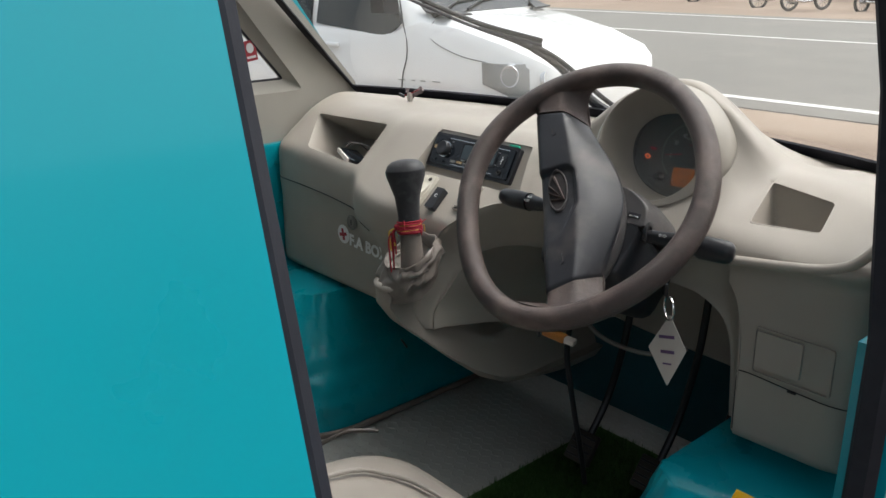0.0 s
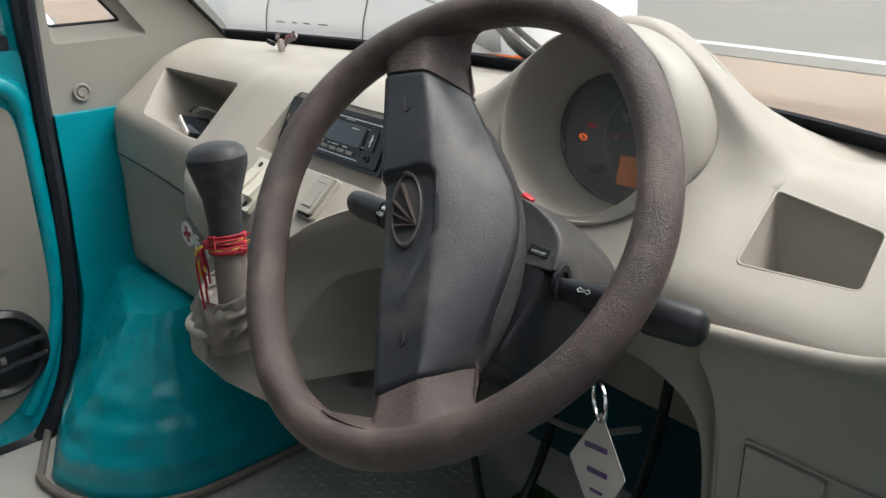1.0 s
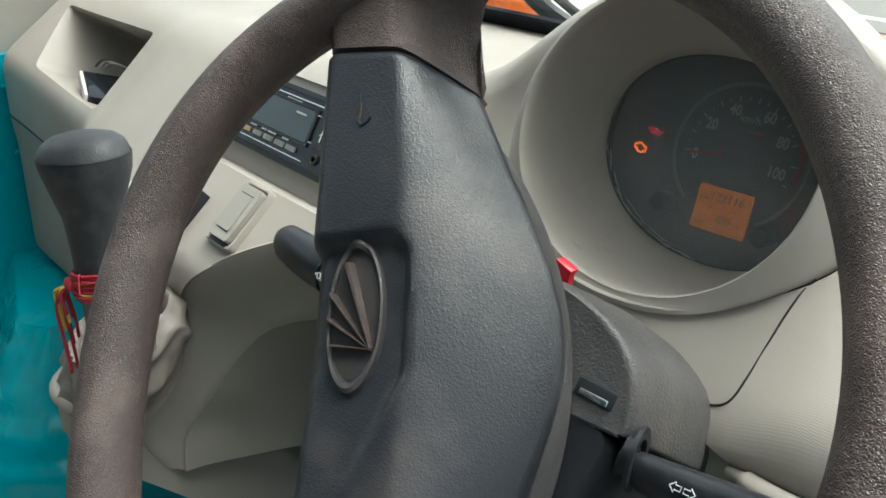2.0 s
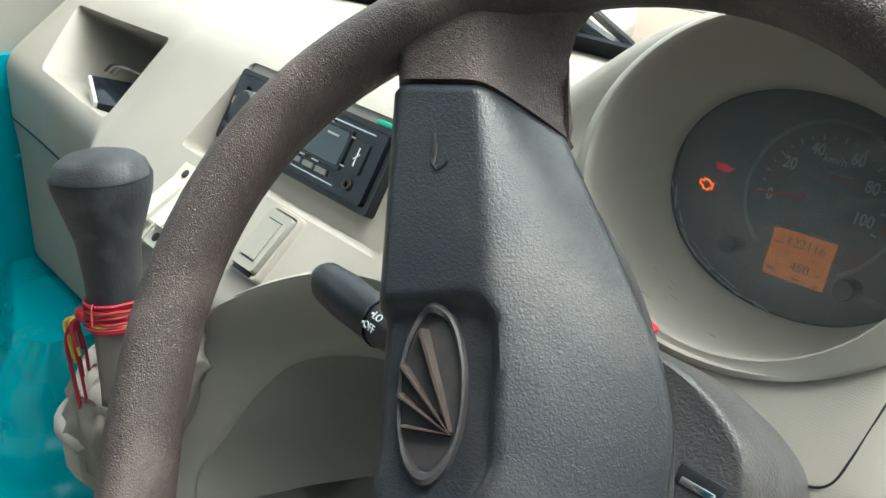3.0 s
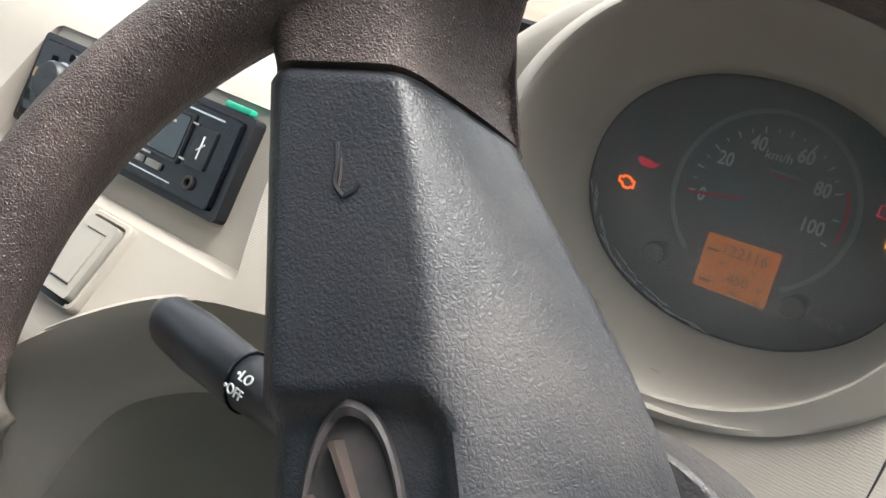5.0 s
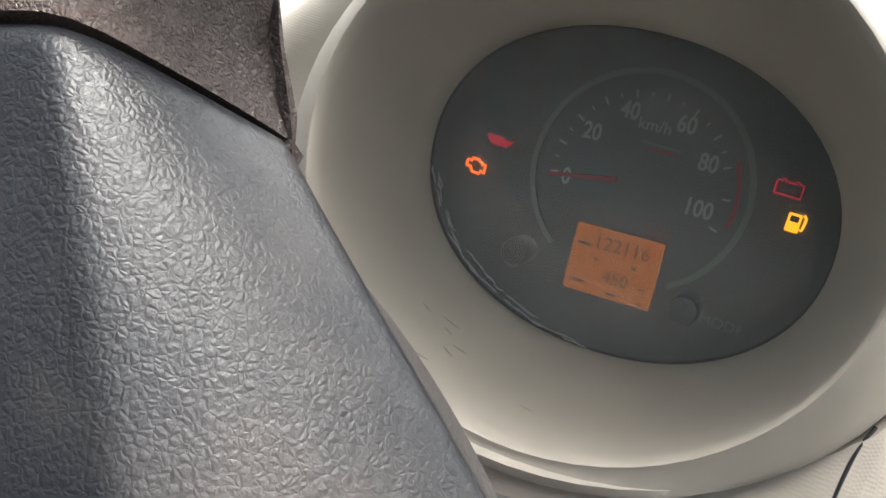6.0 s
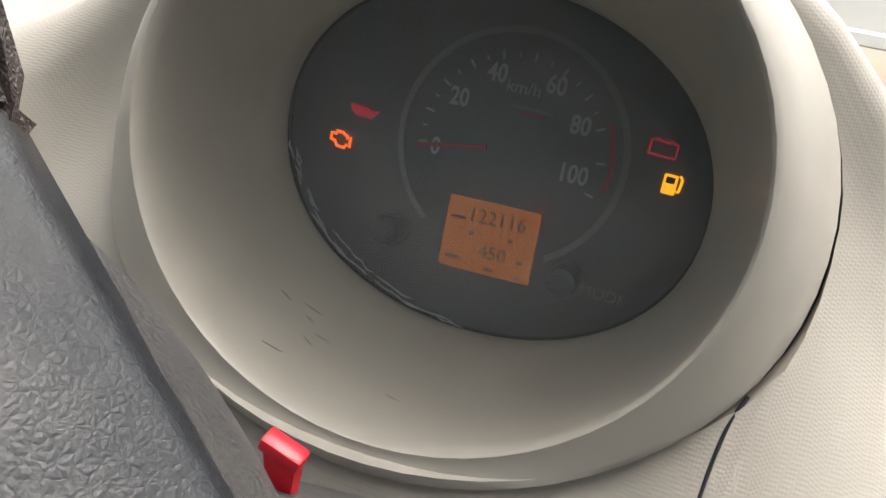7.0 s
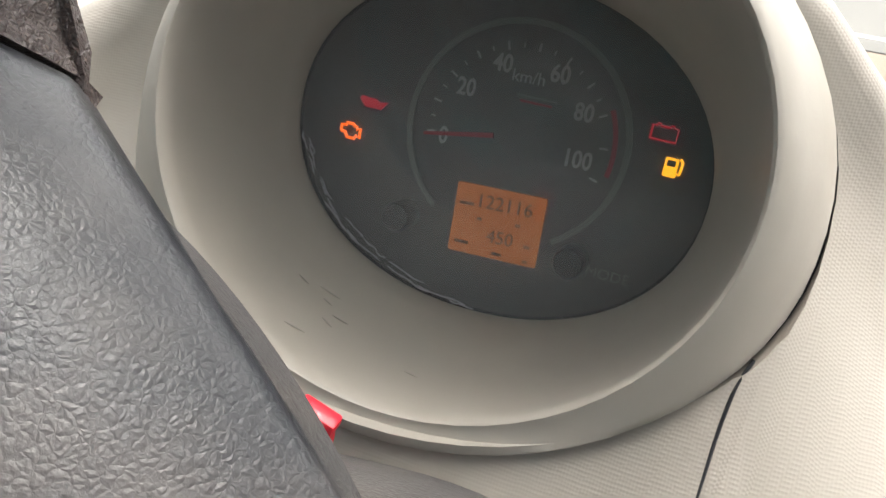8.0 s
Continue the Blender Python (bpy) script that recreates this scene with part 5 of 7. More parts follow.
# raised oval badge with fanned ribs (a plain shape)
B_AT = BAND @ pose(-0.0275, 0.0065, 0.0)
def badge_h(a, b):
    return cover_height(a - 0.0275, b + 0.0065)
ov = [(max(-0.0125, 0.0128 * math.cos(t)), 0.0305 * math.sin(t)) for t in [2 * math.pi * k / 48 for k in range(48)]]
part("badge_rim", loft([[B_AT @ Vector((a * f, b * f, badge_h(a, b) + h)) for a, b in ov] for f, h in ((1.08, -0.001), (1.06, 0.0026), (1.0, 0.0034), (0.93, 0.0026), (0.90, -0.001))], wrap=True), EMBLEM, cover, "raised dark badge rim")
part("badge_field", extruded([(a * 0.95, b * 0.95) for a, b in ov], B_AT, -0.004, -0.0012), EMBLEM, cover)
hub_pt = Vector((0.0092, -0.0155, 0))
for (a1, b1), wd in (((-0.0045, 0.0235), 0.0030), ((-0.0120, 0.0105), 0.0020), ((-0.0124, -0.0005), 0.0020), ((-0.0100, -0.0120), 0.0016)):
    d = (Vector((a1, b1, 0)) - hub_pt)
    nrm = Vector((-d.y, d.x, 0)).normalized()
    rings = []
    for t, w, h in ((0.02, 0.0004, 0.0018), (0.5, wd * 0.5, 0.0026), (0.97, wd * 0.8, 0.0026)):
        p = hub_pt + d * t
        rings.append([B_AT @ (p + nrm * o + Vector((0, 0, hh))) for o, hh in ((-w, -0.002), (-w * 0.35, h), (w * 0.35, h), (w, -0.002))])
    part("badge_rib", loft(rings), EMBLEM_EDGE, cover, "worn rib of the badge")
# nicks in the pad
for a, b in ((-0.028, 0.0990), (-0.026, -0.0950)):
    rnd = random.Random(int(b * 1e4))
    pts = [BAND @ Vector((a + rnd.uniform(-0.0015, 0.0015), b - 0.008 + 0.004 * k, cover_height(a, b) + 0.0002)) for k in range(5)]
    part("nick", tube(curve_pts(pts, 3), 0.0007, 5), BLACK, cover, "worn moulded horn mark")
    part("nick", tube(curve_pts([p + (BAND.to_3x3() @ Vector((0.0011, -0.001, 0.0002))) for p in pts[1:4]], 3), 0.0004, 5), EMBLEM_EDGE, cover, "bare brown edge of the mark")
    part("nick", tube([pts[0], pts[0] + BAND.to_3x3() @ Vector((0.003, 0.0012, 0)), pts[0] + BAND.to_3x3() @ Vector((0.0045, 0.003, 0))], 0.0007, 5), BLACK, cover)


# ---- steering column ----
column = thing("steering_column", W_C - W_N * 0.14, "dark grey grained steering column cowl with two stalks", "steering column")
COL = WHEEL @ pose(0.0, -0.008, 0)
def cowl_ring(h, g, low=0.0025):
    """Outline of the upper cowl: a low gable with dropped shoulders, grown outwards by g."""
    half = [(0.0725, low), (0.0727, 0.008), (0.0672, 0.0310), (0.0435, 0.0475), (0.0160, 0.0545)]
    half = [(u + g, v + (g * 0.55 if v > 0.01 else 0.0)) for u, v in half]
    o = rounded([Vector((u, v, 0)) for u, v in half + [(-u, v) for u, v in reversed(half)]], [0.002, 0.004, 0.012, 0.02, 0.02, 0.02, 0.02, 0.012, 0.004, 0.002], 4, True)
    return [COL @ Vector((p.x, p.y, h)) for p in o]
part("upper_cowl", loft([cowl_ring(-0.0675, -0.0035), cowl_ring(-0.0672, -0.0020), cowl_ring(-0.0685, -0.0002), cowl_ring(-0.0720, 0.0012), cowl_ring(-0.092, 0.0070), cowl_ring(-0.115, 0.0110), cowl_ring(-0.150, 0.0125), cowl_ring(-0.185, 0.0080), cowl_ring(-0.230, -0.008)]), COWL, column, "grained upper cowl", sharp=50)
def low_ring(h, w, top, bot, r):
    o = rounded([Vector((-w, top, 0)), Vector((-w * 0.8, bot, 0)), Vector((w * 0.8, bot, 0)), Vector((w, top, 0))], [r] * 4, 3, True)
    return [COL @ Vector((p.x, p.y, h)) for p in o]
part("lower_cowl", loft([low_ring(-0.068, 0.0675, 0.0015, -0.070, 0.010), low_ring(-0.073, 0.0715, 0.0015, -0.076, 0.013), low_ring(-0.12, 0.0800, 0.0015, -0.084, 0.02), low_ring(-0.16, 0.0815, 0.0010, -0.088, 0.02), low_ring(-0.24, 0.060, -0.005, -0.075, 0.02)]), BLACK, column, "black lower cowl", sharp=50)
part("cowl_joint", box((0.140, 0.0010, 0.002), COL @ pose(0.0, 0.0020, -0.0683)), BLACK, column)
part("slot", box((0.0185, 0.0080, 0.003), COL @ pose(0.0540, 0.0142, -0.0680, 0, 0, -4), 0.0008), BLACK, column, "small rectangular slot")
part("slot_metal", box((0.0140, 0.0030, 0.002), COL @ pose(0.0540, 0.0125, -0.0672, 0, 0, -4), 0.0005), CHROME, column)
# right stalk
def stalk(p0, p1, radii, name_label, flat=0.85):
    p0, p1 = Vector(p0), Vector(p1)
    ax_ = (p1 - p0).normalized()
    up = (Vector((0, 0, 1)) - ax_ * ax_.z).normalized()
    sd = ax_.cross(up)
    rings = []
    for t, r in radii:
        rings.append([p0 + (p1 - p0) * t + up * (r * math.sin(2 * math.pi * k / 20)) + sd * (r * flat * math.cos(2 * math.pi * k / 20)) for k in range(20)])
    return part("stalk", loft(rings), BLACK, column, name_label, sharp=50), axes(p0, ax_, up, sd)
st, sm = stalk((-0.612, 0.913, 1.232), (-0.497, 0.940, 1.228), ((0, 0.007), (0.10, 0.0085), (0.30, 0.0105), (0.62, 0.0135), (0.63, 0.0150), (0.66, 0.0155), (0.92, 0.0150), (0.97, 0.013), (1.0, 0.008)), "black light stalk with white symbols")
def stalk_sheet(m, along, lift, r, turn=1):
    """A pose lying on the stalk's front at a place along it."""
    n_ = m.to_3x3() @ Vector((0, math.sin(radians(lift)), math.cos(radians(lift))))
    if n_.dot(Vector((0, -1, 0))) < 0:
        n_ = m.to_3x3() @ Vector((0, math.sin(radians(lift)), -math.cos(radians(lift))))
    u_ = (m.to_3x3() @ Vector((1, 0, 0))) * turn
    return axes(m @ Vector((along, 0, 0)) + n_ * r, u_, n_.cross(u_), n_)
def drawn(m, pts, r=0.00028, shut=True):
    return tube([m @ Vector((a, b, 0)) for a, b in (pts + pts[:1] if shut else pts)], r, 5)
ARROW = [(0.0, 0.0), (0.0022, 0.0021), (0.0022, 0.0010), (0.0046, 0.0010), (0.0046, -0.0010), (0.0022, -0.0010), (0.0022, -0.0021)]
LAMP = [(0.0, 0.0018), (0.0012, 0.0018), (0.0026, 0.0008), (0.0026, -0.0008), (0.0012, -0.0018), (0.0, -0.0018)]
sh = stalk_sheet(sm, 0.029, 40, 0.0112)
part("stalk_symbol", drawn(sh, [(a - 0.0052, b) for a, b in ARROW]), WHITE_MARK, st)
part("stalk_symbol", drawn(sh, [(0.0052 - a, b) for a, b in ARROW]), WHITE_MARK, st)
for lift, full in ((62, True), (38, False)):
    sh = stalk_sheet(sm, 0.055, lift, 0.0134)
    for o, f in ((-0.0012, -1 if not full else 1), (0.0034, 1)):
        bm = drawn(sh, [(o + a * f, b) for a, b in LAMP])
        for k in range(3):
            join(bm, drawn(sh, [(o - 0.0006 * f, (k - 1) * 0.0013), (o - 0.0022 * f, (k - 1) * (0.0013 if full else 0.0019))], 0.00024, False))
        part("stalk_symbol", bm, WHITE_MARK, st)
words("OFF", 0.0062, stalk_sheet(sm, 0.055, 14, 0.0134), WHITE_MARK, st, "stalk_lettering", 0.0002)
sl, sm2 = stalk((-0.755, 0.905, 1.240), (-0.884, 0.925, 1.229), ((0, 0.007), (0.2, 0.009), (0.45, 0.0125), (0.46, 0.0118), (0.48, 0.0130), (0.75, 0.0140), (0.92, 0.0125), (0.98, 0.009), (1.0, 0.004)), "black wiper stalk with white lettering")
for along, txt, lift in ((0.050, "\u2022LO", 52), (0.052, "\u2022OFF", 24)):
    n_ = sm2.to_3x3() @ Vector((0, math.sin(radians(lift)), math.cos(radians(lift))))
    if n_.dot(Vector((0, -1, 0))) < 0:
        n_ = sm2.to_3x3() @ Vector((0, math.sin(radians(lift)), -math.cos(radians(lift))))
    u_ = -(sm2.to_3x3() @ Vector((1, 0, 0)))
    words(txt, 0.0058, axes(sm2 @ Vector((along, 0, 0)) + n_ * 0.0133, u_, n_.cross(u_), n_), WHITE_MARK, sl, "stalk_lettering", 0.0003)
part("collar_line", loft([[sm2 @ Vector((0.060 + o, rr * math.sin(2 * math.pi * k / 20), rr * 0.85 * math.cos(2 * math.pi * k / 20))) for k in range(20)] for o, rr in ((-0.0006, 0.0120), (-0.0006, 0.0136), (0.0006, 0.0136), (0.0006, 0.0120))], wrap=True), RADIO, sl)
part("stalk_hole", spin([(0.014, 0), (0.014, 0.002), (0.009, 0.002), (0.009, -0.004), (0.0001, -0.004)], axes((-0.607, 0.916, 1.235), (0, 0, 1), (0.27, -0.96, 0), (0.96, 0.27, 0)), 20), BLACK, column)
# red clip behind the hub
clip = thing("red_clip", (-0.692, 0.966, 1.262), "small red plastic clip on the column cowl", "clip")
part("bar", box((0.0115, 0.006, 0.0040), pose(-0.7045, 0.984, 1.2625, 0, 18, 0), 0.0010), RED_PLASTIC, clip)
part("stem", loft([[Vector((-0.7045 + dx * w, 0.984 + dy, 1.2400 + h)) for dx, dy in ((-0.0040, -0.0022), (0.0040, -0.0022), (0.0040, 0.0022), (-0.0040, 0.0022))] for w, h in ((0.6, 0), (0.75, 0.008), (1.0, 0.016), (1.1, 0.0215))]), RED_PLASTIC, clip)

# key, ring and paper tag
key = thing("ignition_key", (-0.60, 0.95, 1.15), "ignition key in the lock with a steel split ring", "key")
part("lock_barrel", tube([(-0.632, 0.985, 1.165), (-0.612, 0.958, 1.158)], 0.014, 20), BLACK, key)
part("key_head", box((0.024, 0.006, 0.018), axes((-0.600, 0.951, 1.152), (0.8, -0.6, 0), (0.6, 0.8, 0), (0, 0, 1)), 0.002), BLACK, key)
part("key_shank", box((0.012, 0.003, 0.006), axes((-0.612, 0.960, 1.154), (0.8, -0.6, 0), (0.6, 0.8, 0), (0, 0, 1)), 0.001), CHROME, key)
part("split_ring", loft([[Vector((-0.5875, 0.948, 1.1265)) + Vector((math.cos(t) * 0.82, math.cos(t) * -0.57, math.sin(t))) * (0.0165 + 0.0013 * math.cos(g)) + Vector((0.57, 0.82, 0)) * (0.0018 * math.sin(g)) for g in [2 * math.pi * j / 8 for j in range(8)]] for t in [2 * math.pi * k / 40 for k in range(40)]], wrap=True), CHROME, key, "steel split ring")
tag = thing("paper_tag", (-0.576, 0.938, 1.118), "diamond-shaped paper tag with handwritten lines, hanging from the key ring", "tag")
T_, B_, L_, R2 = Vector((-0.586, 0.949, 1.117)), Vector((-0.567, 0.926, 1.025)), Vector((-0.617, 0.952, 1.058)), Vector((-0.541, 0.926, 1.086))
tu = (R2 - L_).normalized()
tn = tu.cross((T_ - B_)).normalized()
if tn.y > 0:
    tn = -tn
outl = rounded([B_, R2, T_, L_], [0.003] * 4, 3, True)
curl = lambda p: p + tn * (0.0012 * ((p - (T_ + B_) / 2).dot(tu) / 0.04) ** 2)
card = loft([[curl(p) for p in outl], [curl(p) - tn * 0.0005 for p in outl]])
part("card", card, CARD, tag)
tv = (tn.cross(tu)).normalized()
TAG = axes((L_ + R2) / 2 + tn * 0.0006, tu, tv, tn)
for v, w, u in ((0.016, 0.034, 0.0), (-0.004, 0.030, 0.002), (-0.020, 0.018, 0.001)):
    for k in range(6):
        part("ink_bar", box((w / 7, 0.0042 if v > -0.01 else 0.0022, 0.0012), TAG @ pose(u - w / 2 + w * (k + 0.5) / 6, v, 0.0010)), INK, tag)


# ---- gear lever ----
lever = thing("gear_lever", (-1.04, 0.87, 1.03), "gear lever with black knob, red thread and crumpled cloth boot", "gear lever")
K0, K1 = Vector((-1.0305, 0.860, 1.165)), Vector((-1.050, 0.868, 1.268))
kz = (K1 - K0).normalized()
ku = Vector((0.84, 0.54, 0))
ku = (ku - kz * ku.dot(kz)).normalized()
kv = kz.cross(ku)
KM = axes(K0, ku, kv, kz)
def knob():
    rings = []
    for h, a, b in ((0.0, 0.0175, 0.0165), (0.02, 0.0180, 0.017), (0.045, 0.0205, 0.019), (0.063, 0.0265, 0.0235), (0.078, 0.0315, 0.027), (0.086, 0.0325, 0.028), (0.0885, 0.0322, 0.0277), (0.0895, 0.0318, 0.0273), (0.097, 0.0285, 0.025), (0.102, 0.022, 0.019), (0.1045, 0.012, 0.010), (0.105, 0.002, 0.002)):
        rings.append([KM @ Vector((u, v, h + 0.10 * v * (h > 0.08))) for u, v in ellipse(a, b, 32, p=2.3)])
    return loft(rings)
kn = part("knob", knob(), KNOB, lever, "black leatherette knob", sharp=60)
part("shift_mark", tube([KM @ Vector(p) for p in ((-0.010, 0.006, 0.1042), (-0.010, -0.006, 0.1028), (0.0, -0.006, 0.1030), (0.010, -0.006, 0.1022))], 0.0006, 5), GREY_MARK, kn)
part("knob_seam", loft([[KM @ Vector((u * f, v * f, 0.0878 + h + 0.10 * v)) for u, v in ellipse(0.0326, 0.0281, 32, p=2.3)] for f, h in ((1.0, -0.0006), (1.004, 0), (1.0, 0.0006), (0.99, 0))], wrap=True), BLACK, kn)
part("sleeve", tube([(-1.026, 0.862, 1.08), (-1.028, 0.861, 1.12), (-1.0305, 0.860, 1.168)], [0.021, 0.0185, 0.0165], 20), BOOT, lever, "brown cloth sleeve")
def boot_mesh():
    """A slack leather pouch: its wall stands up from the console's rim, folds over at the lip and dips in to the lever."""
    n = 96
    mid = Vector((-1.045, 0.872, 0))
    base, lip, neck, deep = [], [], [], []
    for k in range(n):
        g = 2 * math.pi * k / n
        c, q = math.cos(g), math.sin(g)
        wave = noise.noise((c * 1.3 + 4.0, q * 1.3, 0.7))
        reach = 0.062 if c < 0 else 0.044
        sq = lambda v: math.copysign(abs(v) ** 0.75, v)
        base.append(mid + Vector((reach * sq(c), 0.043 * sq(q), 1.040 + 0.045 * max(0.0, q + 0.25) + 0.012 * max(0.0, c))))
        lip.append(mid + Vector(((0.052 if c < 0 else 0.046) * sq(c), 0.036 * sq(q) + 0.004 * wave, 1.112 + 0.026 * q + 0.006 * c + 0.010 * wave)))
        neck.append(Vector((-1.027 + 0.034 * c, 0.862 + 0.026 * q, 1.082 + 0.018 * wave + 0.012 * q)))
        deep.append(Vector((-1.027 + 0.020 * c, 0.861 + 0.020 * q, 1.075)))

    def fold(k, t, amount):
        g = 2 * math.pi * k / n
        c, q = math.cos(g), math.sin(g)
        big = noise.noise((c * 1.1 + 3.0, q * 1.1 + 1.0, t * 1.4))
        pleat = 1 - 2 * abs(noise.noise((c * 2.2 + 8.0, q * 2.2, t * 2.4 + 1.2 * big)))
        tuck = math.sin(t * 9 + 6.0 * big + 1.4 * c)
        crimp = noise.noise((c * 6.0, q * 6.0 + 5.0, t * 7.0))
        return amount * (0.0065 * pleat + 0.0045 * tuck + 0.006 * big + 0.0014 * crimp - 0.003)
    rings = [[p + Vector((0, 0, -0.012)) for p in base]]
    for r in range(22):
        t = r / 21
        rings.append([p.lerp(e, t) + Vector((p.x - mid.x, p.y - mid.y, 0)).normalized() * (0.007 * math.sin(math.pi * t) + fold(k, t, min(1.0, t * 4) * (1.0 - 0.5 * t))) for k, (p, e) in enumerate(zip(base, lip))])
    top = rings[-1]
    for r in range(1, 13):
        t = r / 12
        rings.append([p.lerp(e, t) + Vector((0, 0, 0.005 * math.sin(math.pi * min(1.0, t * 3)))) + Vector((p.x - mid.x, p.y - mid.y, 0)).normalized() * fold(k, 1 + t, 0.7 * math.sin(math.pi * t)) for k, (p, e) in enumerate(zip(top, neck))])
    rings.append(deep)
    return loft(rings)
part("boot", boot_mesh(), BOOT, lever, "crumpled tan leather boot", sharp=55)
def coil(z, r, turns, mat_, rr, seed):
    rnd = random.Random(seed)
    pts = [KM @ Vector(((r + rnd.uniform(-0.0008, 0.0012)) * math.cos(t), (r + rnd.uniform(-0.0008, 0.0012)) * math.sin(t), z + 0.0025 * t / 6.28 + rnd.uniform(-0.0006, 0.0006))) for t in [2 * math.pi * k / 20 for k in range(int(20 * turns))]]
    return tube(pts, rr, 6)
th = thing("thread_band", K0, "red and yellow sacred thread wound round the gear lever", "thread")
for i in range(15):
    part("winding", coil(-0.017 + 0.0014 * i, 0.0182 + 0.0007 * (i % 3), 1.3, RED, 0.00115, i), RED if i % 6 != 4 else YELLOW, th)
tie = KM @ Vector((-0.017, -0.012, -0.004))
for i in range(11):
    rn = random.Random(90 + i)
    ln = 0.088 if i < 3 else rn.uniform(0.025, 0.055)
    dx, dy = rn.uniform(-0.011, -0.001), rn.uniform(-0.009, 0.0)
    pts = [tie, tie + Vector((dx * 0.9 - 0.002, dy - 0.002, -ln * 0.2)), tie + Vector((dx * 1.1, dy * 1.2, -ln * 0.6)), tie + Vector((dx + rn.uniform(-0.003, 0.003), dy, -ln))]
    part("loose_end", tube(curve_pts(pts, 5), 0.0013, 6), YELLOW if i in (4, 7, 9) else RED, th)
for i in range(9):
    rn = random.Random(60 + i)
    g = rn.uniform(0, 6.28)
    p0 = KM @ Vector((0.0195 * math.cos(g), 0.0195 * math.sin(g), rn.uniform(-0.014, 0.004)))
    out = (p0 - (KM @ Vector((0, 0, -0.005)))).normalized()
    part("loose_end", tube(curve_pts([p0, p0 + out * 0.004 + Vector((0, 0, 0.002)), p0 + out * rn.uniform(0.004, 0.009) + Vector((rn.uniform(-0.004, 0.004), 0, rn.uniform(-0.014, 0.004)))], 4), 0.0008, 5), RED if i % 3 else YELLOW, th)
part("knot", box((0.012, 0.010, 0.010), Matrix.Translation(tie), 0.004, 3), RED, th)

# console pod below the lever
pod = thing("gear_console", (-1.05, 0.98, 0.80), "beige-grey moulded gear lever console below the dashboard", "console")
def pod_mesh():
    rings = []
    for z, yf, w0, w1 in ((1.062, 0.834, 0.100, 0.115), (1.060, 0.826, 0.106, 0.12), (1.045, 0.818, 0.110, 0.125), (1.02, 0.818, 0.110, 0.13), (0.985, 0.842, 0.104, 0.13), (0.93, 0.905, 0.096, 0.125), (0.88, 0.960, 0.086, 0.115), (0.835, 1.015, 0.072, 0.10), (0.805, 1.070, 0.05, 0.08), (0.798, 1.11, 0.03, 0.06)):
        k = min(1.0, max(0.0, (z - 0.92) / 0.08))
        o = rounded([Vector((-1.014 - w1, 1.30, 0)), Vector((-1.014 - w1, yf + 0.10, 0)), Vector((-1.012 - w0 * 0.75, yf, 0)), Vector((-1.055 + w0 * (0.85 - 0.45 * k), yf + 0.01 * k, 0)), Vector((-1.055 + w1 * (1 - 0.30 * k), yf + 0.13, 0)), Vector((-1.055 + w1 * (1 - 0.30 * k), 1.30, 0))], [0.01, 0.05, 0.045, 0.045, 0.05, 0.01], 5, True)
        rings.append([Vector((p.x, p.y, z)) for p in o])
    return loft(rings)
part("shell", cut(pod_mesh(), [knee_recess()]), DASH, pod, sharp=60)
def pod_band(z, yf, w0, w1, r):
    o = rounded([Vector((-1.014 - w1, yf + 0.16, z)), Vector((-1.014 - w1, yf + 0.10, z)), Vector((-1.012 - w0 * 0.75, yf, z)), Vector((-1.036, yf + 0.004, z)), Vector((-1.040, yf + 0.062, z - 0.004))], [0.01, 0.05, 0.045, 0.022, 0.01], 6)
    return tube(o, r, 10)
part("rim_lip", pod_band(1.052, 0.824, 0.108, 0.123, 0.0070), DASH, pod, "rolled rim of the console")
part("boot_bead", pod_band(1.0595, 0.832, 0.104, 0.118, 0.0045), BOOT, pod, "cloth bead clamped inside the console's rim")
part("side_clip", box((0.012, 0.004, 0.020), pose(-1.150, 0.935, 0.885, 30, 0, -20), 0.002), BLACK, pod, "dark clip on the console's flank")


# ---- seats ----
def cushion(x0, x1, y0, y1, z0, z1, crown=0.025, r=0.06):
    """Upholstered cushion: rounded plan, swollen top, tucked edge."""
    rings = []
    cx, cy = (x0 + x1) / 2, (y0 + y1) / 2
    w, d = (x1 - x0) / 2, (y1 - y0) / 2
    prof = [(0.96, z0), (1.0, z0 + 0.02), (1.01, z0 + (z1 - z0) * 0.5), (1.0, z1 - 0.045), (0.975, z1 - 0.02), (0.93, z1 - 0.004), (0.86, z1 + 0.004)]
    for f, z in prof:
        o = rounded([Vector((-w, -d, 0)), Vector((w, -d, 0)), Vector((w, d, 0)), Vector((-w, d, 0))], [r, r, r * 2, r * 2], 7, True)
        rings.append([Vector((cx + p.x * (1 - (1 - f) * 0.25 / w * 1.0), cy + p.y * (1 - (1 - f) * 0.25 / d), z)) for p in o])
    last = rings[-1]
    c = Vector((cx, cy, 0))
    for f, h in ((0.75, 0.35), (0.5, 0.7), (0.25, 0.93), (0.02, 1.0)):
        rings.append([Vector((cx + (p.x - cx) * f, cy + (p.y - cy) * f, z1 + 0.004 + crown * h)) for p in last])
    return loft(rings)


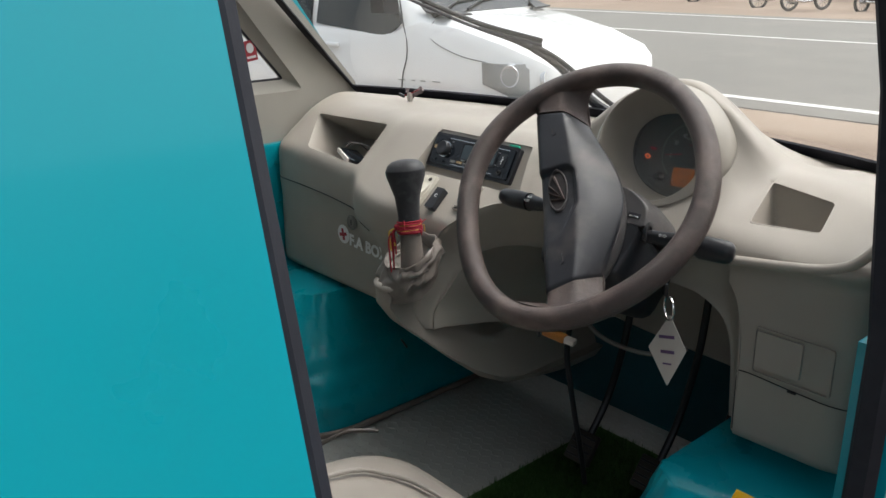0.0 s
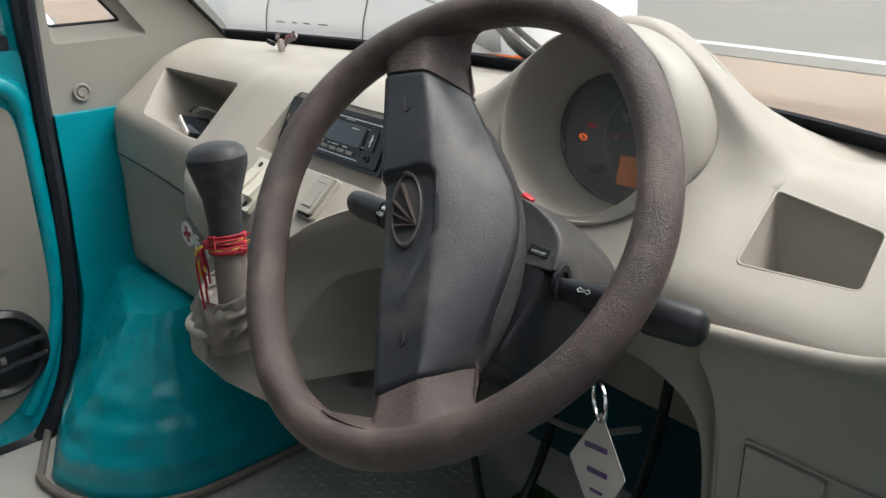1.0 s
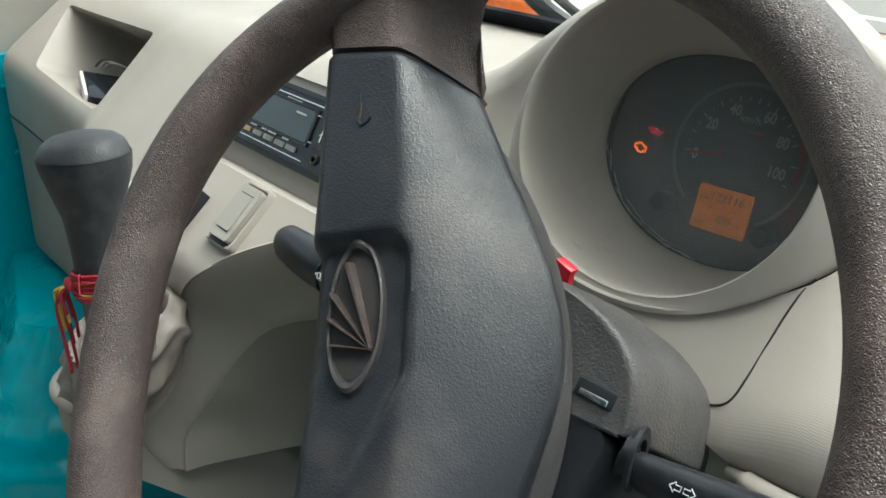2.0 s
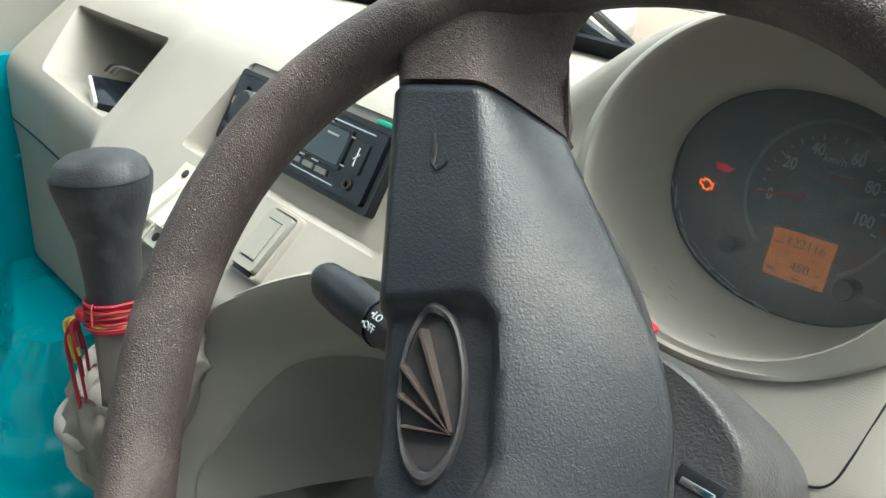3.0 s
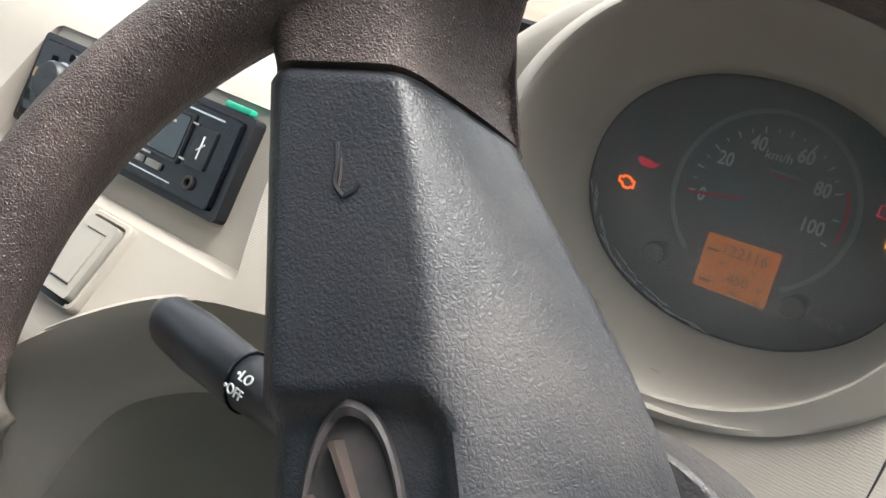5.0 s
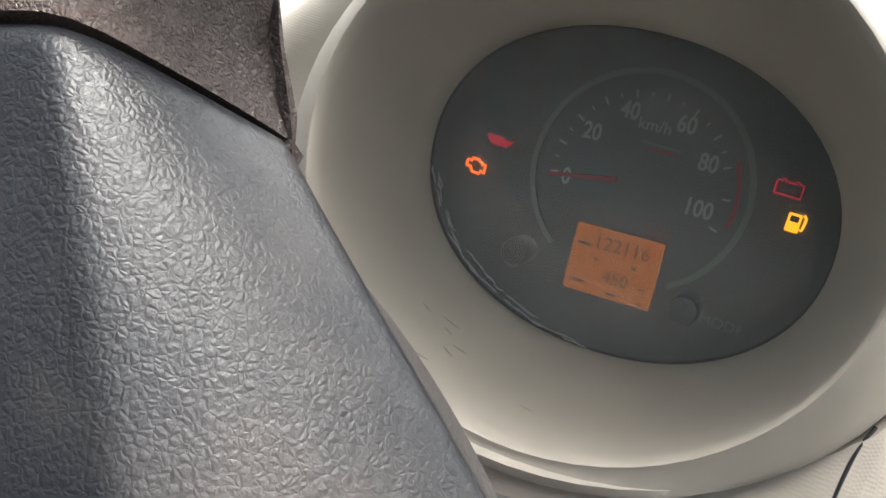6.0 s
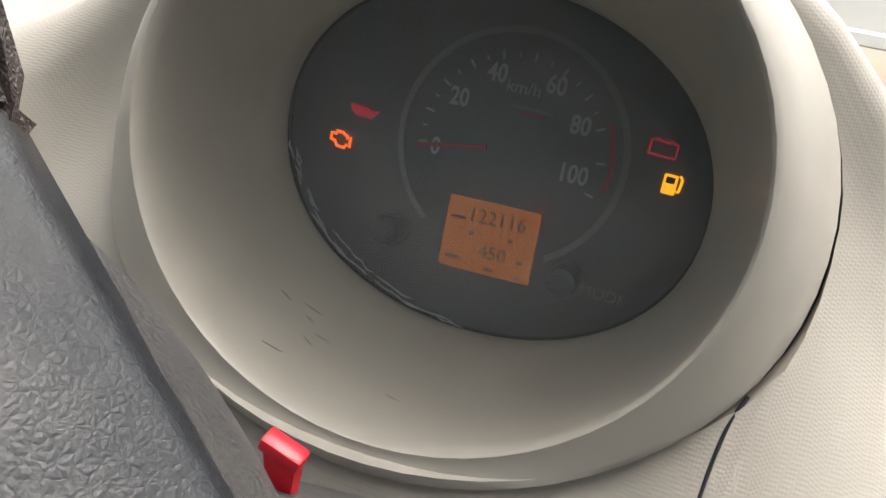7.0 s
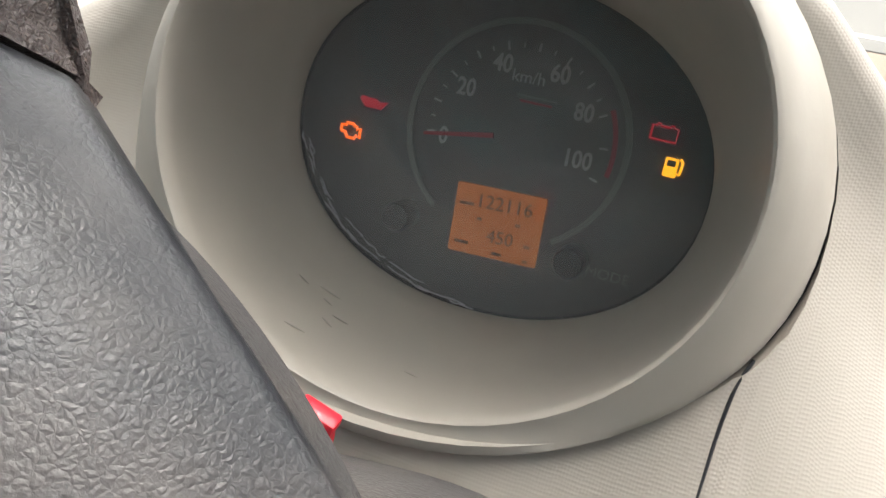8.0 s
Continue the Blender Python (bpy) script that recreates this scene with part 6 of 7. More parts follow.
ds = thing("driver_seat", (-0.63, 0.40, FLOOR_Z), "beige vinyl driver seat cushion on a dark base", "seat", "cab seats")
part("cushion", cushion(-0.865, -0.40, 0.10, 0.662, 0.84, 0.935), VINYL, ds, "beige vinyl with a perforated middle", sharp=70)
part("base", box((0.42, 0.46, 0.23), pose(-0.63, 0.36, 0.725), 0.02), BLACK, ds)
part("piping", tube(curve_pts([(-0.80, 0.12, 0.951), (-0.795, 0.5, 0.953), (-0.74, 0.59, 0.950), (-0.63, 0.605, 0.950), (-0.52, 0.59, 0.950), (-0.465, 0.5, 0.953), (-0.46, 0.12, 0.951)], 6), 0.003, 8), VINYL, ds)
ps = thing("passenger_seat", (-1.22, 0.33, FLOOR_Z), "beige vinyl passenger seat cushion with stitched seams", "seat", "cab seats")
part("cushion", cushion(-1.56, -0.925, 0.02, 0.575, 0.78, 0.965, 0.03, 0.10), VINYL, ps, sharp=70)
part("base", box((0.50, 0.44, 0.19), pose(-1.24, 0.28, 0.70), 0.02), BLACK, ps)
part("seam", tube(curve_pts([(-1.47, 0.10, 0.985), (-1.42, 0.36, 0.990), (-1.30, 0.45, 0.985), (-1.12, 0.44, 0.984), (-1.00, 0.36, 0.983), (-0.985, 0.06, 0.983)], 6), 0.0018, 8), VINYL, ps, "stitched seam")
bk = thing("seat_belt_buckle", (-0.885, 0.64, 0.93), "seat adjuster wire lying beside the driver seat", "seat wire")
part("wire", tube(curve_pts([(-0.90, 0.58, 0.925), (-0.885, 0.62, 0.938), (-0.865, 0.66, 0.932)], 6), 0.003, 8), METAL_DARK, bk)

# ---- passenger door ----
door = thing("passenger_door", (-1.75, 0.55, 0.62), "closed teal passenger door with beige lining, black handles and pocket", "door")
DX = -1.69
def door_shell():
    o = [(0.17, 0.62), (0.775, 0.62), (0.825, 0.70), (0.856, 0.80), (0.874, 1.0), (0.874, 1.22), (0.872, 1.292), (0.17, 1.30)]
    return slab([(p.x, p.y) for p in rounded([Vector((a, b, 0)) for a, b in o], [0.03, 0.03, 0.04, 0.06, 0.06, 0.05, 0.012, 0.02], 4, True)], DX - 0.10, DX - 0.004, 0.012)
shell = part("door_skin", door_shell(), TEAL, door)
def lining_mesh():
    o = [(0.19, 0.66), (0.72, 0.66), (0.785, 0.71), (0.832, 0.81), (0.847, 0.90), (0.846, 1.16), (0.835, 1.212), (0.19, 1.212)]
    return slab([(p.x, p.y) for p in rounded([Vector((a, b, 0)) for a, b in o], [0.02, 0.04, 0.05, 0.06, 0.06, 0.05, 0.025, 0.02], 4, True)], DX - 0.006, DX + 0.004, 0.003)
part("lining", lining_mesh(), LINING, door, "beige-grey door lining")
part("top_roll", tube([(DX - 0.004, 0.17, 1.250), *curve_pts([(DX - 0.004, 0.79, 1.248), (DX - 0.005, 0.838, 1.238), (DX - 0.006, 0.857, 1.205), (DX - 0.007, 0.861, 1.12), (DX - 0.007, 0.861, 0.95), (DX - 0.007, 0.848, 0.84), (DX - 0.007, 0.815, 0.74), (DX - 0.007, 0.77, 0.665)], 5)], [0.018] * 12 + [0.014] * 25, 12), TEAL, door)
part("window_rubber", box((0.030, 0.69, 0.026), pose(DX - 0.02, 0.515, 1.302), 0.005), RUBBER, door)
pane = part("window_pane", loft([[Vector((DX - 0.035 + w - 0.20 * max(0, z - 1.3), y, z)) for y, z in ((0.17, 1.30), (0.86, 1.30), (0.855, 1.45), (0.70, 1.86), (0.17, 1.88))] for w in (0.0, 0.004)]), GLASS, door, "clear door window")
pane.visible_shadow = False
part("window_frame", tube([(DX - 0.03, 0.872, 1.25), (DX - 0.035, 0.872, 1.40), (DX - 0.055, 0.835, 1.52), (DX - 0.12, 0.70, 1.87), (DX - 0.12, 0.17, 1.89)], 0.014, 8), TEAL, door)
DM = lambda y, z: axes((DX + 0.003, y, z), (0, -1, 0), (0, 0, 1), (1, 0, 0))
crank = part("speaker_ring", spin([(0.066, 0), (0.066, 0.008), (0.060, 0.016), (0.050, 0.018), (0.044, 0.012), (0.040, 0.006), (0.038, 0.010), (0.032, 0.014), (0.015, 0.010), (0.0001, 0.008)], DM(0.682, 1.148), 40), BLACK, door, "round black speaker")
part("speaker_cone", spin([(0.034, 0.008), (0.036, 0.013), (0.030, 0.014), (0.020, 0.0125), (0.0001, 0.016)], DM(0.686, 1.150), 32), RADIO, crank)
hand = part("window_crank", loft([[DM(0.718, 1.05) @ Vector((u * w, v, h)) for u, h in ((-1, 0.004), (1, 0.004), (0.8, 0.018), (-0.8, 0.018))] for v, w in ((0.016, 0.010), (0.0, 0.016), (-0.03, 0.011), (-0.06, 0.013), (-0.085, 0.022), (-0.112, 0.018))]), BLACK, door, "black window crank")
part("crank_knob", spin([(0.013, 0), (0.013, 0.020), (0.010, 0.024), (0.0001, 0.024)], DM(0.720, 1.050) @ pose(0, 0, 0.012), 20), BLACK, hand)
part("lining_relief", loft([[DM(0.69, 1.0) @ Vector((-u, v, h)) for u, v in ((-0.20, 0.13), (0.02, -0.075), (0.10, -0.055), (-0.01, 0.06))] for h in (-0.002, 0.0035)]), LINING, door, "raised field of the lining")
part("latch_lever", loft([[DM(0.56, 1.172) @ Vector((-u, v, h)) for u, v in ((-0.07, 0.02), (0.03, 0.018), (0.05, -0.004), (0.045, -0.014), (-0.07, -0.02))] for h in (0.0, 0.018)]), BLACK, door, "black inner door handle")
pk = part("bottle_pocket", spin([(0.080, 0), (0.080, 0.010), (0.072, 0.018), (0.064, 0.012), (0.060, 0.004), (0.0001, 0.002)], DM(0.745, 0.797), 40), BLACK, door, "round black door pocket")
for v in (0.010, -0.022):
    part("pocket_rib", tube([DM(0.745, 0.797) @ Vector((a, v + 0.10 * -a, 0.018)) for a in (-0.072, -0.03, 0.03, 0.072)], 0.006, 8), BLACK, pk)
part("pocket_catch", box((0.010, 0.016, 0.008), DM(0.745, 0.797) @ pose(0, -0.006, 0.018), 0.002), WIRE_GREY, pk)

# driver's door, swung wide open against its stop
dd = thing("driver_door", (-0.20, 0.98, 0.62), "teal driver door standing wide open", "door")
HINGE = pose(-0.215, 0.985, 0, 0, 0, -14)
def swing(bm):
    bm.transform(HINGE)
    return bm
def flat(outline, y0, y1, bevel=0.006):
    bm = loft([[Vector((x, y, z)) for x, z in outline] for y in (y0, y1)])
    bmesh.ops.bevel(bm, geom=[e for e in bm.edges if e.calc_face_angle(0) > 0.6], offset=bevel, segments=2, affect="EDGES")
    return bm
part("door_skin", swing(flat([(0.02, 0.62), (0.72, 0.62), (0.74, 1.28), (0.0, 1.28), (-0.005, 0.9)], 0.0, 0.09, 0.012)), TEAL, dd)
part("lining", swing(flat([(0.05, 0.68), (0.68, 0.68), (0.69, 1.21), (0.05, 1.21)], -0.008, 0.002)), TRIM, dd, "beige-grey door lining")
part("window_frame", swing(tube([(0.01, 0.045, 1.27), (0.015, 0.045, 1.42), (0.20, 0.035, 1.84), (0.72, 0.035, 1.86), (0.735, 0.045, 1.27)], 0.016, 8)), TEAL, dd)
pane = part("window_pane", swing(flat([(0.02, 1.27), (0.73, 1.27), (0.72, 1.85), (0.205, 1.83), (0.02, 1.42)], 0.038, 0.042, 0.0005)), GLASS, dd, "clear door window")
pane.visible_shadow = False

mir = thing("door_mirror", (-1.97, 0.84, 1.26), "black door mirror on the passenger side", "mirror")
mm = look((-1.99, 0.845, 1.330), (-1.99 + 0.55, 0.845 - 0.83, 1.330 + 0.055))
MM = mm @ pose(0, 0, 0, 0, 180, 0)
part("housing", loft([[MM @ Vector((u * f, v * f, h)) for u, v in ellipse(0.098, 0.080, 36, p=3.2)] for f, h in ((1.0, 0.004), (1.05, 0.0), (1.05, -0.03), (0.85, -0.06), (0.4, -0.075))]), BLACK, mir)
part("mirror_glass", extruded(ellipse(0.095, 0.077, 36, p=3.2), MM, 0.003, 0.006), MIRROR, mir, "silver mirror glass")
part("arm", tube([(-1.96, 0.88, 1.28), (-1.86, 0.89, 1.27), (-1.78, 0.88, 1.27)], 0.02, 10), BLACK, mir)
stk = thing("window_sticker", (MID - 0.715, 0.96, 1.38), "small red and white square sticker inside the quarter window", "sticker")
SQ = axes((MID - 0.713, 0.972, 1.388), (0, -1, 0), (0, 0, 1), (1, 0, 0)) @ pose(0, 0, 0, 0, 0, -8)
part("paper", box((0.030, 0.045, 0.0005), SQ), RED_MARK, stk)
part("emblem", extruded(ellipse(0.009, 0.011, 20), SQ @ pose(0, 0.006, 0), 0.0003, 0.0009), WHITE_MARK, stk)
part("bar", box((0.022, 0.005, 0.0004), SQ @ pose(0, -0.014, 0.0005)), WHITE_MARK, stk)

# ---- footwell ----
pedals = []
for nm, x, y, z, w, h, lab_ in (("clutch_pedal", -0.86, 1.12, 0.715, 0.055, 0.060, "worn brown clutch pedal on a bent steel arm"), ("brake_pedal", -0.715, 1.13, 0.72, 0.060, 0.060, "worn brake pedal on a bent steel arm"), ("accelerator_pedal", -0.640, 1.15, 0.70, 0.045, 0.11, "long ribbed accelerator pedal")):
    pd = thing(nm, (x, y, z), lab_, "pedal", "pedals")
    part("pad", box((w, 0.014, h), axes((x, y, z), (1, 0, 0), (0, 0.8, -0.6), (0, 0.6, 0.8)), 0.004), METAL_DARK if "brake" in nm or "clutch" in nm else BLACK, pd)
    for k in range(4):
        part("pad_rib", box((w * 0.85, 0.004, 0.004), axes((x, y, z), (1, 0, 0), (0, 0.8, -0.6), (0, 0.6, 0.8)) @ pose(0, -0.008, (k - 1.5) * h * 0.22), 0.001), BLACK, pd)
    part("arm", tube(curve_pts([(x, y + 0.008, z), (x, y + 0.07, z + 0.08), (x + 0.01, y + 0.10, z + 0.2), (x + 0.01, y + 0.12, z + 0.32)], 5), 0.007, 8), BLACK, pd)
hs = thing("heater_hose", (-0.90, 1.08, 0.75), "black cable hanging below the dashboard", "cable")
part("cable", tube(curve_pts([(-0.88, 1.10, 0.98), (-0.855, 1.06, 0.93), (-0.83, 1.05, 0.85), (-0.825, 1.07, 0.75), (-0.835, 1.10, 0.66)], 8), 0.005, 8), BLACK, hs)
con = thing("wire_connector", (-0.815, 0.962, 1.000), "amber plastic wire connector hanging below the column", "connector")
part("housing", box((0.040, 0.016, 0.013), pose(-0.808, 0.972, 1.006, 0, 8, 12), 0.003), material("amber_nylon", (0.45, 0.17, 0.03), 0.4), con)
part("plug", box((0.018, 0.013, 0.010), pose(-0.781, 0.978, 1.002, 0, 8, 12), 0.002), CARD, con)
part("lead", tube(curve_pts([(-0.828, 0.958, 1.001), (-0.85, 0.975, 1.02), (-0.84, 1.03, 1.06)], 6), 0.003, 6), BLACK, con)
cb = thing("loom_cable", (-0.80, 1.12, 0.95), "thin grey wires looping below the dashboard", "cable")
part("cable", tube(curve_pts([(-0.86, 1.10, 0.985), (-0.80, 1.09, 0.965), (-0.72, 1.10, 0.962), (-0.66, 1.12, 0.985)], 8), 0.004, 6), WIRE_GREY, cb)
sl_ = part("paper", box((0.052, 0.0015, 0.034), axes((-0.418, 0.898, 0.922), (1, 0, 0), (0, 0.6, -0.8), (0, 0.8, 0.6)) , 0.0004), YELLOW_PAINT, lab)
lab.location = (-0.418, 0.905, 0.935)
sl_.location = -Vector(lab.location)

# ---- loose things on the dashboard ----
orn = thing("wire_clip", (-1.425, 1.187, 1.288), "loose wire joint with torn tape ends on the dashboard top", "wire joint")
part("stub", loft([[Vector((-1.427 + dx * w, 1.187 + dy * w, z)) for dx, dy in ((-0.005, -0.003), (0.005, -0.004), (0.006, 0.003), (-0.004, 0.004))] for z, w in ((1.280, 0.7), (1.287, 1.0), (1.296, 1.2), (1.303, 0.9))]), CARD, orn)
def tape(p0, p1, w0, w1, mat_):
    """A crinkled strip of tape from one end to the other."""
    p0, p1 = Vector(p0), Vector(p1)
    d = (p1 - p0).normalized()
    sd = d.cross(Vector((0, -1, 0.2))).normalized()
    nn = d.cross(sd)
    rings = []
    for k in range(7):
        t = k / 6
        c = p0.lerp(p1, t) + nn * (0.0022 * math.sin(t * 9)) + sd * (0.001 * math.sin(t * 13))
        w = (w0 + (w1 - w0) * t) * (1 + 0.18 * math.sin(t * 17))
        rings.append([c + sd * w + nn * 0.0012, c + nn * 0.0032, c - sd * w - nn * 0.0008, c - nn * 0.0022])
    part("tape_end", loft(rings), mat_, orn, "crinkled end of tape", sharp=20)
TAPE = material("dusty_tape", (0.20, 0.165, 0.165), 0.55, color2=(0.30, 0.22, 0.22), scale=120)
tape((-1.428, 1.188, 1.294), (-1.391, 1.192, 1.314), 0.0050, 0.0072, TAPE)
tape((-1.430, 1.186, 1.298), (-1.433, 1.184, 1.312), 0.0040, 0.0058, TAPE)
part("terminal", box((0.018, 0.006, 0.007), axes((-1.449, 1.182, 1.296), (0.95, 0.1, -0.2), (-0.1, 0.99, 0), (0.2, 0, 0.97)), 0.0015), BLACK, orn)
part("wire", tube(curve_pts([(-1.440, 1.184, 1.297), (-1.430, 1.186, 1.300), (-1.412, 1.187, 1.306), (-1.398, 1.188, 1.312)], 5), 0.0009, 6), RED, orn, "thin red wire")
ws = thing("windscreen_print", (-1.45, 1.27, 1.31), "faint maker's marks printed at the foot of the windscreen", "print")
for x, w in ((-1.545, 0.018), (-1.515, 0.010), (-1.490, 0.014), (-1.455, 0.020)):
    part("print_bar", box((w, 0.0004, 0.004), axes((x, wind_y(x) - 0.62 * 0.055 - 0.0015, 1.278 + 0.64 * 0.055), (1, 0.25, 0), (-0.25, 1, 0), (0, -0.7, 0.72))), GREY_MARK, ws)
ph = thing("dark_gadget", (-1.43, 1.04, 1.20), "dark plastic gadget with a pale edge lying in the pocket", "gadget")
PM = axes((-1.425, 1.030, 1.185), (0.93, -0.30, -0.15), (0.27, 0.90, -0.25), (0.22, 0.18, 0.95))
part("case", box((0.075, 0.045, 0.014), PM, 0.003), RADIO, ph)
part("pale_edge", box((0.070, 0.004, 0.010), PM @ pose(0, -0.024, 0.002), 0.001), CARD, ph)
wr = thing("wire_bundle", (-1.45, 1.06, 1.20), "tangle of small coloured wires in the pocket", "wires")
for i, (m_, o) in enumerate(((TAPE, 0), (WIRE_GREY, 0.012), (BLACK, -0.012))):
    part("wire", tube(curve_pts([(-1.47 + o, 1.045, 1.20), (-1.455 + o, 1.05, 1.210), (-1.43 + o, 1.06, 1.207), (-1.415 + o * 0.5, 1.065, 1.196)], 6), 0.0014, 6), m_, wr)


# ---- outside: parked vehicles ----
def make_car(name, label):
    """A white people carrier pointing along +x, its front right corner near the origin."""
    car = thing(name, (0, 0, 0), label, "car", "parked cars")
    L = 4.3
    def section(x, w, z0, zb, zt, wt):
        """One body section from sill to roof, right side first."""
        pts = []
        for s_ in (1, -1):
            row = [(w * 0.93, z0), (w, z0 + 0.12), (w * 1.01, (z0 + zb) / 2), (w * 0.99, zb - 0.06), (w * 0.95, zb), (wt, zt - 0.07), (wt * 0.9, zt)]
            if s_ < 0:
                row = row[::-1]
            pts += [Vector((x, -0.87 * s_ * a + 0.87, z)) for a, z in row]
        return pts
    low = []
    for x, w, z0, zb in ((0.0, 0.72, 0.42, 0.78), (-0.05, 0.86, 0.30, 0.86), (-0.15, 0.95, 0.26, 0.93), (-0.45, 1.0, 0.24, 1.04), (-0.80, 1.0, 0.24, 1.13), (-1.12, 1.0, 0.24, 1.17), (-1.35, 1.0, 0.24, 1.10), (-2.5, 1.0, 0.24, 1.12), (-3.7, 1.0, 0.26, 1.17), (-4.2, 0.95, 0.30, 1.15), (-4.3, 0.85, 0.40, 1.05)):
        low.append(section(x, w, z0, zb, zb + 0.03, 0.86 * w))
    part("body", loft(low), CAR_WHITE, car, "white painted body", sharp=50)
    top = []
    for x, zb, zt, wt in ((-1.08, 1.10, 1.20, 0.82), (-1.28, 1.10, 1.345, 0.80), (-1.80, 1.10, 1.70, 0.74), (-2.1, 1.10, 1.78, 0.73), (-3.4, 1.10, 1.76, 0.73), (-4.0, 1.10, 1.62, 0.74), (-4.25, 1.10, 1.18, 0.80)):
        top.append([Vector((x, 0.87 + 0.87 * a, z)) for a, z in ((-0.93, zb), (-wt - 0.05, zt - 0.06), (-wt * 0.85, zt), (wt * 0.85, zt), (wt + 0.05, zt - 0.06), (0.93, zb))])
    part("cabin", loft(top), CAR_WHITE, car, sharp=50)
    part("windscreen", loft([[Vector((x, 0.87 + 0.87 * a, z)) for a in (-wd, -wd * 0.5, 0, wd * 0.5, wd)] + [Vector((x - 0.02, 0.87 + 0.87 * a, z - 0.03)) for a in (wd, 0, -wd)] for x, z, wd in ((-1.09, 1.215, 0.80), (-1.26, 1.36, 0.77), (-1.74, 1.71, 0.68))]), CAR_GLASS, car, "dark windscreen")
    for s_ in (-1, 1):
        for x0, x1, dip in ((-1.32, -2.15, 0.03), (-2.22, -3.05, 0.0), (-3.12, -3.75, 0.0)):
            w0 = [(x0, 1.12), (x1, 1.13), (x1, 1.66), (x0, 1.64)]
            if x0 > -2:
                w0 = [(-1.315, 1.155), (-1.39, 1.085), (-1.48, 1.065), (-1.64, 1.080), (x1, 1.13), (x1, 1.66), (-1.66, 1.64), (-1.44, 1.42)]
            part("side_window", loft([[Vector((x, 0.87 + s_ * 0.87 * (0.955 - 0.30 * (z - 1.1) + o), z)) for x, z in w0] for o in (-0.02, 0.008)]), CAR_GLASS, car, "tinted side window")
        for x in (-1.27, -2.18, -3.1):
            part("door_gap", tube(curve_pts([(x - 0.03, 0.87 + s_ * 0.876, 0.40), (x, 0.87 + s_ * 0.880, 0.76), (x + 0.04, 0.87 + s_ * 0.872, 0.92), (x + 0.035, 0.87 + s_ * 0.862, 1.05), (x - 0.01, 0.87 + s_ * 0.835, 1.14), (x - 0.09, 0.87 + s_ * 0.785, 1.37)], 4), 0.0045, 5), BLACK, car)
        part("door_handle", box((0.20, 0.03, 0.035), pose(-1.98, 0.87 + s_ * 0.878, 0.98), 0.012), CAR_WHITE, car)
        hl = part("headlight", loft([[Vector((x, 0.87 + s_ * y, z)) for x, y, z in r] for r in (
            ((-0.57, 0.882, 0.78), (-0.58, 0.880, 0.92), (-0.54, 0.82, 0.965), (-0.54, 0.82, 0.78)),
            ((-0.26, 0.880, 0.68), (-0.28, 0.872, 0.915), (-0.25, 0.74, 0.95), (-0.20, 0.74, 0.68)),
            ((-0.045, 0.68, 0.68), (-0.075, 0.68, 0.82), (-0.10, 0.58, 0.84), (-0.03, 0.56, 0.68)))]), LAMP_BODY, car, "clear headlight", sharp=50)
        part("reflector", spin([(0.085, 0), (0.07, 0.03), (0.03, 0.016), (0.0001, 0.016)], axes((-0.36, 0.87 + s_ * 0.850, 0.845), (1, 0, 0), (0, 0, 1), (0, s_, 0)), 24), LAMP_CLEAR, hl)
        part("reflector", spin([(0.075, 0), (0.06, 0.03), (0.02, 0.012), (0.0001, 0.012)], axes((-0.15, 0.87 + s_ * 0.765, 0.82), (0, 1, 0), (-0.2, 0, 1), (1, s_ * 0.55, 0.2)), 20), LAMP_CLEAR, hl)
        part("indicator", loft([[Vector((x * 1.0 + o * 0.5, 0.87 + s_ * (y + o), z)) for z, o in ((0.56, 0.0), (0.57, 0.018), (0.655, 0.018), (0.665, 0.0), (0.61, -0.04))] for x, y in ((-0.36, 0.868), (-0.22, 0.855), (-0.10, 0.80), (-0.03, 0.70), (0.0, 0.58))]), AMBER, hl, "amber wrap-round indicator")
        part("door_mirror", loft([[Vector((x, 0.87 + s_ * y, z)) for y, z in ((0.86, 1.22), (1.02, 1.23), (1.03, 1.34), (0.87, 1.34))] for x in (-1.30, -1.42)]), BLACK, car)
        for x in (-0.80, -3.45):
            wh = part("wheel", spin([(0.20, -0.10), (0.29, -0.10), (0.315, -0.07), (0.315, 0.07), (0.29, 0.10), (0.20, 0.10), (0.18, 0.05), (0.0001, 0.05)], axes((x, 0.87 + s_ * 0.80, 0.315), (1, 0, 0), (0, 0, 1), (0, s_, 0)), 32), TYRE, car, "black tyre")
            part("wheel_disc", spin([(0.19, 0.06), (0.17, 0.09), (0.06, 0.08), (0.0001, 0.09)], axes((x, 0.87 + s_ * 0.80, 0.315), (1, 0, 0), (0, 0, 1), (0, s_, 0)), 24), LAMP_CLEAR, wh)
    part("grille", box((0.04, 0.9, 0.12), pose(-0.035, 0.87, 0.68), 0.02), BLACK, car)
    for s_ in (-1, 1):
        part("bonnet_gap", tube(curve_pts([(-1.03, 0.87 + s_ * 0.80, 1.175), (-1.06, 0.87 + s_ * 0.845, 1.11), (-0.97, 0.87 + s_ * 0.866, 1.03), (-0.76, 0.87 + s_ * 0.868, 0.955), (-0.56, 0.87 + s_ * 0.868, 0.925)], 5), 0.0035, 5), WIRE_GREY, car)
        part("cowl_corner", loft([[Vector((x, 0.87 + s_ * y, z + o)) for x, y, z in ((-1.20, 0.755, 1.285), (-1.13, 0.765, 1.225), (-0.97, 0.72, 1.205), (-0.95, 0.45, 1.20), (-1.09, 0.60, 1.23))] for o in (0.0, 0.012)]), BLACK, car, "black wiper cowl corner")
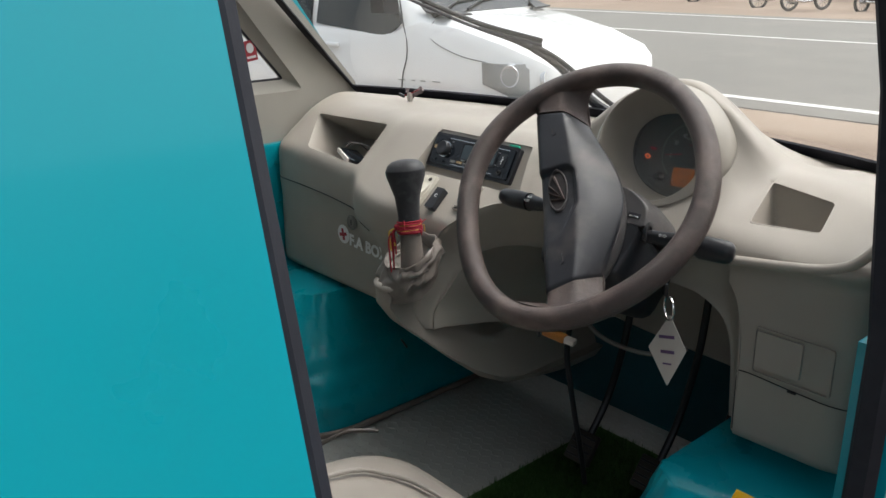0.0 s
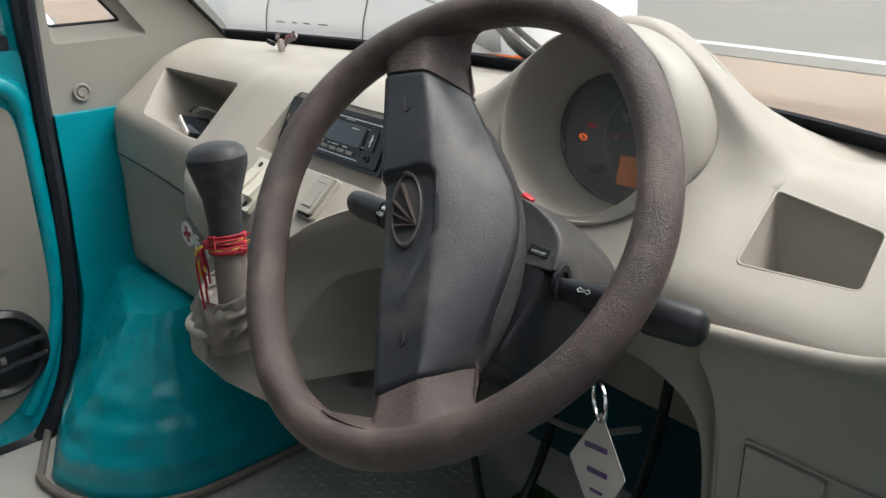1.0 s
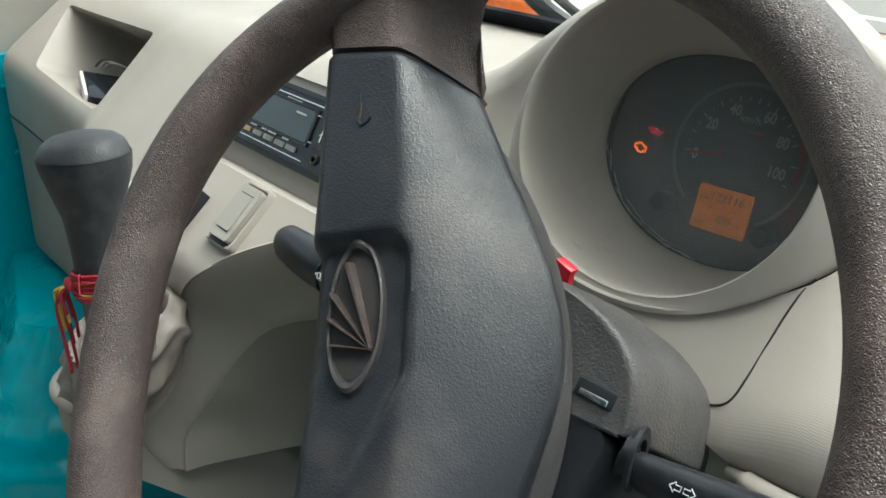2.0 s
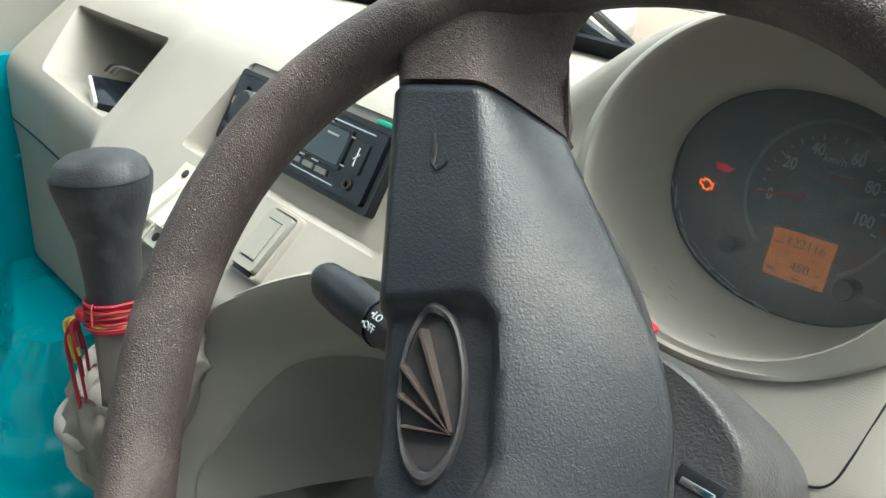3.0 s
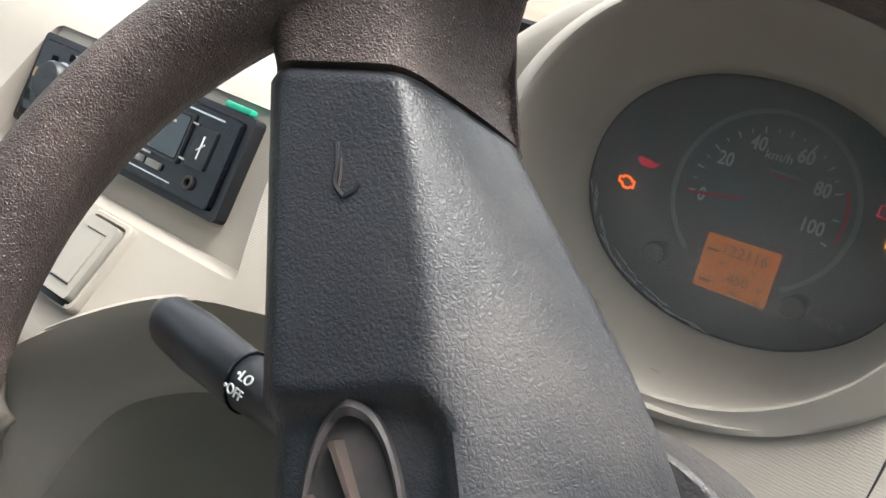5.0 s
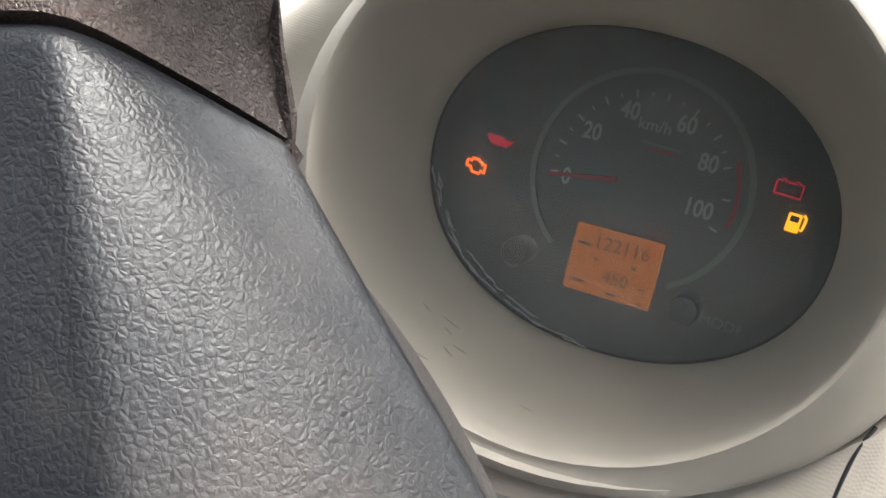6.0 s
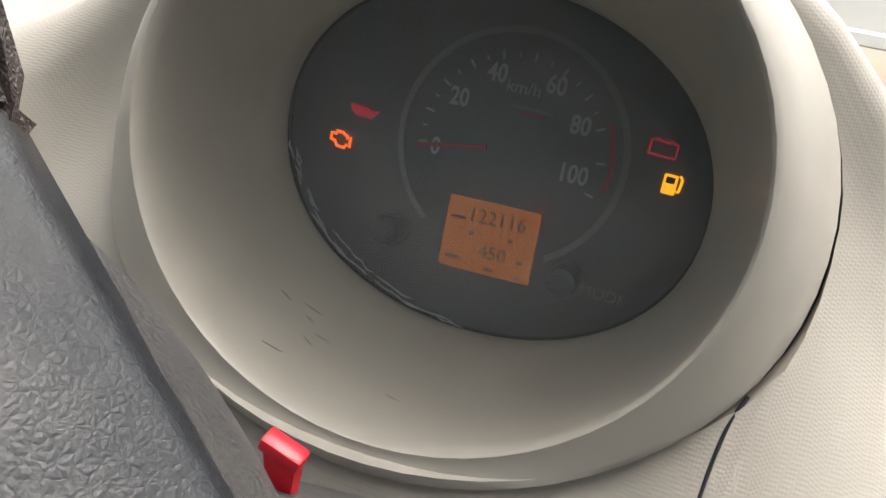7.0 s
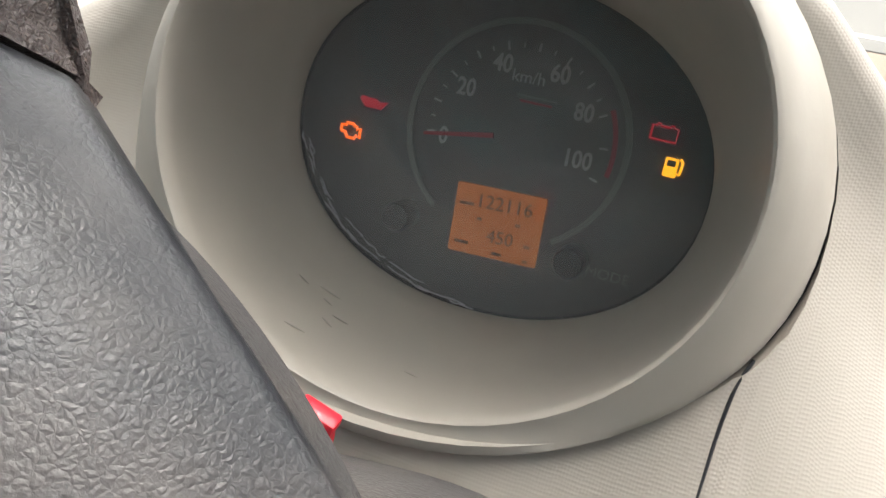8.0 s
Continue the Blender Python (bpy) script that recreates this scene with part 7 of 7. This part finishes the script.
    for y0, y1 in ((0.55, 1.25), (0.25, 0.85)):
        part("wiper", tube([(-1.08, y0, 1.235), (-1.16, (y0 + y1) / 2, 1.30), (-1.18, y1, 1.315)], 0.010, 6), BLACK, car)
    return car


CAR_TURN = 12.4
white_car = make_car("white_car", "white people carrier parked across the front of the van")
white_car.matrix_world = pose(-3.62, 4.18, 0, 0, 0, CAR_TURN)
second = copy_thing(white_car, pose(-2.78, -2.6, 0, 0, 0, 90))
tagged(second, "white people carrier parked behind the van")
third = copy_thing(white_car, pose(-4.9, 0.45, 0, 0, 0, 8))
tagged(third, "white people carrier parked beside the van")


def make_truck():
    """A small teal delivery van with a yellow nose, seen in the door mirror."""
    tr = thing("delivery_van", (0, 0, 0), "teal delivery van with a yellow nose parked behind", "van")
    def row(y, w, z0, z1, wt):
        return [Vector((x, y, z)) for x, z in ((-w, z0), (-w, 1.0), (-wt, z1 - 0.08), (-wt * 0.85, z1), (wt * 0.85, z1), (wt, z1 - 0.08), (w, 1.0), (w, z0))]
    part("body", loft([row(y, w, z0, z1, wt) for y, w, z0, z1, wt in ((-2.6, 0.74, 0.4, 1.80, 0.70), (-0.75, 0.74, 0.4, 1.86, 0.66), (-0.55, 0.74, 0.4, 1.80, 0.64), (-0.12, 0.74, 0.4, 1.12, 0.70), (0.0, 0.72, 0.4, 1.05, 0.70))]), TEAL, tr, sharp=50)
    part("nose", loft([[Vector((x * w, y, z)) for x, z in ((-0.66, 0.55), (0.66, 0.55), (0.70, 0.95), (-0.70, 0.95))] for y, w in ((-0.02, 1.0), (0.04, 0.98), (0.06, 0.9))]), YELLOW_PAINT, tr, "yellow painted nose panel")
    part("windscreen", loft([[Vector((s_ * w, y + o, z)) for s_ in (-1, 1) for o in ((0.0, 0.02) if s_ < 0 else (0.02, 0.0))] for y, z, w in ((-0.13, 1.14, 0.64), (-0.53, 1.72, 0.56))]), CAR_GLASS, tr, "large windscreen")
    for s_ in (-1, 1):
        part("headlight", spin([(0.10, 0), (0.09, 0.03), (0.05, 0.05), (0.0001, 0.05)], axes((s_ * 0.50, 0.05, 0.76), (1, 0, 0), (0, 0, 1), (0, 1, 0)) , 24), LAMP_CLEAR, tr)
        part("door_mirror", box((0.05, 0.12, 0.20), pose(s_ * 0.86, -0.35, 1.35), 0.02), TEAL, tr)
        part("side_window", box((0.02, 0.7, 0.45), pose(s_ * 0.705, -1.0, 1.38), 0.005), CAR_GLASS, tr)
        for y in (-0.35, -2.1):
            part("wheel", spin([(0.16, -0.07), (0.25, -0.07), (0.26, 0.0), (0.25, 0.07), (0.16, 0.07)], axes((s_ * 0.68, y, 0.26), (0, 1, 0), (0, 0, 1), (1, 0, 0)), 24), TYRE, tr)
    part("grille", box((0.70, 0.03, 0.06), pose(0, 0.06, 0.78), 0.01), BLACK, tr)
    part("bumper", box((1.46, 0.10, 0.16), pose(0, 0.05, 0.46), 0.03), TEAL_DARK, tr)
    return tr


make_truck().matrix_world = pose(-3.45, -15.5, 0, 0, 0, -4)


def make_bike():
    bike = thing("motorbike", (0, 0, 0), "dark motorbike parked on the far roadside", "motorbike", "motorbikes")
    for x in (-0.64, 0.64):
        wh = part("wheel", loft([[Vector((x + (0.30 + 0.045 * math.cos(g)) * math.cos(t), 0.045 * math.sin(g), 0.345 + (0.30 + 0.045 * math.cos(g)) * math.sin(t))) for g in [2 * math.pi * j / 8 for j in range(8)]] for t in [2 * math.pi * k / 28 for k in range(28)]], wrap=True), TYRE, bike)
        part("hub", spin([(0.07, -0.05), (0.07, 0.05)], axes((x, 0, 0.345), (1, 0, 0), (0, 0, 1), (0, 1, 0)), 16), CHROME, wh)
        for k in range(6):
            t = math.pi * k / 6
            part("spoke", tube([(x - 0.27 * math.cos(t), 0, 0.345 - 0.27 * math.sin(t)), (x + 0.27 * math.cos(t), 0, 0.345 + 0.27 * math.sin(t))], 0.008, 5), CHROME, wh)
    part("engine", box((0.36, 0.24, 0.34), pose(0.02, 0, 0.42), 0.05), METAL_DARK, bike)
    part("tank", loft([[Vector((x, y * w, z + zz * h)) for y, zz in ((-1, 0), (-0.9, 0.7), (0, 1), (0.9, 0.7), (1, 0), (0, -0.2))] for x, w, z, h in ((-0.12, 0.09, 0.78, 0.08), (0.05, 0.14, 0.76, 0.18), (0.28, 0.13, 0.80, 0.18), (0.38, 0.06, 0.84, 0.10))]), RADIO, bike)
    part("seat", box((0.66, 0.22, 0.10), pose(-0.40, 0, 0.80, 0, 4, 0), 0.04), BLACK, bike)
    part("frame_tube", tube([(0.42, 0, 0.90), (0.1, 0, 0.62), (-0.3, 0, 0.45), (-0.64, 0, 0.345)], 0.03, 8), BLACK, bike)
    part("fork", tube([(0.40, 0.07, 0.95), (0.64, 0.07, 0.345)], 0.022, 8), CHROME, bike)
    part("fork", tube([(0.40, -0.07, 0.95), (0.64, -0.07, 0.345)], 0.022, 8), CHROME, bike)
    part("handlebar", tube([(0.26, 0.34, 1.06), (0.38, 0.15, 1.02), (0.38, -0.15, 1.02), (0.26, -0.34, 1.06)], 0.015, 8), BLACK, bike)
    part("headlamp", spin([(0.09, 0), (0.08, 0.07), (0.03, 0.11)], axes((0.47, 0, 0.92), (0, 1, 0), (0, 0, 1), (-1, 0, 0)), 16), LAMP_CLEAR, bike)
    part("mudguard", loft([[Vector((0.64 + (0.37 + o) * math.cos(t), y, 0.345 + (0.37 + o) * math.sin(t))) for y, o in ((-0.06, 0), (0.06, 0), (0.06, 0.012), (-0.06, 0.012))] for t in [radians(30 + 12 * k) for k in range(11)]]), BLACK, bike)
    part("exhaust", tube([(0.05, -0.16, 0.30), (-0.3, -0.18, 0.28), (-0.75, -0.18, 0.36)], 0.04, 10), CHROME, bike)
    return bike


bike = make_bike()
spots = ((-12.9, 26.0, 70), (-14.6, 27.4, 62), (-11.3, 27.2, 75), (-21.5, 29.5, 66), (-23.4, 30.2, 70), (-25.3, 30.6, 58), (-18.6, 29.8, 64), (-9.2, 27.8, 71))
bike.matrix_world = pose(spots[0][0], spots[0][1], 0, 0, 0, spots[0][2])
for x, y, a in spots[1:]:
    copy_thing(bike, pose(x, y, 0, 0, -6, a))


def hedge():
    rnd = random.Random(11)
    vs, fs = [], []
    for k in range(26000):
        x = rnd.uniform(-75, 20)
        y = rnd.uniform(33.5, 37)
        z = abs(rnd.gauss(0, 1.4)) * (0.7 + 0.5 * math.sin(x * 0.5) ** 2)
        s_ = rnd.uniform(0.12, 0.32)
        b = len(vs)
        for _ in range(3):
            vs.append((x + rnd.uniform(-s_, s_), y + rnd.uniform(-s_, s_), max(0.02, z + rnd.uniform(-s_, s_))))
        fs.append((b, b + 1, b + 2))
    me = bpy.data.meshes.new("hedge")
    me.from_pydata(vs, [], fs)
    me.materials.append(LEAF)
    return tagged(new("roadside_bushes", me), "dark green bushes along the far roadside", "bushes", kind="stuff")


hedge()
# added out of view: keeps low skylight from entering by the driver door
structure("light_block_wall", box((0.2, 9.0, 2.0), pose(1.75, -2.6, 1.0), 0.02), WALL_PAINT, "unseen plain wall added to block low light from the driver door side", "wall")
structure("far_wall", box((160, 0.3, 5.0), pose(-30, 39, 2.4), 0.03), WALL_PAINT, "dull wall behind the bushes across the road", "wall")

# windscreen wiper of the van, resting outside the glass
wp = thing("windscreen_wiper", (-1.06, 1.42, 1.27), "black windscreen wiper resting against the glass", "wiper")
part("pivot", spin([(0.016, 0), (0.016, 0.014), (0.011, 0.022), (0.0001, 0.023)], axes((-1.058, 1.420, 1.262), (1, 0, 0), (0, 0.7, -0.7), (0, 0.7, 0.7)), 20), BLACK, wp, "black wiper pivot cap")
part("arm", tube(curve_pts([(-1.060, 1.424, 1.272), (-1.095, 1.388, 1.305), (-1.130, 1.318, 1.380), (-1.185, 1.272, 1.420), (-1.260, 1.237, 1.446)], 6), [0.010] * 8 + [0.0075] * 8 + [0.006] * 9, 8), BLACK, wp)
part("link", tube(curve_pts([(-1.030, 1.410, 1.284), (-1.064, 1.372, 1.322), (-1.112, 1.318, 1.384), (-1.160, 1.286, 1.416)], 6), 0.005, 8), BLACK, wp, "thin second rod of the wiper arm")
part("blade", tube(curve_pts([(-1.135, 1.285, 1.424), (-1.260, 1.232, 1.455), (-1.370, 1.165, 1.505), (-1.460, 1.105, 1.550)], 6), 0.0055, 8), BLACK, wp)
part("rubber", tube(curve_pts([(-1.130, 1.280, 1.416), (-1.260, 1.226, 1.447), (-1.370, 1.158, 1.497), (-1.465, 1.098, 1.543)], 6), 0.0035, 6), RUBBER, wp)
